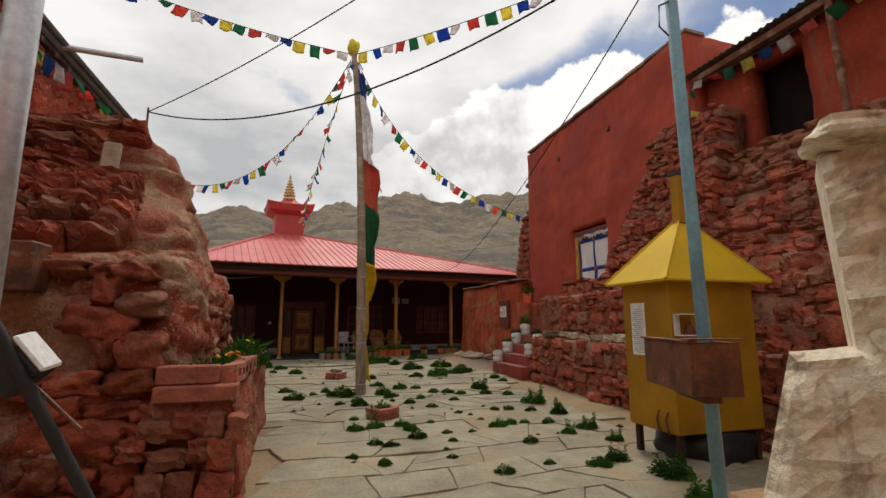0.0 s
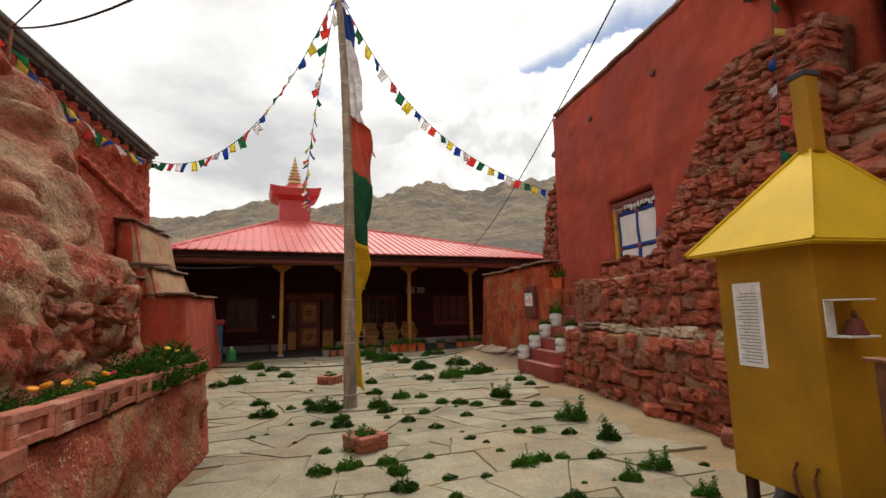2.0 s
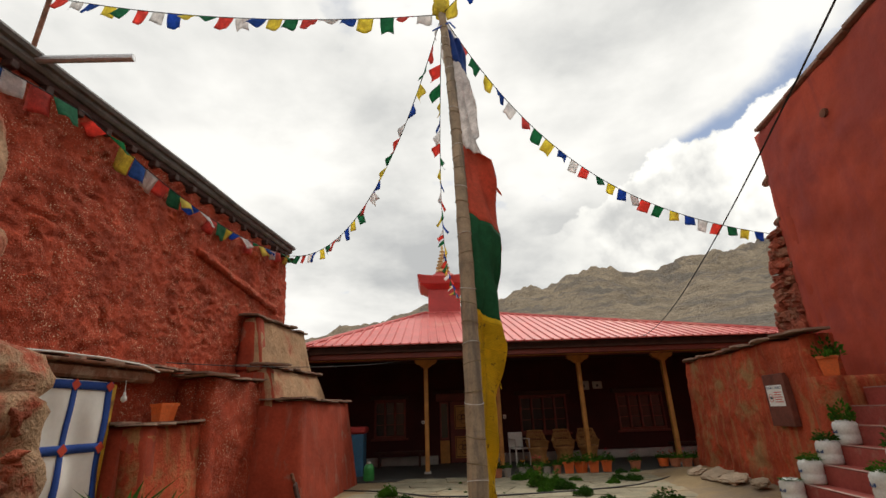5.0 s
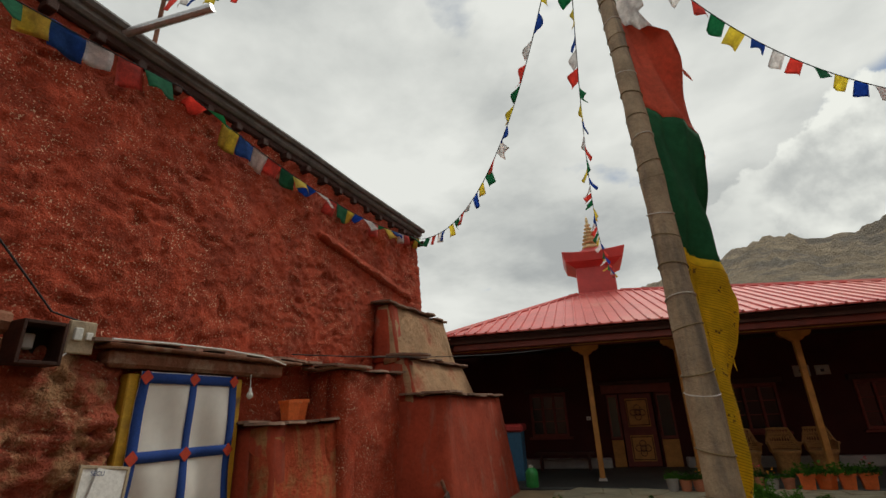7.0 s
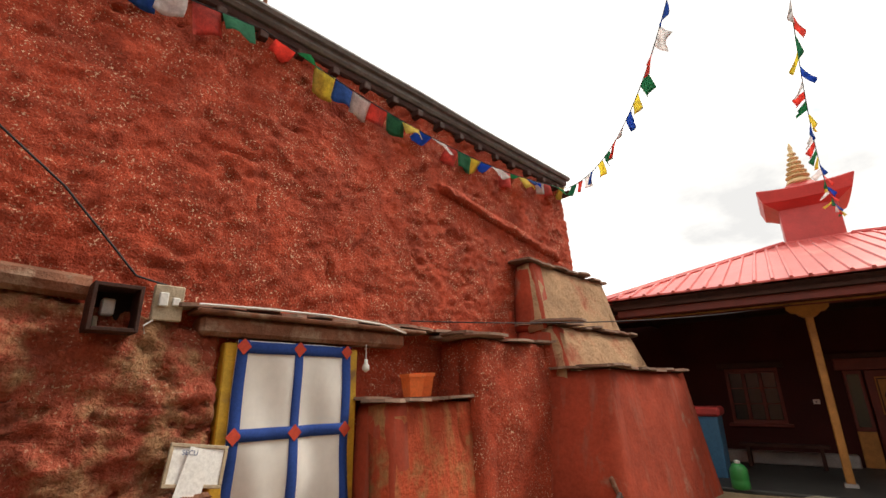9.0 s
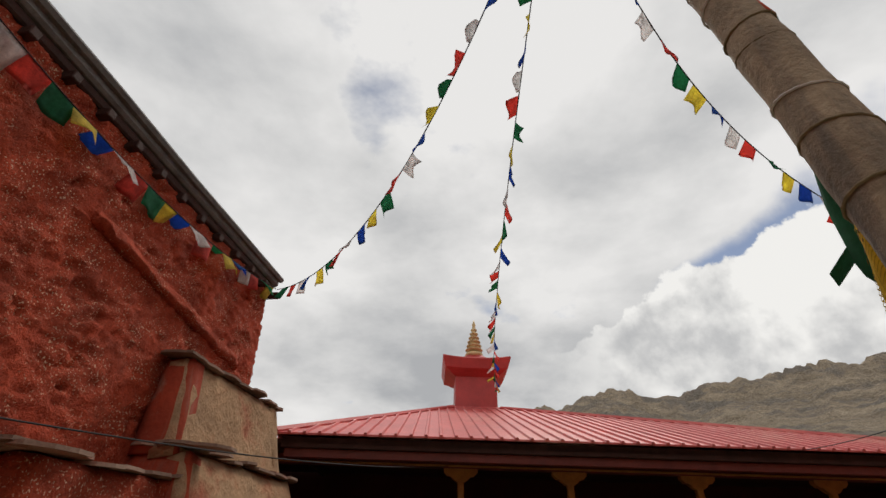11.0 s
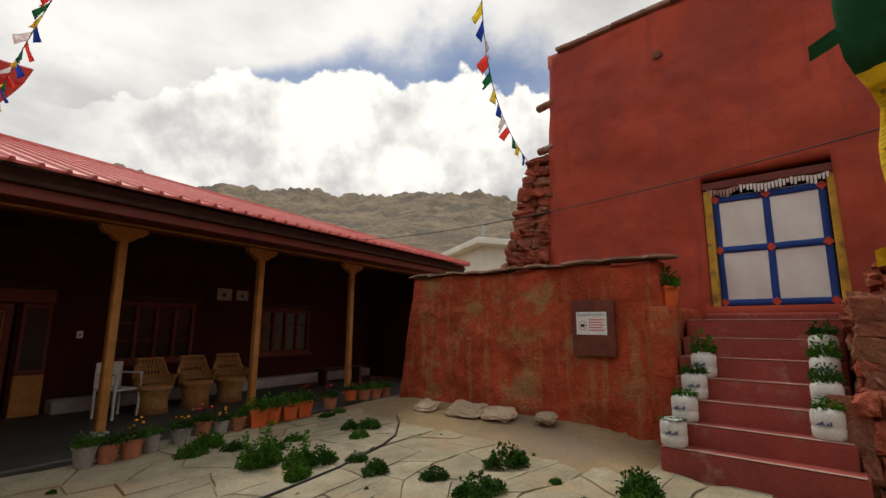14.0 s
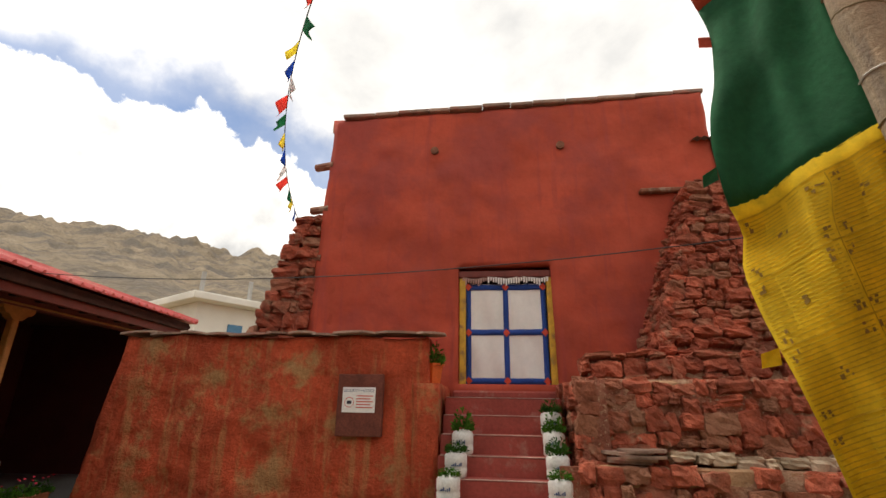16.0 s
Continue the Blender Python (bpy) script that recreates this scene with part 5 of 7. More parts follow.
def jug(x, y, z, seed, label, plant=1.0, mark=False):
    """A cut-down white plastic jerrycan used as a planter."""
    j = thing("jug_planter", label, "planter", pose(x, y, z, 0, 0, -90 + random.Random(seed).uniform(-12, 12)), "jug planters")
    prof = [(0.105, 0), (0.125, 0.02), (0.128, 0.10), (0.12, 0.115), (0.128, 0.13), (0.128, 0.225), (0.11, 0.255), (0.085, 0.262), (0.08, 0.275), (0.07, 0.275), (0.068, 0.25)]
    part("jug", lathe(prof, 20), "plastic", j, smooth=True)
    part("soil", lathe([(0.01, 0.25), (0.066, 0.255), (0.02, 0.262)], 10), "soil", j)
    o = part("foliage", HERBS[seed % 4], None, j)
    o.matrix_local = Matrix.Translation((0, 0, 0.255)) @ Matrix.Diagonal((0.9, 0.9, plant, 1))
    t = bmesh.new()
    for k in range(6):
        a = radians(-115 + 9 * k)
        bx(t, (-0.007, -0.002, 0), (0.007, 0.002, 0.012 + 0.012 * (k % 3)), 0, pose(0.131 * math.cos(a), 0.131 * math.sin(a), 0.13, 0, 0, math.degrees(a) + 90))
    part("print", t, "inkblue", j, "small blue printed mark")
    return j


for k, (x, y, z, pl) in enumerate(((4.68, 10.80, 0.50, 0.15), (4.92, 10.74, 0.715, 0.5), (5.14, 10.68, 0.93, 0.7), (5.36, 10.62, 1.145, 1.3))):
    jug(x, y, z, k, "white plastic jerrycan planter standing on the red steps", pl)
for k, (x, y, z, pl) in enumerate(((4.92, 9.56, 0.715, 0.6), (5.14, 9.55, 0.93, 1.0), (5.40, 9.55, 1.145, 1.1), (5.62, 9.55, 1.36, 0.9))):
    jug(x, y, z, k + 1, "white plastic jerrycan planter with daisies on the steps" if k == 3 else "white plastic jerrycan planter of green herbs on the steps", pl)

# planter bed
rnd = random.Random(31)
bricks_y = 3.86
k = 0
while bricks_y < 6.75:
    ln = 0.215 if k else 0.3
    t = bmesh.new()
    bx(t, (-0.06, -ln / 2, 0), (0.045, ln / 2, 0.14), 0.008)
    bx(t, (0.044, -ln / 2 + 0.002, 0.0), (0.062, ln / 2 - 0.002, 0.04), 0.003)
    bx(t, (0.044, -ln / 2 + 0.002, 0.10), (0.062, ln / 2 - 0.002, 0.14), 0.003)
    bx(t, (0.044, -ln / 2 + 0.002, 0.041), (0.062, -ln / 2 + 0.055, 0.099), 0.003)
    bx(t, (0.044, ln / 2 - 0.055, 0.041), (0.062, ln / 2 - 0.002, 0.099), 0.003)
    part("brick", t, "brick", planter, m=pose(-0.51 + 0.01 * math.sin(k * 3), bricks_y + ln / 2, 1.03 - 0.024 * (bricks_y - 3.86) + 0.008 * math.sin(k * 5), rnd.uniform(-2, 2), rnd.uniform(-3, 3), rnd.uniform(-3, 3)))
    bricks_y += ln + 0.012
    k += 1
part("brick", box((-0.98, 3.79, 1.05), (-0.57, 3.91, 1.18), 0.01), "brick", planter)
part("brick", box((-0.98, 3.74, 0.93), (-0.44, 3.97, 1.045), 0.012), "brick", planter)
bed = thing("flower_bed", "overgrown bed of grass and marigolds in the planter", "plants", kind="stuff")
for k in range(26):
    y = 4.0 + k * 0.11
    me = WEEDS[k % 5]
    o = part("foliage", me, None, bed)
    s = rnd.uniform(0.30, 0.40) if y < 5.2 else rnd.uniform(0.36, 0.55)
    o.matrix_local = pose(-0.62 - rnd.uniform(0, 0.12), y, 1.01, 0, 0, rnd.uniform(0, 360)) @ Matrix.Diagonal((s, s, s * rnd.uniform(0.7, 1.1), 1))
t = bmesh.new()
for k in range(160):
    y = rnd.uniform(5.7, 6.85)
    x = rnd.uniform(-0.85, -0.55)
    d = Vector((rnd.uniform(-0.25, 0.35), rnd.uniform(-0.3, 0.3), 0))
    h = rnd.uniform(0.18, 0.36)
    s = Vector((-d.y, d.x, 0)).normalized() * 0.012 if d.length else Vector((0.01, 0, 0))
    b = Vector((x, y, 0.95))
    v = [t.verts.new(p) for p in (b - s, b + s, b + d * 0.4 + s + Vector((0, 0, h * 0.7)), b + d * 0.4 - s + Vector((0, 0, h * 0.7)), b + d + Vector((0, 0, h)))]
    t.faces.new((v[0], v[1], v[2], v[3]))
    t.faces.new((v[3], v[2], v[4]))
for k in range(26):
    a = rnd.uniform(0, 6.28)
    b = Vector((-0.74, 6.62, 0.97))
    d = Vector((math.cos(a), math.sin(a), 0)) * rnd.uniform(0.12, 0.30)
    h = rnd.uniform(0.22, 0.40)
    s = Vector((-d.y, d.x, 0)).normalized() * 0.018
    v = [t.verts.new(p) for p in (b - s, b + s, b + d * 0.5 + s + Vector((0, 0, h * 0.75)), b + d * 0.5 - s + Vector((0, 0, h * 0.75)), b + d + Vector((0, 0, h)))]
    t.faces.new((v[0], v[1], v[2], v[3]))
    t.faces.new((v[3], v[2], v[4]))
part("blades", t, "leafdark", bed)
for k in range(13):
    yy = rnd.uniform(4.3, 6.7)
    t = lathe([(0.004, 0), (0.026, 0.012), (0.024, 0.024), (0.006, 0.02)], 8)
    part("blossom", t, "petal" if yy < 5.0 else rnd.choice(("petal", "petalyellow", "petalred")), bed, m=pose(rnd.uniform(-0.8, -0.55), yy, rnd.uniform(1.12, 1.26), rnd.uniform(-30, 30), rnd.uniform(-30, 30)))

# brick-ringed pot in the courtyard
ringpot = thing("brick_ring", "small ring of loose red bricks round a dry plant", "brick planter", pose(1.10, 6.55, gz(6.5) + 0.005, 0, 0, 12))
for lay in range(2):
    for k in range(4):
        a = k * 90 + lay * 6
        part("brick", box((-0.11, -0.05, 0), (0.11, 0.05, 0.068), 0.008), "brick", ringpot, m=pose(0, 0, 0, 0, 0, a) @ pose(0.02, 0.14, lay * 0.07, 0, 0, 3 * k))
part("soil", lathe([(0.12, 0), (0.11, 0.11), (0.02, 0.12)], 10), "soil", ringpot)
o = part("foliage", HERBS[1], None, ringpot)
o.matrix_local = Matrix.Translation((0, 0, 0.1)) @ Matrix.Diagonal((0.8, 0.8, 0.6, 1))
rp2 = copy_thing(ringpot, pose(0.75, 10.6, gz(10.6) + 0.005, 0, 0, 40))


# ---- flag pole with its long banner ----
def pole_at(z):
    return Vector((1.03 - 0.22 * (z / 7.2) ** 3, 8.42 + 0.115 * z, z))


pole = thing("flag_pole", "tall weathered grey wooden flag pole bound with cord", "flag pole")
part("pole", tube([pole_at(0.05 + 7.25 * i / 40) for i in range(41)], [0.098 - 0.046 * i / 40 + 0.004 * math.sin(i * 2.3) for i in range(41)], 14), "polewood", pole, smooth=True)
rnd = random.Random(8)
for k in range(32):
    z = 0.45 + k * 0.205 + rnd.uniform(-0.06, 0.06)
    rr_ = 0.101 - 0.046 * z / 7.25
    c = pole_at(z)
    part("binding", tube([c + Vector((rr_ * math.cos(a), rr_ * math.sin(a), 0.02 * math.sin(a + k))) for a in [i * math.pi / 8 for i in range(17)]], 0.0042, 5), "wirewhite" if k % 3 == 0 else "drygrass", pole)
part("knot", rocky((0.22, 0.2, 0.3), 0.3, 3, 4.0, 0.3), "fyellow", pole, "faded yellow cloth knot", m=Matrix.Translation(pole_at(7.27)))
for a_, s_ in ((0, 1), (1, -1)):
    part("tie", tube([pole_at(6.9) + Vector((0.09, -0.03, 0)), pole_at(6.8) + Vector((0.16 * s_, -0.05, -0.05))], 0.012, 5), "fblue", pole)

banner = thing("prayer_banner", "long vertical prayer banner in five colours tied to the pole", "flag")
DIRS = Vector((0.42, 0.9, 0)).normalized()
PERP = Vector((DIRS.y, -DIRS.x, 0))


def bdir(z):
    """The wind turns the cloth more to the side higher up."""
    k = min(1.0, max(0.0, (z - 2.8) / 1.0))
    d = (DIRS.lerp(Vector((0.9, 0.43, 0)).normalized(), k)).normalized()
    return d, Vector((d.y, -d.x, 0))


def ban(z, f):
    w = 0.28 if z > 5.1 else (0.20 + 0.10 * (5.1 - z) / 0.6 if z > 4.5 else min(0.48, 0.30 + 0.12 * (4.5 - z)))
    w *= 1 + 0.10 * math.sin(z * 3.1)
    if z < 1.1:
        w *= 0.75 + 0.25 * (z - 0.6) / 0.5
    pinch = 1 - 0.15 * math.exp(-((z - 2.62) / 0.10) ** 2) * (1 if f > 0.05 else 0)
    k = min(1.0, max(0.0, (z - 2.8) / 1.0))
    d, PERP = bdir(z)
    w *= 1 + 0.2 * k if z < 4.8 else 0.85
    c = pole_at(z) + d * (0.06 + w * f * (pinch if f < 0.5 else 0.5 * pinch + 0.5))
    wave = 0.10 * f * math.sin(z * 2.3 + f * 2.0) + 0.05 * f * math.sin(z * 6.1 + f * 5) + 0.022 * math.sin(f * 13 + z * 1.7) * min(1, f * 3) + 0.007 * math.sin(z * 17 + f * 8) * f + 0.005 * math.sin(f * 31 - z * 5)
    return c + PERP * wave + Vector((0, 0, -0.20 * f))


def strip(z0, z1, f0=0.0, f1=1.0, off=0.0, nx=14, step=0.06):
    t = bmesh.new()
    nz = max(2, int((z0 - z1) / step))
    g = []
    for j in range(nz + 1):
        z = z0 + (z1 - z0) * j / nz
        g.append([t.verts.new(ban(z, f0 + (f1 - f0) * i / nx) + PERP * off) for i in range(nx + 1)])
    for j in range(nz):
        for i in range(nx):
            t.faces.new((g[j][i], g[j][i + 1], g[j + 1][i + 1], g[j + 1][i]))
    return t


for nm, z0, z1, m_ in (("blue_cloth", 6.85, 6.2, "bblue"), ("white_cloth", 6.205, 4.8, "fwhite"), ("red_cloth", 4.805, 3.8, "bred"), ("green_cloth", 3.805, 2.72, "bgreen"), ("yellow_cloth", 2.725, 0.55, "byellow")):
    t = strip(z0, z1)
    ret = bmesh.ops.extrude_face_region(t, geom=t.faces[:])
    for v in [q for q in ret["geom"] if isinstance(q, bmesh.types.BMVert)]:
        v.co += PERP * 0.003
    part(nm, t, m_, banner, smooth=True)
rnd = random.Random(77)
lines, seals, seams = bmesh.new(), bmesh.new(), bmesh.new()
for off in (-0.0035, 0.0065):
    for r in range(8):
        top_ = 2.66 - r * 0.262
        if top_ - 0.25 < 0.58:
            continue
        for k in range(15):
            z = top_ - 0.012 - k * 0.0158
            for c0, c1 in ((0.3, 6.1), (6.6, 13.7)):
                join(lines, strip(z, z - 0.0045, c0 / 14, c1 / 14, off, 7, 0.02))
        join(seams, strip(top_ + 0.008, top_ + 0.001, 0.0, 1.0, off * 1.1, 14, 0.02))
        for fx, kz in ((0.7, 0.03), (5.6, 0.03), (7.1, 0.03), (12.9, 0.03), (0.7, 0.22), (5.6, 0.22), (7.1, 0.22), (12.9, 0.22), (3.2, 0.12), (10.0, 0.12)):
            for q in range(4):
                a = (fx + rnd.uniform(-0.42, 0.42)) / 14
                z = top_ - kz + rnd.uniform(-0.02, 0.02)
                join(seals, strip(z, z - rnd.uniform(0.006, 0.018), a, a + rnd.uniform(0.010, 0.026), off * 1.25, 1, 0.03))
    join(seams, strip(2.66, 0.6, 6.22 / 14, 6.32 / 14, off * 1.1, 1, 0.05))
tagged(part("print", lines, "bline", banner, "faint printed lines"), kind="stuff")
tagged(part("stitching", seams, "bline", banner, "stitched seams"), kind="stuff")
tagged(part("seal_print", seals, "bprint", banner, "small dark printed seals"), kind="stuff")
for k in range(4):
    z = 4.4 - k * 0.75
    c = ban(z, 1.0)
    tt = bmesh.new()
    d = Vector((rnd.uniform(-0.06, 0.06), 0.05 + rnd.uniform(0, 0.04), rnd.uniform(-0.06, 0.0)))
    v = [tt.verts.new(p) for p in (c, c + d, c + d + Vector((0.01, 0, -0.05)), c + Vector((0, 0, -0.06)))]
    tt.faces.new(v)
    ret = bmesh.ops.extrude_face_region(tt, geom=tt.faces[:])
    for q in [q for q in ret["geom"] if isinstance(q, bmesh.types.BMVert)]:
        q.co += PERP * 0.003
    part("streamer", tt, "bred" if z > 3.6 else ("bgreen" if z > 2.6 else "byellow"), banner)

# ---- strings of small prayer flags ----
FLAGS = {}
for c_ in ("blue", "white", "red", "green", "yellow"):
    FLAGS[c_] = []
    for k in range(4):
        rnd = random.Random(k * 5 + len(c_))
        t = bmesh.new()
        g = []
        ph, ph2 = rnd.uniform(0, 6), rnd.uniform(-0.5, 0.5)
        for j in range(6):
            row = []
            for i in range(6):
                fx, fz = i / 5, j / 5
                row.append(t.verts.new(((fx - 0.5) * 0.23 * (1 - 0.12 * abs(ph2) * fz) + ph2 * 0.08 * fz * fz, 0.035 * fz * math.sin(fx * 5 + ph) + 0.05 * fz * fz * ph2, -0.215 * fz * (1 - 0.08 * fx * (k % 2)))))
            g.append(row)
        for j in range(5):
            for i in range(5):
                t.faces.new((g[j][i], g[j][i + 1], g[j + 1][i + 1], g[j + 1][i]))
        ret = bmesh.ops.extrude_face_region(t, geom=t.faces[:])
        for v in [q for q in ret["geom"] if isinstance(q, bmesh.types.BMVert)]:
            v.co.y += 0.0015
        me = bpy.data.meshes.new("flag")
        t.to_mesh(me)
        t.free()
        for p in me.polygons:
            p.use_smooth = True
        me.materials.append(M["f" + c_])
        FLAGS[c_].append(me)


def flag_string(a, b, drop, spacing, label, seed, size=1.0, wild=25, start=0.25, bow=(0, 0)):
    rnd = random.Random(seed)
    s = thing("prayer_flag_string", label, "prayer flags", group="strings of prayer flags")
    pts = [p + Vector((*bow, 0)) * 4 * (i / 40) * (1 - i / 40) for i, p in enumerate(sag(a, b, drop, 40))]
    part("cord", tube(pts, 0.007, 5), "cord", s)
    cum = [0.0]
    for p, q in zip(pts, pts[1:]):
        cum.append(cum[-1] + (q - p).length)
    d, k = start, rnd.randrange(5)
    order = ("blue", "white", "red", "green", "yellow")
    while d < cum[-1] - 0.12:
        i = max(0, min(len(pts) - 2, next(n for n in range(len(cum)) if cum[n] > d) - 1))
        f = (d - cum[i]) / (cum[i + 1] - cum[i])
        p = pts[i].lerp(pts[i + 1], f)
        x = (pts[i + 1] - pts[i]).normalized()
        y = Vector((0, 0, 1)).cross(x).normalized()
        z = x.cross(y)
        m = Matrix.Translation(p) @ Matrix((x, y, z)).transposed().to_4x4() @ pose(0, 0, 0, rnd.uniform(-wild, wild) + 10, rnd.uniform(-8, 8), 0) @ Matrix.Diagonal((size * rnd.uniform(0.85, 1.1), size, size * rnd.uniform(0.8, 1.15), 1))
        o = new("flag", rnd.choice(FLAGS[order[k % 5]]))
        o.parent = s
        o.matrix_local = m
        k += 1
        d += spacing * rnd.uniform(0.85, 1.15)
    return s


TOP = pole_at(7.12)
flag_string(TOP, (-3.53, 14.10, 5.36), 0.95, 0.29, "sagging string of five-coloured prayer flags between pole and roof corner", 1, bow=(0.2, 0.18))
flag_string(TOP, (-0.12, 21.5, 5.9), 0.85, 0.31, "string of prayer flags running from pole to roof lantern", 2, wild=45, bow=(-0.3, 0))
flag_string(TOP, (7.08, 13.85, 4.95), 0.22, 0.32, "long string of prayer flags from pole to rubble wall", 3, bow=(-0.55, 0.72))
flag_string(TOP, (-5.5, 8.9, 8.2), 0.25, 0.29, "string of bright prayer flags from pole to near roof edge", 4)
flag_string(TOP, (7.0, 2.5, 7.3), 0.3, 0.32, "string of prayer flags from pole to corrugated roof", 5)
flag_string((-3.46, 2.6, 5.28), (-3.46, 8.2, 5.22), 0.25, 0.27, "prayer flags strung under the grey roof edge", 6, 1.2, 65)
flag_string((-3.46, 8.2, 5.22), (-3.52, 14.05, 5.34), 0.32, 0.25, "tangled prayer flags strung under the roof edge by the corner", 7, 1.15, 75)
flag_string((6.85, 6.5, 5.95), (6.7, 2.5, 6.0), 0.25, 0.34, "ragged faded prayer flags hanging under the corrugated roof", 8, 0.9, 60)
flag_string((6.75, 6.35, 5.9), (5.6, 5.6, 2.7), 0.3, 0.5, "thin ragged string of faded flags down the rubble", 9, 0.7, 70)


def cable(points, r, label, m_="cord"):
    c = thing("cable", label, "cable", group="overhead cables")
    part("wire", tube(points, r, 5), m_, c)


WA = (-1.87, 5.97, 3.97)
cable(sag(WA, (2.22, 2.19, 4.1), 0.55), 0.008, "black cable slung from the bastion to the blue post")
cable(sag(WA, (2.21, 2.19, 5.2), 0.2), 0.006, "thin black wire from the bastion to the blue post")
rod = thing("iron_rod", "thin iron rod standing on the bastion", "rod", pose(WA[0], WA[1], 0))
part("rod", tube([(0, 0, 2.5), (0, 0, 4.02)], 0.012, 6), "rust", rod)
cable(sag((4.7, 16.2, 3.28), (2.21, 2.19, 3.9), 0.6), 0.0055, "thin black wire from the porch eave to the blue post")
cable(sag((-3.15, 9.9, 2.42), (-0.9, 16.3, 3.02), 0.12), 0.007, "thin wire from the doorway lintel to the porch")
cable([(LX + 0.06, 6.2, 3.75), (LX + 0.08, 6.6, 3.42), (LX + 0.09, 7.0, 3.1), (LX + 0.1, 7.35, 2.72), (LX + 0.11, 7.5, 2.55), (LX + 0.1, 7.75, 2.5)], 0.009, "black wire tacked down the red wall")
cable([(LX + 0.27, 7.9, 2.37), (LX + 0.28, 8.4, 2.385), (LX + 0.28, 9.0, 2.39), (LX + 0.28, 9.6, 2.36), (LX + 0.27, 9.9, 2.3)], 0.010, "white cable along the timber lintel", "wirewhite")
spout = thing("roof_spout", "pale pipe projecting from the old roof edge", "pipe")
part("pipe", tube([(-3.6, 7.6, 5.50), (-2.6, 7.85, 5.6)], 0.045, 10), "metal", spout)

# ---- bits on the old wall ----
mb = thing("meter_box", "open rusty meter box on the red wall", "meter box", pose(LX + 0.12, 7.24, 2.12))
for a, b in (((0, 0, 0), (0.26, 0.03, 0.36)), ((0, 0.33, 0), (0.26, 0.36, 0.36)), ((0, 0.03, 0), (0.26, 0.33, 0.03)), ((0, 0.03, 0.33), (0.26, 0.33, 0.36))):
    part("side", box(a, b, 0.004), "darkwood", mb)
part("back", box((0, 0.03, 0.03), (0.02, 0.33, 0.33), 0), "dark", mb)
part("meter", box((0.02, 0.1, 0.14), (0.10, 0.2, 0.27), 0.012), "plastic", mb, "pale electricity meter")
part("fuse", box((0.02, 0.06, 0.04), (0.08, 0.1, 0.13), 0.008), "paleplank", mb)
mb.scale = (0.95, 0.78, 0.86)
sw = thing("switch_board", "small wooden switch board with sockets on the wall", "switch", pose(LX + 0.13, 7.62, 2.24))
part("board", box((0, 0, 0), (0.04, 0.2, 0.26), 0.008), "paleplank", sw)
part("switch", box((0.041, 0.03, 0.1), (0.07, 0.09, 0.2), 0.006), "plastic", sw)
part("switch", box((0.041, 0.12, 0.11), (0.065, 0.17, 0.17), 0.006), "plastic", sw)
part("lead", tube([(0.03, 0.02, 0), (0.07, -0.04, -0.05), (0.04, -0.02, -0.1)], 0.005, 5), "wirewhite", sw)
pf = thing("picture_frame", "framed picture with a torn white notice leaning on the stones", "picture frame", pose(-3.16, 7.80, 1.16, -8, 8, 90))
pf.scale = (0.8, 0.8, 0.8)
for a, b in (((0, 0, 0), (0.48, 0.03, 0.03)), ((0, 0, 0.31), (0.48, 0.03, 0.34)), ((0, 0, 0.03), (0.03, 0.03, 0.31)), ((0.45, 0, 0.03), (0.48, 0.03, 0.31))):
    part("rail", box(a, b, 0.004), "paleplank", pf)
part("picture", box((0.03, 0.012, 0.03), (0.45, 0.024, 0.31), 0), "paper", pf, "faded pale picture")
part("notice", box((0.06, -0.012, -0.06), (0.27, -0.006, 0.33), 0.001, pose(0.05, 0, 0, 0, 8, 0)), "paper", pf, "torn white paper notice")


def text(parent, words, size, m, material="ink"):
    cu = bpy.data.curves.new("writing", "FONT")
    cu.body, cu.size, cu.extrude, cu.align_x = words, size, 0.0008, "CENTER"
    tmp = bpy.data.objects.new("tmp", cu)
    scene.collection.objects.link(tmp)
    me = bpy.data.meshes.new_from_object(tmp.evaluated_get(bpy.context.evaluated_depsgraph_get()))
    bpy.data.objects.remove(tmp)
    me.materials.clear()
    me.materials.append(M[material])
    o = new("writing", me)
    o.parent = parent
    o.matrix_local = m
    return o


text(pf, "SECU", 0.055, pose(0.16, -0.014, 0.25, 90, 0, 0), "inkblue")
stub = thing("beam_stub", "old round beam end set in the red facade", "beam", group="beam stubs")
part("stub", tube([(0.3, 0, 0), (-0.10, 0, -0.01)], 0.075, 9), "oldwood", stub)
stub.matrix_world = pose(6.95, 11.26, 6.12)
for y, z in ((9.0, 6.12), (13.3, 5.98), (13.3, 5.08), (13.36, 4.13)):
    copy_thing(stub, pose(6.96 if y < 13 else 7.02, y, z, 0, 0, 0 if y < 13 else 75))
stick = thing("wall_beam", "weathered beam projecting sideways from the facade", "beam", pose(6.9, 7.75, 5.15))
part("beam", box((-0.08, -1.0, -0.04), (0.08, 0, 0.04), 0.02), "oldwood", stick)
scar = thing("plaster_scar", "broken edge of a thicker plaster coat on the red wall", "plaster", kind="structure")
part("edge", panel((LX + 0.02, 10.75, 4.30), (LX - 0.01, 13.6, 3.85), (LX - 0.06, 13.6, 4.02), (LX - 0.06, 10.75, 4.46), 0.1, 0.04, 0.04, seed=57, freq=2.2, strata=0.03, crack=0.05, edge=0.04), "plaster_rough", scar, smooth=True)

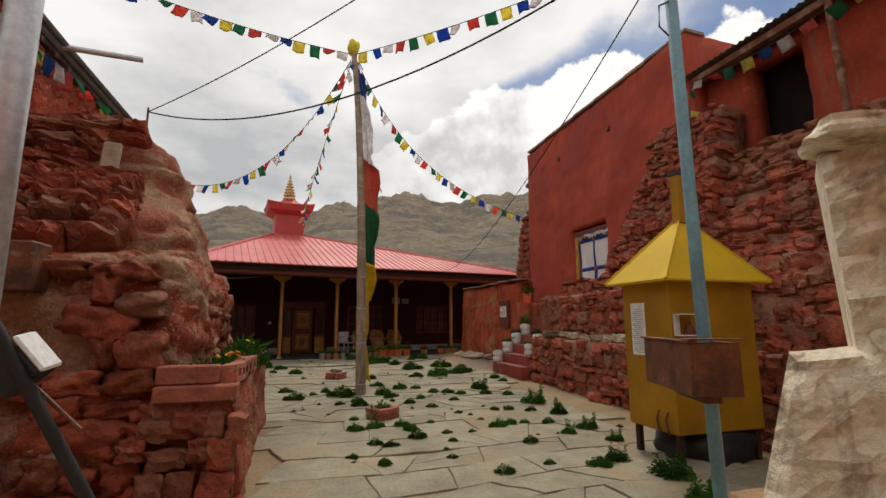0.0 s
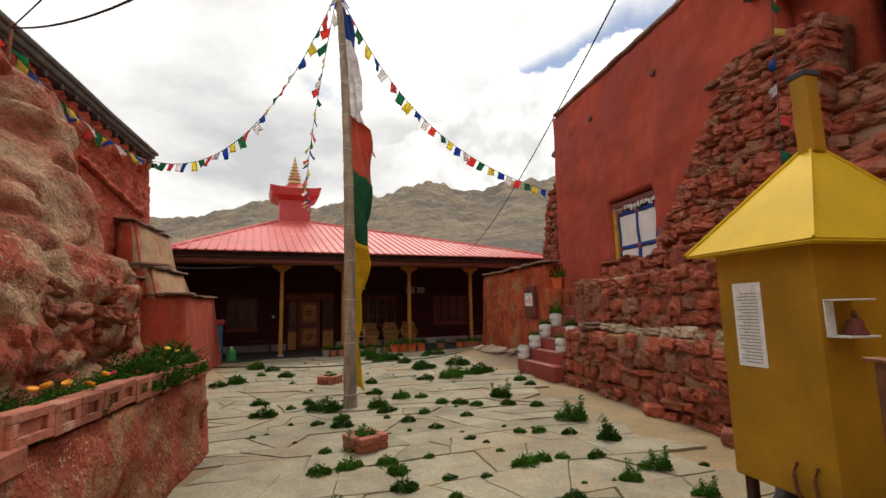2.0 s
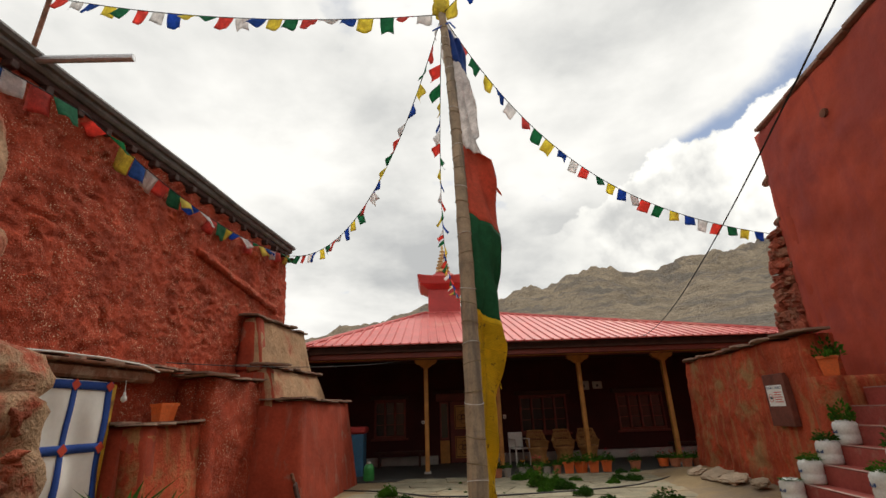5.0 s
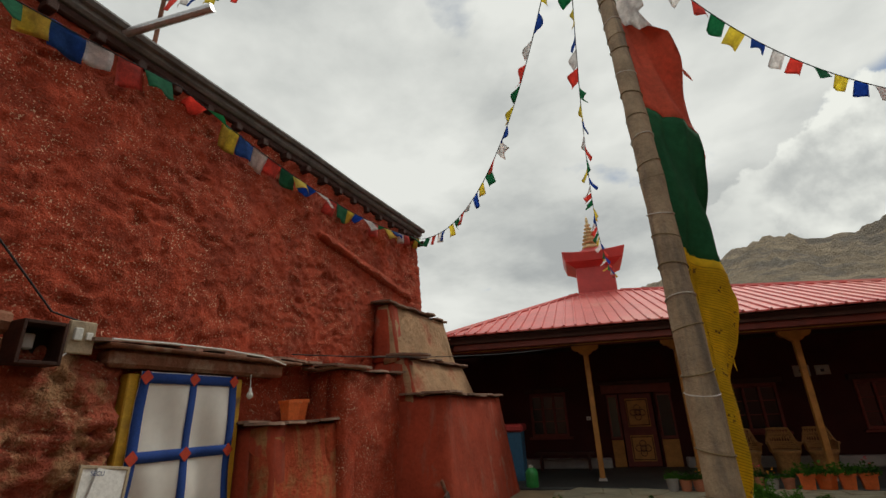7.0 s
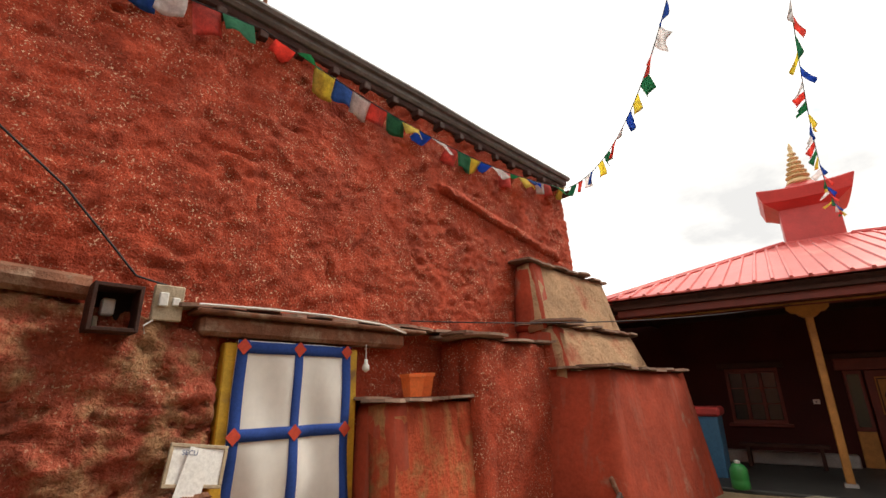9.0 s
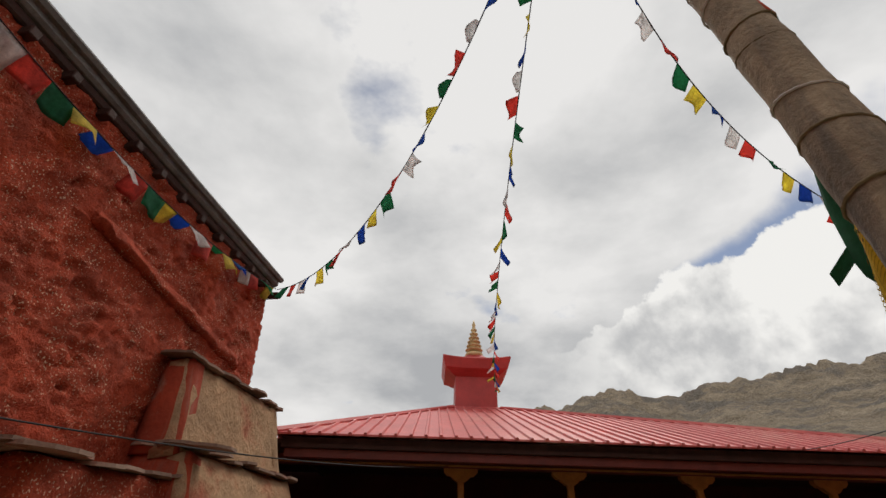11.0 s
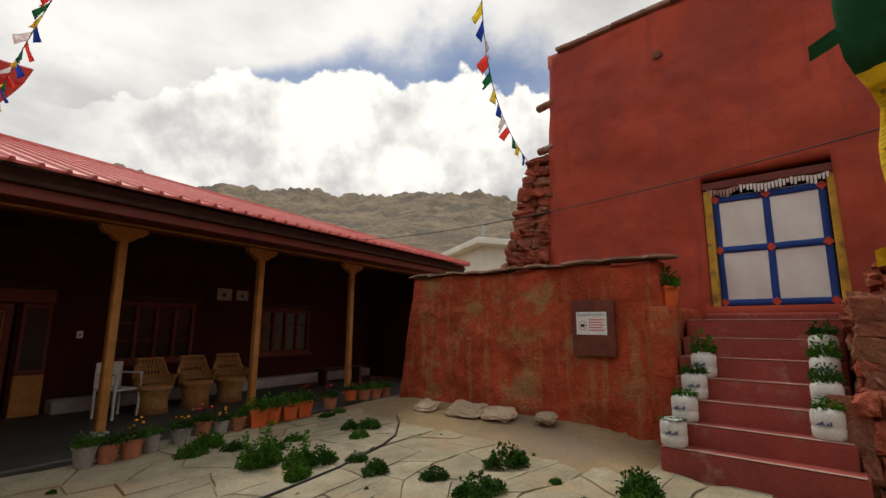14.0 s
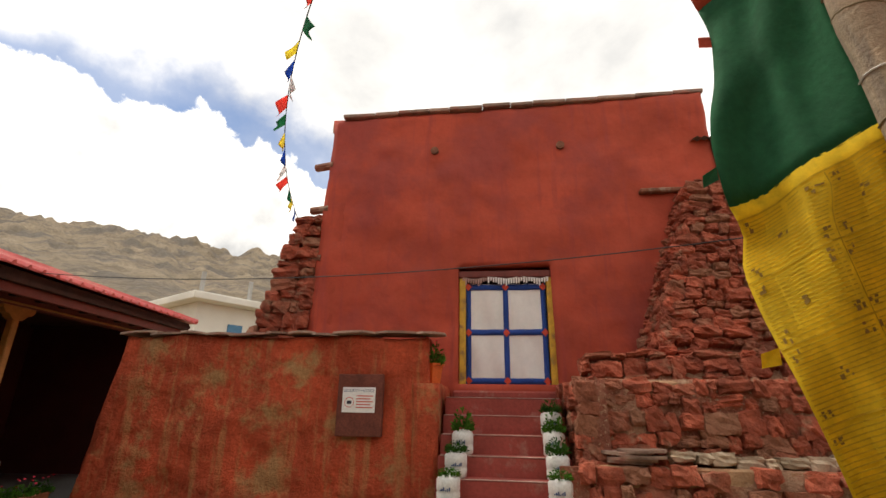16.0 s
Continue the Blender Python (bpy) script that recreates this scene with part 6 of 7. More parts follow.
notice = thing("notice_board", "brown board with a white security notice on the low wall", "sign", pose(5.345, 12.20, 1.31, 0, 0, -90))
part("board", box((0, 0, 0), (0.58, 0.09, 0.74), 0.008), "signwood", notice)
part("paper", box((0.07, -0.006, 0.28), (0.49, -0.001, 0.58), 0.001), "paper", notice, "printed white notice")
text(notice, "SECURITY NOTICE", 0.047, pose(0.28, -0.0075, 0.525, 90, 0, 0), "inkblue")
t = bmesh.new()
for k in range(5):
    bx(t, (0.25, -0.0085, 0.47 - k * 0.034), (0.46 - 0.03 * (k % 2), -0.0065, 0.483 - k * 0.034), 0)
part("print_line", t, "inkred", notice)
part("symbol", tube([(0.16 + 0.058 * math.cos(a * 0.393), -0.009, 0.40 + 0.058 * math.sin(a * 0.393)) for a in range(17)], 0.004, 5), "inkred", notice, "round red outline")
part("symbol_mark", box((0.13, -0.009, 0.38), (0.19, -0.0066, 0.42), 0), "ink", notice)

# ---- yellow offering box, rusty tank and posts ----
yb = thing("offering_box", "mustard-yellow sheet metal hut with a pyramid roof on legs", "metal hut")
X0, X1, Y0, Y1 = 3.42, 4.50, 3.70, 4.38
# body colour includes shade; the roof has its own brighter yellow
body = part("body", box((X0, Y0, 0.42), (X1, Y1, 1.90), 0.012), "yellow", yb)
for x in (X0 + 0.04, X1 - 0.10):
    for y in (Y0 + 0.03, Y1 - 0.09):
        part("leg", box((x, y, 0.02), (x + 0.06, y + 0.06, 0.43), 0.006), "darkwood", yb)
bm = bmesh.new()
e = 0.13
vb = [bm.verts.new(p) for p in ((X0 - e, Y0 - e, 1.88), (X1 + e, Y0 - e, 1.88), (X1 + e, Y1 + e, 1.88), (X0 - e, Y1 + e, 1.88))]
vt = bm.verts.new((3.96, 4.02, 2.62))
for k in range(4):
    bm.faces.new((vb[k], vb[(k + 1) % 4], vt))
bm.faces.new(vb[::-1])
ret = bmesh.ops.extrude_face_region(bm, geom=bm.faces[:])
for v in [q for q in ret["geom"] if isinstance(q, bmesh.types.BMVert)]:
    v.co.z += 0.015
bmesh.ops.recalc_face_normals(bm, faces=bm.faces)
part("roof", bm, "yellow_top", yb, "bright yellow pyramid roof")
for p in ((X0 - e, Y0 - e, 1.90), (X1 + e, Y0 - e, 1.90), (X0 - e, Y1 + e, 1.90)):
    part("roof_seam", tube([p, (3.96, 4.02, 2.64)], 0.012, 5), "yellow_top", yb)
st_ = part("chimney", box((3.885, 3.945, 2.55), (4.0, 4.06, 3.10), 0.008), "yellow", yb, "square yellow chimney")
part("chimney_cap", box((3.875, 3.935, 3.09), (4.01, 4.07, 3.13), 0.004), "ink", st_)
pap = part("paper", box((X0 - 0.006, 4.04, 1.14), (X0 - 0.001, 4.25, 1.68), 0.001), "paper", yb, "long white printed list")
t = bmesh.new()
for k in range(22):
    bx(t, (X0 - 0.009, 4.07, 1.172 + k * 0.021), (X0 - 0.0065, 4.22 - 0.03 * (k % 3 == 0), 1.166 + k * 0.021), 0)
part("print_line", t, "concrete", pap)
for y in (3.80, 3.92):
    part("hook", tube([(X0 - 0.01, y, 0.62), (X0 - 0.04, y, 0.56), (X0 - 0.03, y, 0.46), (X0 - 0.01, y, 0.42)], 0.012, 6), "rust", yb)

bp_ = thing("blue_post", "slim chipped blue steel post", "post", pose(2.23, 2.17, 0, 0, 0, 0))
part("post", tube([(0.02, -0.02, 0.0), (0.005, 0, 1.7), (-0.02, 0.02, 5.3)], 0.038, 12), "bluepole", bp_, smooth=True)
part("hook", tube([(-0.03, 0, 3.55), (-0.12, 0, 3.5), (-0.13, 0, 3.35), (-0.06, 0, 3.3)], 0.006, 6), "cord", bp_)
tank = thing("rusty_tank", "open rusty sheet-steel trough fixed to the blue post", "trough", pose(1.98, 2.02, 1.10, 0, 0, -20.5))
for a, b in (((0, 0, 0), (0.012, 0.66, 0.28)), ((0.25, 0, 0), (0.262, 0.66, 0.28)), ((0.012, 0, 0), (0.25, 0.012, 0.28)), ((0.012, 0.648, 0), (0.25, 0.66, 0.28)), ((0.012, 0.012, 0), (0.25, 0.648, 0.012))):
    part("plate", box(a, b, 0.003), "rust", tank)
part("rim", box((-0.015, -0.015, 0.281), (0.03, 0.68, 0.292), 0.002), "rust", tank)
part("rim", box((-0.015, -0.015, 0.293), (0.28, 0.05, 0.303), 0.002), "rust", tank)
part("bracket", box((0.1, 0.1, -0.05), (0.2, 0.45, -0.001), 0.005), "rust", tank)
shelf = thing("bell_shelf", "white steel bracket shelf fixed to the yellow hut", "shelf", pose(X0 + 0.035, Y0 - 0.002, 1.36))
part("back", box((0, -0.012, 0), (0.07, 0, 0.19), 0.003), "plastic", shelf)
part("plate", box((0, -0.13, -0.012), (0.22, -0.0, 0.0), 0.003), "plastic", shelf)
part("plate", box((0, -0.13, 0.19), (0.22, -0.0, 0.20), 0.003), "plastic", shelf)
bell = thing("hand_bell", "small dark brass bell standing on the white shelf", "bell", pose(X0 + 0.16, Y0 - 0.072, 1.362))
part("bell", lathe([(0.055, 0), (0.052, 0.012), (0.042, 0.04), (0.038, 0.075), (0.022, 0.095)], 18), "signwood", bell, smooth=True)
part("grip", lathe([(0.012, 0.094), (0.016, 0.11), (0.010, 0.135)], 10), "rust", bell, smooth=True)

gp = thing("steel_pole", "galvanised steel pole by the near wall", "pole", pose(-0.84, 1.56, 0))
part("pole", tube([(0, 0, 0.05), (0.0, 0.0, 2.0), (0.005, 0, 4.5)], 0.045, 14), "metal", gp, smooth=True)
lp = thing("black_pipe", "black pipe leaning against the rubble", "pipe")
part("pipe", tube([(-1.6, 2.42, 2.1), (-1.26, 2.52, 1.43), (-0.92, 2.63, 0.72), (-0.66, 2.7, 0.13)], 0.028, 10), "black", lp, smooth=True)
fl = thing("flood_light", "small dark flood light with a white back on the pipe", "lamp", pose(-1.17, 2.62, 1.22, 12, -38, -20))
part("housing", box((-0.10, -0.06, 0), (0.10, 0.06, 0.17), 0.015), "black", fl)
part("back_plate", box((0.101, -0.062, 0.0), (0.125, 0.062, 0.20), 0.01), "paper", fl, "flaking white back plate")
part("stem", tube([(0, 0, 0), (0.03, 0, -0.3)], 0.01, 6), "rust", fl)
ib = thing("steel_box", "dark steel box on the rubble wall", "box", pose(-2.3, 3.72, 1.70))
part("box", box((0, 0, 0), (0.55, 0.25, 0.34), 0.012), "rust", ib)
pk = thing("plank", "pale upright plank wedged in the rubble", "plank", pose(-2.0, 5.12, 2.76, -4, 3, 0))
part("plank", box((0, 0, 0), (0.16, 0.05, 0.52), 0.012), "paleplank", pk)

ww = thing("whitewashed_ruin", "flaking whitewashed stub of ruined wall", "wall", kind="structure")
part("lower", panel((2.10, 1.98, 0), (3.5, 0.1, 0), (3.5, 0.1, 1.5), (2.34, 1.76, 1.34), 1.0, 0.12, 0.05, seed=91, freq=2.2, edge=0.2, wob=0.10, strata=0.05), "whitewash", ww)
part("upper", panel((2.62, 1.62, 1.25), (3.5, 0.4, 1.25), (3.5, 0.4, 2.7), (2.58, 1.66, 2.42), 0.6, 0.10, 0.05, seed=93, freq=2.6, edge=0.06, wob=0.10, strata=0.06), "whitewash", ww)
part("ledge_stone", rocky((0.5, 0.45, 0.12), 0.2, 3, 2.2, 0.6), "whitewash", ww, m=pose(2.72, 1.52, 2.43, 5, -4, 50))
part("ledge_stone", rocky((0.4, 0.35, 0.16), 0.2, 3, 5.2, 0.6), "whitewash", ww, m=pose(2.78, 1.45, 1.38, 0, 8, 50))
cb = thing("concrete_step", "low rough concrete step beside the ruin", "step", kind="structure")
part("block", box((2.6, 2.0, 0), (4.2, 2.5, 0.42), 0.03), "mud", cb)

# ---- porch things, in the porch's own axes ----
door = thing("door_3", "dark red carved double-panel porch door with ochre panels", "door", B @ pose(1.07, 2.35, FZ), kind="structure")
part("leaf", box((-0.38, 0.03, 0.0), (0.40, 0.09, 1.72), 0.01), "carvered", door)
for z0, z1 in ((0.12, 0.72), (0.92, 1.60)):
    pn = part("panel", box((-0.25, 0.012, z0), (0.29, 0.031, z1), 0.006), "ochre", door, "ochre carved panel")
    cx, cz = 0.02, (z0 + z1) / 2
    for a, b in (((-0.23, z0 + 0.03), (0.27, z0 + 0.05)), ((-0.23, z1 - 0.05), (0.27, z1 - 0.03))):
        part("inlay", box((a[0], 0.006, a[1]), (b[0], 0.012, b[1]), 0.002), "darkwood", pn)
    for x_ in (-0.23, 0.25):
        part("inlay", box((x_, 0.006, z0 + 0.051), (x_ + 0.02, 0.012, z1 - 0.051), 0.002), "darkwood", pn)
    for dx, dz in ((0, 0.11), (0, -0.11), (0.11, 0), (-0.11, 0), (0, 0)):
        part("inlay", tube([(cx + dx + 0.075 * math.cos(a * math.pi / 4), 0.006, cz + dz + 0.075 * math.sin(a * math.pi / 4)) for a in range(9)], 0.009, 5), "darkwood", pn)
for x0, x1 in ((-0.70, -0.42), (0.48, 0.86)):
    part("side_panel", box((x0, -0.05, 0.0), (x1, 0.05, 0.62), 0.008), "ochre", door, "plain ochre side panel")
    part("side_frame", box((x0, -0.05, 0.63), (x1, 0.05, 1.72), 0.008), "carvered", door)
    part("side_glass", box((x0 + 0.05, -0.056, 0.70), (x1 - 0.05, -0.051, 1.65), 0), "glass", door)
part("head", box((-0.8, -0.06, 1.73), (0.88, 0.06, 1.95), 0.01), "carvered", door)
part("cornice", box((-0.9, -0.12, 1.95), (0.98, 0.06, 2.05), 0.01), "darkwood", door)


def porch_window(name, u0, u1, z0, z1, n):
    w = thing(name, "dark red carved porch window with small panes", "window", B @ pose(0, 2.35, 0), kind="structure")
    for a, b in (((u0, -0.03, z0), (u1, 0.08, z0 + 0.07)), ((u0, -0.03, z1 - 0.07), (u1, 0.08, z1))):
        part("rail", box(a, b, 0.006), "carvered", w)
    for k in range(n + 1):
        u = u0 + (u1 - u0 - 0.06) * k / n
        part("mullion", box((u, -0.025, z0 + 0.07), (u + 0.06, 0.08, z1 - 0.07), 0.006), "carvered", w)
        if k < n:
            for j in range(3):
                za, zb = z0 + 0.08 + (z1 - z0 - 0.16) * j / 3, z0 + 0.06 + (z1 - z0 - 0.16) * (j + 1) / 3
                part("pane", box((u + 0.07, 0.03, za), (u + (u1 - u0 - 0.06) / n - 0.01, 0.036, zb), 0), "glass", w)
                part("glazing_bar", box((u + 0.061, 0.0, zb), (u + (u1 - u0 - 0.06) / n - 0.001, 0.05, zb + 0.02), 0.003), "carvered", w)
    part("cornice", box((u0 - 0.12, -0.14, z1), (u1 + 0.12, 0.05, z1 + 0.12), 0.01), "darkwood", w)
    part("sill", box((u0 - 0.08, -0.1, z0 - 0.06), (u1 + 0.08, 0.05, z0), 0.01), "carvered", w)


porch_window("window_1", 2.82, 4.28, 1.0, 2.1, 4)
porch_window("window_2", -1.6, -0.65, 1.0, 2.1, 3)
porch_window("window_3", 5.84, 7.3, 1.0, 2.08, 4)
for u, z, w_, h_, lab in ((-0.18, 1.38, 0.11, 0.09, "small white switch plate on the porch wall"), (2.30, 1.44, 0.09, 0.12, "small white wall switch beside the window"), (4.72, 2.20, 0.34, 0.26, "framed notice hung on the porch wall"), (5.17, 2.22, 0.3, 0.22, "second framed notice on the porch wall")):
    q = thing("wall_plate", lab, "plate", B @ pose(u, 2.345, z))
    # the two notices are grey, not white: porch shadow put into their colour
    part("plate", box((0, -0.02, 0), (w_, 0, h_), 0.004), "paper" if w_ < 0.2 else "concrete", q)
    part("mark", box((w_ * 0.35, -0.023, h_ * 0.3), (w_ * 0.6, -0.0205, h_ * 0.6), 0), "ink", q)


def wicker_chair(m):
    c = thing("wicker_chair", "brown wicker armchair with an open lattice back", "chair", m, "wicker chairs on the porch")
    part("base", lathe([(0.24, 0), (0.21, 0.2), (0.25, 0.36), (0.27, 0.38)], 20), "wicker", c, smooth=True)
    part("seat", lathe([(0.26, 0.375), (0.275, 0.40), (0.25, 0.43), (0.02, 0.44)], 20), "wicker", c, smooth=True)
    arc = [(0.27 * math.cos(radians(a)), 0.25 * math.sin(radians(a))) for a in range(-20, 201, 10)]
    hts = [0.56 + (0.28 if 50 < a < 130 else (0.28 * max(0, 1 - abs(abs(a - 90) - 40) / 25) if abs(a - 90) < 65 else 0)) for a in range(-20, 201, 10)]
    part("rim", tube([(x * 1.12, y * 1.15, h) for (x, y), h in zip(arc, hts)], 0.024, 8), "wicker", c, smooth=True)
    for k, ((x, y), h) in enumerate(zip(arc, hts)):
        part("stake", tube([(x, y, 0.40), (x * 1.1, y * 1.13, h)], 0.009, 5), "wicker", c)
        if k + 2 < len(arc):
            (x2, y2), h2 = arc[k + 2], hts[k + 2]
            part("weave", tube([(x, y, 0.42), (x2 * 1.1, y2 * 1.13, h2 - 0.02)], 0.007, 5), "wicker", c)
            part("weave", tube([(x2, y2, 0.42), (x * 1.1, y * 1.13, h - 0.02)], 0.007, 5), "wicker", c)
    for z in (0.46, 0.50, 0.54, 0.58):
        part("band", tube([(x * (1 + z * 0.2 - 0.08), y * (1 + z * 0.22 - 0.08), z) for x, y in arc], 0.012, 5), "wicker", c)
    return c


wc = wicker_chair(Matrix.Translation((2.10, 17.95, FZ)) @ pose(0, 0, 0, 0, 0, 10))
copy_thing(wc, Matrix.Translation((2.82, 18.12, FZ)) @ pose(0, 0, 0, 0, 0, 6))
copy_thing(wc, Matrix.Translation((3.5, 18.3, FZ)) @ pose(0, 0, 0, 0, 0, 0))
pc = thing("plastic_chair", "white moulded plastic garden chair", "chair", Matrix.Translation((1.60, 18.0, FZ)) @ pose(0, 0, 0, 0, 0, 25))
part("seat", box((-0.22, -0.22, 0.40), (0.22, 0.2, 0.43), 0.012), "plastic", pc)
for x in (-0.22, 0.19):
    for y in (-0.22, 0.18):
        part("leg", tube([(x + 0.015, y, 0), (x + 0.015, y, 0.64 if y < 0 else 0.42)], 0.02, 6), "plastic", pc)
    part("arm", box((x - 0.015, -0.24, 0.64), (x + 0.045, 0.2, 0.665), 0.008), "plastic", pc)
part("backrest", box((-0.22, 0.18, 0.43), (0.22, 0.215, 0.82), 0.015), "plastic", pc)
for x, y, rz in ((-1.75, 18.0, 8), (6.55, 19.0, 8)):
    be = thing("bench", "low dark wooden bench against the porch wall", "bench", pose(x, y, FZ, 0, 0, rz), "porch benches")
    part("seat", box((-0.7, -0.15, 0.36), (0.7, 0.15, 0.41), 0.008), "darkwood", be)
    for xx in (-0.6, 0.54):
        part("leg", box((xx, -0.13, 0), (xx + 0.06, 0.13, 0.36), 0.006), "darkwood", be)
bb = thing("blue_cabinet", "blue steel cabinet with a red top at the porch end", "cabinet", pose(-2.55, 16.4, FZ - 0.03, 0, 0, 8.8))
part("body", box((-0.25, -0.3, 0), (0.25, 0.3, 1.0), 0.015), "bluebox", bb)
part("top", box((-0.3, -0.35, 1.0), (0.3, 0.35, 1.16), 0.04), "redpaint", bb, "sloped red top")
part("door", box((-0.22, -0.31, 0.06), (0.22, -0.301, 0.94), 0.004), "bluebox", bb)
gj = thing("green_can", "green plastic water can with a white cap", "water can", pose(-1.78, 15.0, gz(15)))
part("can", lathe([(0.13, 0), (0.15, 0.02), (0.15, 0.12), (0.14, 0.14), (0.15, 0.16), (0.15, 0.30), (0.11, 0.37), (0.06, 0.40)], 18), "greenplastic", gj, smooth=True)
part("cap", lathe([(0.05, 0.40), (0.055, 0.44), (0.02, 0.45)], 12), "plastic", gj)
gj.scale = (0.8, 0.8, 0.85)
tp_ = thing("trapdoor_board", "old dark boards leaning against the buttress", "boards", pose(-1.88, 11.75, gz(11.7), 0, 0, 20))
part("board", box((0, 0, 0), (0.04, 0.42, 0.62), 0.01, pose(0, 0, 0, 0, -22, 0)), "oldwood", tp_)
part("board", box((-0.03, -0.42, 0), (0.01, -0.02, 0.48), 0.01, pose(0, 0, 0, 0, -15, 0)), "darkwood", tp_)
pl_ = thing("orange_bucket", "orange plastic planter bucket on the slate ledge", "bucket", pose(-3.12, 10.02, 1.68, 0, 0, 15))
part("bucket", lathe([(0.10, 0), (0.135, 0.19), (0.15, 0.19), (0.15, 0.225), (0.125, 0.225), (0.12, 0.2), (0.02, 0.18)], 4), "orange", pl_)
part("bucket_twin", lathe([(0.09, 0), (0.12, 0.18), (0.135, 0.18), (0.135, 0.21), (0.11, 0.21), (0.105, 0.19), (0.02, 0.17)], 4, m=pose(0, -0.17, 0, 0, 0, 20)), "orange", pl_)
hose = thing("hose", "black rubber hose snaking over the flagstones", "hose")
hp = [(-1.9, 13.7), (-1.0, 13.5), (-0.07, 12.95), (0.7, 12.9), (1.42, 13.04), (1.82, 13.13), (2.31, 13.25), (2.78, 13.43), (3.18, 13.58), (3.6, 13.81), (4.18, 14.36), (4.84, 15.19), (5.41, 16.01), (5.7, 16.3)]
part("tube", tube([(x, y, gz(y) + 0.018) for x, y in hp], 0.013, 8), "black", hose, smooth=True)

# house far behind the low wall
hs = thing("white_house", "white flat-roofed house behind the courtyard", "house", pose(24.8, 25.3, 2.5, 0, 0, -30))
part("wall", box((-2.5, 0, -2.5), (6, 6, 4.2), 0.03), "housewall", hs)
part("roof", box((-3.2, -1.0, 4.2), (6.6, 6.6, 4.6), 0.04), "housewall", hs)
wn_ = part("window", box((1.4, -0.06, 1.5), (3.4, 0.02, 3.6), 0.01), "glass", hs)
for k in range(6):
    part("grille_bar", box((1.4 + k * 0.39, -0.10, 1.5), (1.45 + k * 0.39, -0.065, 3.6), 0), "housewall", wn_)
for k in range(4):
    part("grille_bar", box((1.4, -0.13, 1.5 + k * 0.68), (3.4, -0.105, 1.56 + k * 0.68), 0), "housewall", wn_)
part("door", box((-0.6, -0.05, 0), (0.3, 0.02, 3.2), 0.01), "bluebox", hs)
for k in range(3):
    part("post", box((-2 + k * 3, 1, 4.6), (-1.8 + k * 3, 1.2, 6.2), 0.01), "concrete", hs)

for x, y, z0, z1 in ((-5.5, 8.9, 5.6, 8.25), (7.0, 2.55, 5.9, 8.05)):
    rp = thing("roof_post", "thin weathered post on the roof holding flag strings", "post", pose(x, y, 0), "roof posts")
    part("post", tube([(0, 0, z0), (0.02, 0, z1)], 0.035, 8), "oldwood", rp)

# black mound added under the hut to stand for its deep shadow
heap = thing("ash_mound", "low black mound added as the shadow under the yellow hut", "ash mound", pose((X0 + X1) / 2 + 0.12, (Y0 + Y1) / 2 + 0.05, gz(Y0) + 0.07, 0, 0, 20))
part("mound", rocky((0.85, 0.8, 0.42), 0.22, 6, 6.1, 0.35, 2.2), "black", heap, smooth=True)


# ---- stones of the rubble walls, paving last ----
lay_stones(terr, (4.80, 9.25, 0.08), (4.80, 1.0, 0.08), (4.96, 1.0, 1.12), (4.96, 9.25, 1.12), (0.12, 0.27), (0.17, 0.46), 0.30, 11, 0.055, 0.05, tilt=9)
lay_stones(terr, (5.14, 9.3, 1.1), (5.14, 1.0, 1.1), (5.28, 1.0, 2.02), (5.28, 9.3, 2.0), (0.11, 0.27), (0.15, 0.46), 0.30, 12, 0.05, 0.05, tilt=9)
lay_stones(terr, (5.00, 8.3, 1.12), (5.00, 6.0, 1.12), (5.02, 6.0, 1.24), (5.02, 8.3, 1.24), (0.13, 0.14), (0.2, 0.34), 0.24, 13, 0.0, 0.05, pool=STONES_TAN)
lay_stones(terr, (6.95, 9.27, 0.7), (5.05, 9.27, 0.5), (5.17, 9.27, 1.99), (6.95, 9.27, 1.99), (0.11, 0.26), (0.16, 0.44), 0.26, 18, 0.04, 0.05, tilt=9)
lay_stones(terr, (5.52, 9.1, 1.97), (5.52, 1.0, 1.97), (5.62, 1.0, 2.32), (5.62, 9.05, 2.32), (0.10, 0.22), (0.15, 0.42), 0.28, 31, 0.05, 0.05, tilt=10)
lay_stones(pile, PA, PB, PC, PD, (0.10, 0.22), (0.16, 0.42), 0.36, 14, 0.10, 0.03, tilt=11)
lay_stones(pile, PE, PF, PG, PH, (0.11, 0.26), (0.2, 0.5), 0.36, 19, 0.10, 0.03, tilt=11)
lay_stones(pile, (7.0, 8.2, 1.95), (5.85, 8.15, 1.95), (6.72, 6.95, 5.2), (7.0, 7.0, 5.2), (0.1, 0.2), (0.18, 0.4), 0.32, 15, 0.10, 0.02, tilt=10)
lay_stones(ruin, (7.0, 14.9, 1.0), (7.0, 13.35, 1.0), (7.05, 13.4, 4.9), (7.05, 13.75, 4.9), (0.14, 0.34), (0.25, 0.55), 0.36, 16, 0.09, 0.02, tilt=8)
lay_stones(bast, (-3.4, 3.84, 0.1), (-0.98, 3.84, 0.1), (-1.1, 3.95, 1.9), (-3.4, 3.95, 1.9), (0.10, 0.28), (0.20, 0.58), 0.34, 22, 0.055, 0.20, tilt=10, pool=STONES_NEAR)
lay_stones(bast, (-0.83, 4.15, 0.9), (-0.84, 6.05, 0.9), (-0.88, 6.0, 1.85), (-0.88, 4.2, 1.85), (0.11, 0.26), (0.16, 0.44), 0.26, 21, 0.03, 0.3, tilt=12, pool=STONES_NEAR)
lay_stones(bast, (-3.4, 4.48, 2.03), (-1.45, 4.46, 2.03), (-1.7, 5.30, 2.82), (-3.4, 5.30, 2.82), (0.08, 0.16), (0.22, 0.55), 0.55, 23, 0.22, 0.02, tilt=6)
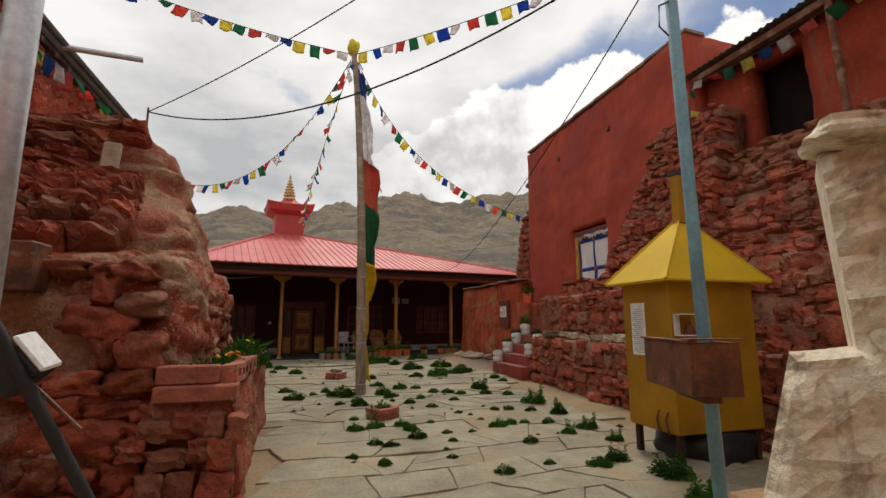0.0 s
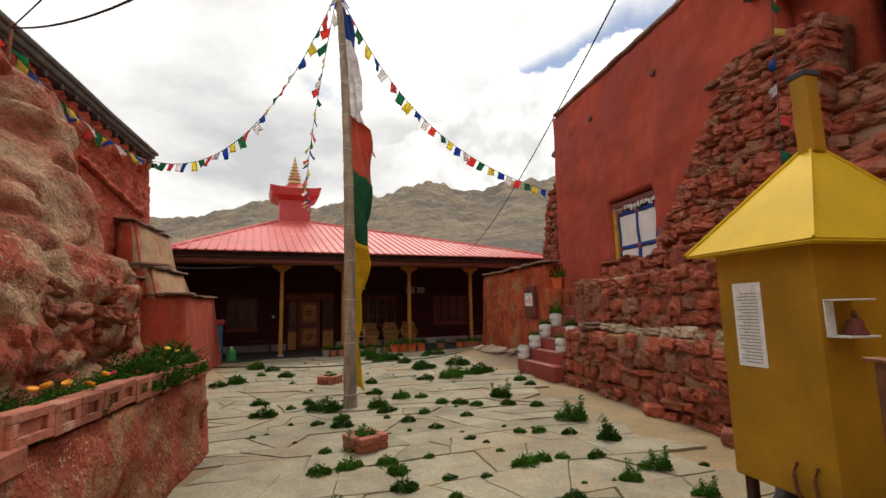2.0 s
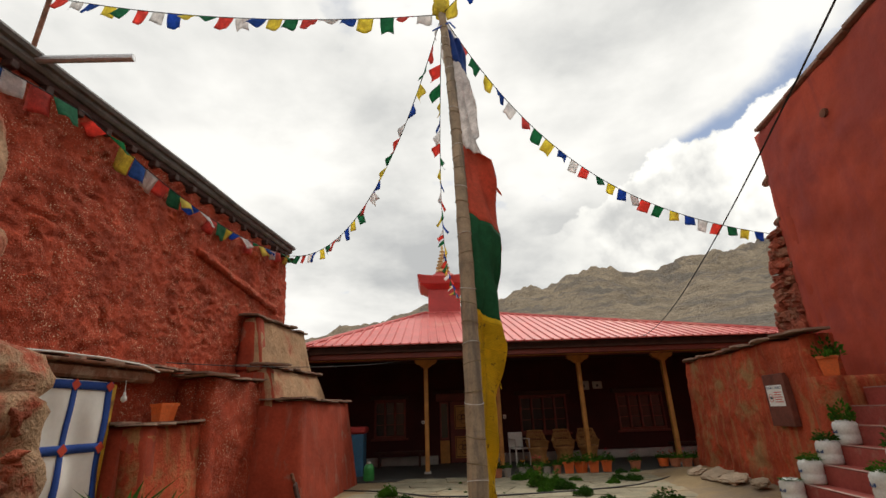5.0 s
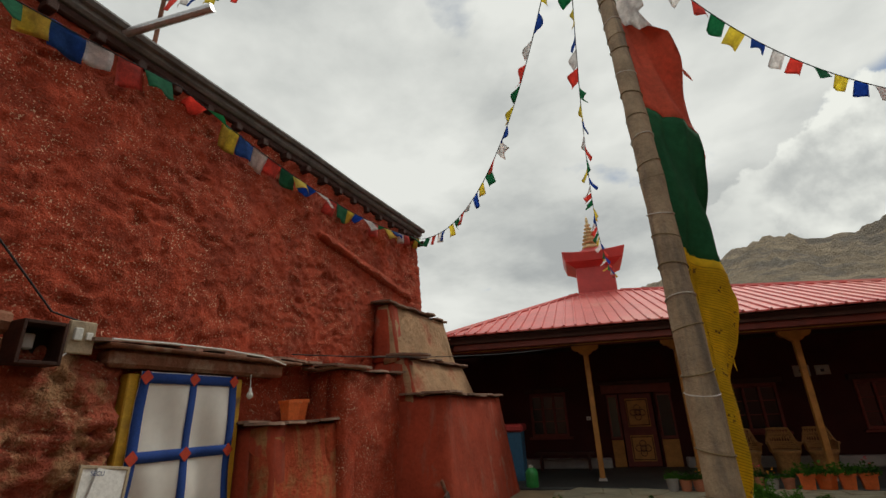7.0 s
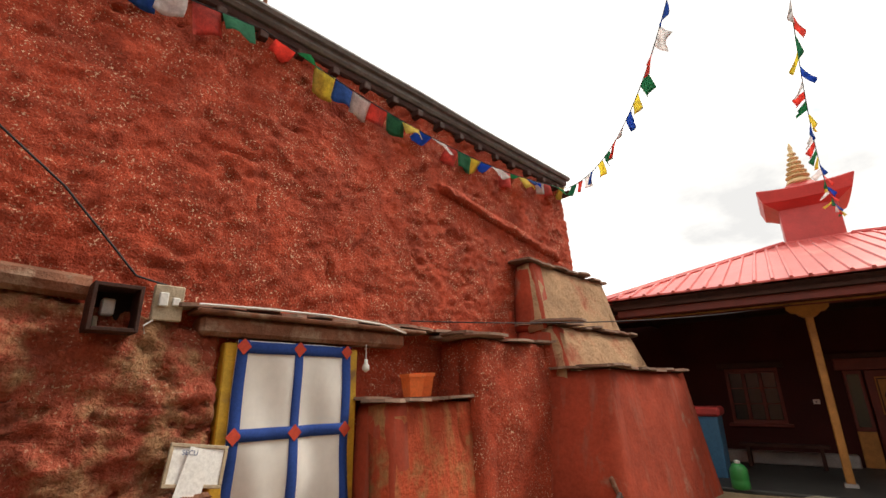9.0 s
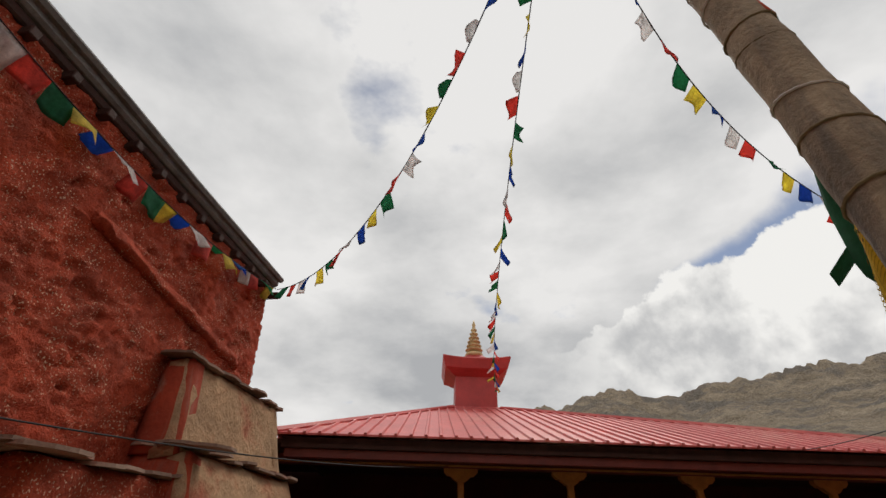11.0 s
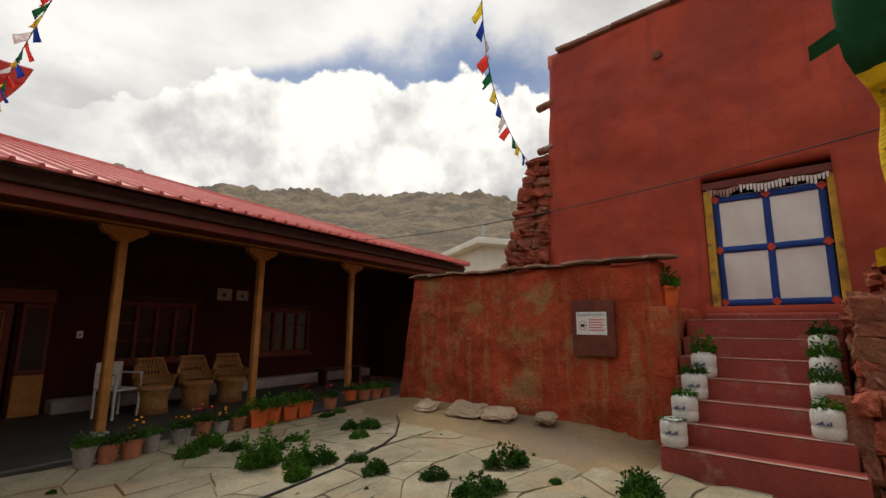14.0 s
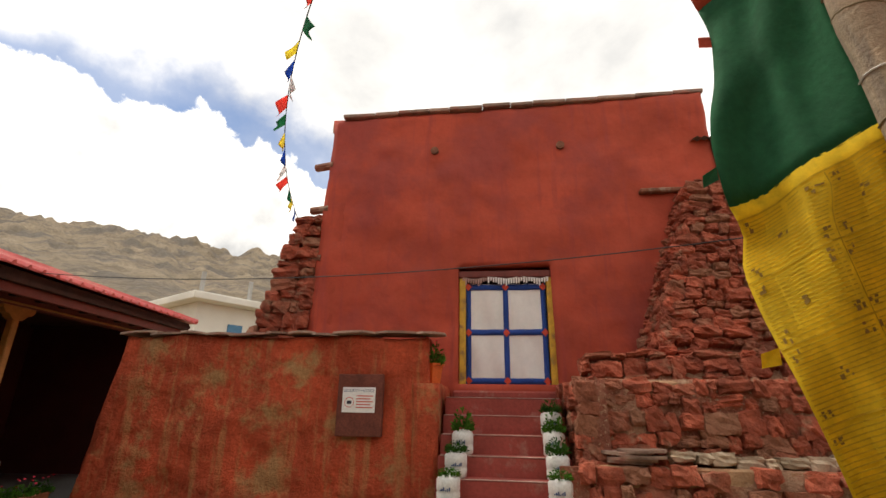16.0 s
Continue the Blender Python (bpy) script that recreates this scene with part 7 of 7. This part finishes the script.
lay_stones(bast, (-3.4, 5.40, 2.85), (-2.08, 5.40, 2.85), (-2.15, 5.70, 3.5), (-3.4, 5.70, 3.5), (0.08, 0.17), (0.18, 0.45), 0.45, 28, 0.14, 0.02, tilt=7)
lay_stones(bast, (-3.4, 5.66, 3.52), (-1.75, 5.66, 3.42), (-1.85, 5.75, 3.60), (-3.4, 5.75, 3.72), (0.10, 0.15), (0.35, 0.65), 0.5, 29, 0.16, 0.0, tilt=12)
lay_stones(planter, (-1.02, 3.76, 0.08), (-0.40, 3.76, 0.08), (-0.44, 3.78, 0.85), (-1.02, 3.78, 0.88), (0.11, 0.22), (0.18, 0.45), 0.26, 24, 0.10, 0.05, tilt=5)
foot = thing("rubble_foot", "rough red rubble ledge at the foot of the old wall", "ledge", kind="structure")
part("core", panel((-3.0, 6.3, 0), (-3.0, 8.15, 0), (-3.2, 8.1, 1.05), (-3.2, 6.3, 1.15), 0.3, 0.08, 0.12, seed=95, edge=0.1), "mortar", foot, smooth=True)
lay_stones(foot, (-2.98, 6.3, 0.05), (-2.98, 8.15, 0.05), (-3.18, 8.1, 1.08), (-3.18, 6.3, 1.15), (0.10, 0.22), (0.2, 0.48), 0.3, 25, 0.03, 0.25, tilt=10, pool=STONES_NEAR)
part("eroded_face", panel((-3.24, 6.4, 0.9), (-3.28, 8.14, 0.9), (-3.38, 8.14, 2.20), (-3.36, 6.4, 2.45), 0.25, 0.09, 0.04, seed=97, freq=1.5, strata=0.05, crack=0.12, edge=0.08), "plaster_eroded", foot, smooth=True)
lay_stones(foot, (-3.26, 6.4, 1.05), (-3.30, 8.0, 1.05), (-3.37, 8.0, 2.1), (-3.34, 6.4, 2.2), (0.14, 0.26), (0.22, 0.5), 0.24, 26, -0.02, 0.70, tilt=12, pool=STONES_NEAR)
lay_stones(back, (7.33, 6.4, 3.2), (7.33, -2.0, 3.2), (7.22, -2.0, 4.3), (7.22, 6.4, 4.3), (0.12, 0.25), (0.2, 0.5), 0.25, 27, 0.04, 0.1)
rnd = random.Random(19)
for x, y, w, d in ((4.98, 13.75, 0.55, 0.36), (5.02, 13.2, 0.42, 0.3), (4.9, 14.5, 0.36, 0.28), (5.1, 12.5, 0.26, 0.2)):
    ls = thing("loose_stone", "flat pale stone half sunk in the earth bank", "stone", pose(x, y, gz(y) + 0.045 + 0.45 * max(0, x - 4.72), 0, -20, rnd.uniform(-25, 25)), "loose stones")
    part("rock", rocky((d, w, 0.09), 0.25, 4, x * 7 + y, 0.6, 2.2), "stone_tan", ls)
slates = thing("slate_pile", "small pile of flat grey slates on the terrace", "slates", pose(5.02, 8.75, 1.12))
rnd = random.Random(6)
for k in range(5):
    slab(slates, rnd.uniform(-0.05, 0.05), rnd.uniform(-0.1, 0.1), 0.02 + k * 0.029, 0.13, 0.25, rnd)
boulder = thing("boulder", "large red boulder at the foot of the rubble", "boulder", group="boulders")
part("rock", rocky((0.9, 0.7, 0.5), 0.2, 5, 3.3, 0.55), "stone", boulder, smooth=True)
boulder.matrix_world = pose(5.5, 3.4, 1.3, 0, 0, 70)
for x, y, z, s, r in ((5.5, 2.2, 1.25, 0.9, 20), (5.6, 2.9, 1.75, 0.8, 100), (4.85, 9.0, 0.28, 0.3, 10), (4.75, 6.9, 0.22, 0.35, 60), (4.72, 5.6, 0.2, 0.4, 30), (-2.1, 3.3, 0.2, 0.6, 0), (-1.5, 3.2, 0.2, 0.5, 50), (-1.1, 3.4, 0.2, 0.4, 80)):
    c = copy_thing(boulder, pose(x, y, z, 0, 0, r))
    c.scale = (s, s, s)

# irregular flagstones: cells of a jittered lattice
paving = thing("pavement", "uneven grey flagstones with weedy open joints", "paving", kind="structure")
rnd = random.Random(42)


def warp(x, y):
    """Courses wander and lean."""
    return Vector((x + 0.10 * noise.noise(Vector((x * 0.7, y * 0.8, 4))), y + 0.30 * noise.noise(Vector((x * 0.5, y * 0.5, 8))) + 0.07 * noise.noise(Vector((x * 1.9, y * 1.9, 2))) + 0.04 * x))


def right_edge(y):
    return 4.05 + 0.25 * noise.noise(Vector((y * 0.7, 3, 0))) if y < 9 else 4.3


def flagstone(poly):
    cx = sum(poly, Vector((0, 0))) / len(poly)
    x_left = -0.28 if cx.y < 7.2 else -1.5
    if not (x_left < cx.x < right_edge(cx.y) + (0.5 if cx.y > 13.5 else 0) and -1 < cx.y < 15.0 + 0.155 * cx.x + 0.1):
        return
    gap = rnd.uniform(0.003, 0.010)
    ring = []
    for a, b in zip(poly, poly[1:] + poly[:1]):
        k = max(1, int((b - a).length / 0.14))
        for s in range(k):
            p = a.lerp(b, s / k)
            p = p + (cx - p).normalized() * gap
            ring.append(p - cx + Vector((noise.noise(Vector((p.x * 7, p.y * 7, 1))), noise.noise(Vector((p.x * 7, p.y * 7, 5))))) * 0.030)
    t = bmesh.new()
    top = [t.verts.new((p.x * 0.985, p.y * 0.985, 0.03)) for p in ring]
    mid = [t.verts.new((p.x, p.y, 0.022)) for p in ring]
    low_ = [t.verts.new((p.x, p.y, -0.05)) for p in ring]
    t.faces.new(top)
    for k in range(len(ring)):
        k2 = (k + 1) % len(ring)
        t.faces.new((mid[k], mid[k2], top[k2], top[k]))
        t.faces.new((low_[k], low_[k2], mid[k2], mid[k]))
    part("flagstone", t, "flag", paving, m=pose(cx.x, cx.y, gz(cx.y) - 0.026 + rnd.uniform(-0.006, 0.008), 0.9 + rnd.uniform(-0.6, 0.6), rnd.uniform(-0.6, 0.6), 0))


y = -1.2
while y < 16.2:
    ch = rnd.uniform(0.30, 0.58)
    x = -1.9 - rnd.uniform(0, 0.5)
    lean = 0.0
    while x < 5.4:
        ln = rnd.uniform(0.42, 1.05)
        lean2 = rnd.uniform(-0.22, 0.22)
        q = [warp(x - lean, y), warp(x + ln - lean2, y), warp(x + ln + lean2, y + ch), warp(x + lean, y + ch)]
        kind = rnd.random()
        if kind < 0.22 and ln > 0.6:  # split across by a slanting joint
            f, g = rnd.uniform(0.3, 0.7), rnd.uniform(0.3, 0.7)
            a, b = q[0].lerp(q[1], f), q[3].lerp(q[2], g)
            flagstone([q[0], a, b, q[3]])
            flagstone([a, q[1], q[2], b])
        elif kind < 0.36:  # a corner broken off
            a, b = q[1].lerp(q[2], rnd.uniform(0.4, 0.7)), q[2].lerp(q[3], rnd.uniform(0.3, 0.6))
            flagstone([q[0], q[1], a, b, q[3]])
            flagstone([a, q[2], b])
        elif kind < 0.46 and ch > 0.42:
            a, b = q[0].lerp(q[3], rnd.uniform(0.4, 0.6)), q[1].lerp(q[2], rnd.uniform(0.4, 0.6))
            flagstone([q[0], q[1], b, a])
            flagstone([a, b, q[2], q[3]])
        else:
            flagstone(q)
        x += ln
        lean = lean2
    y += ch
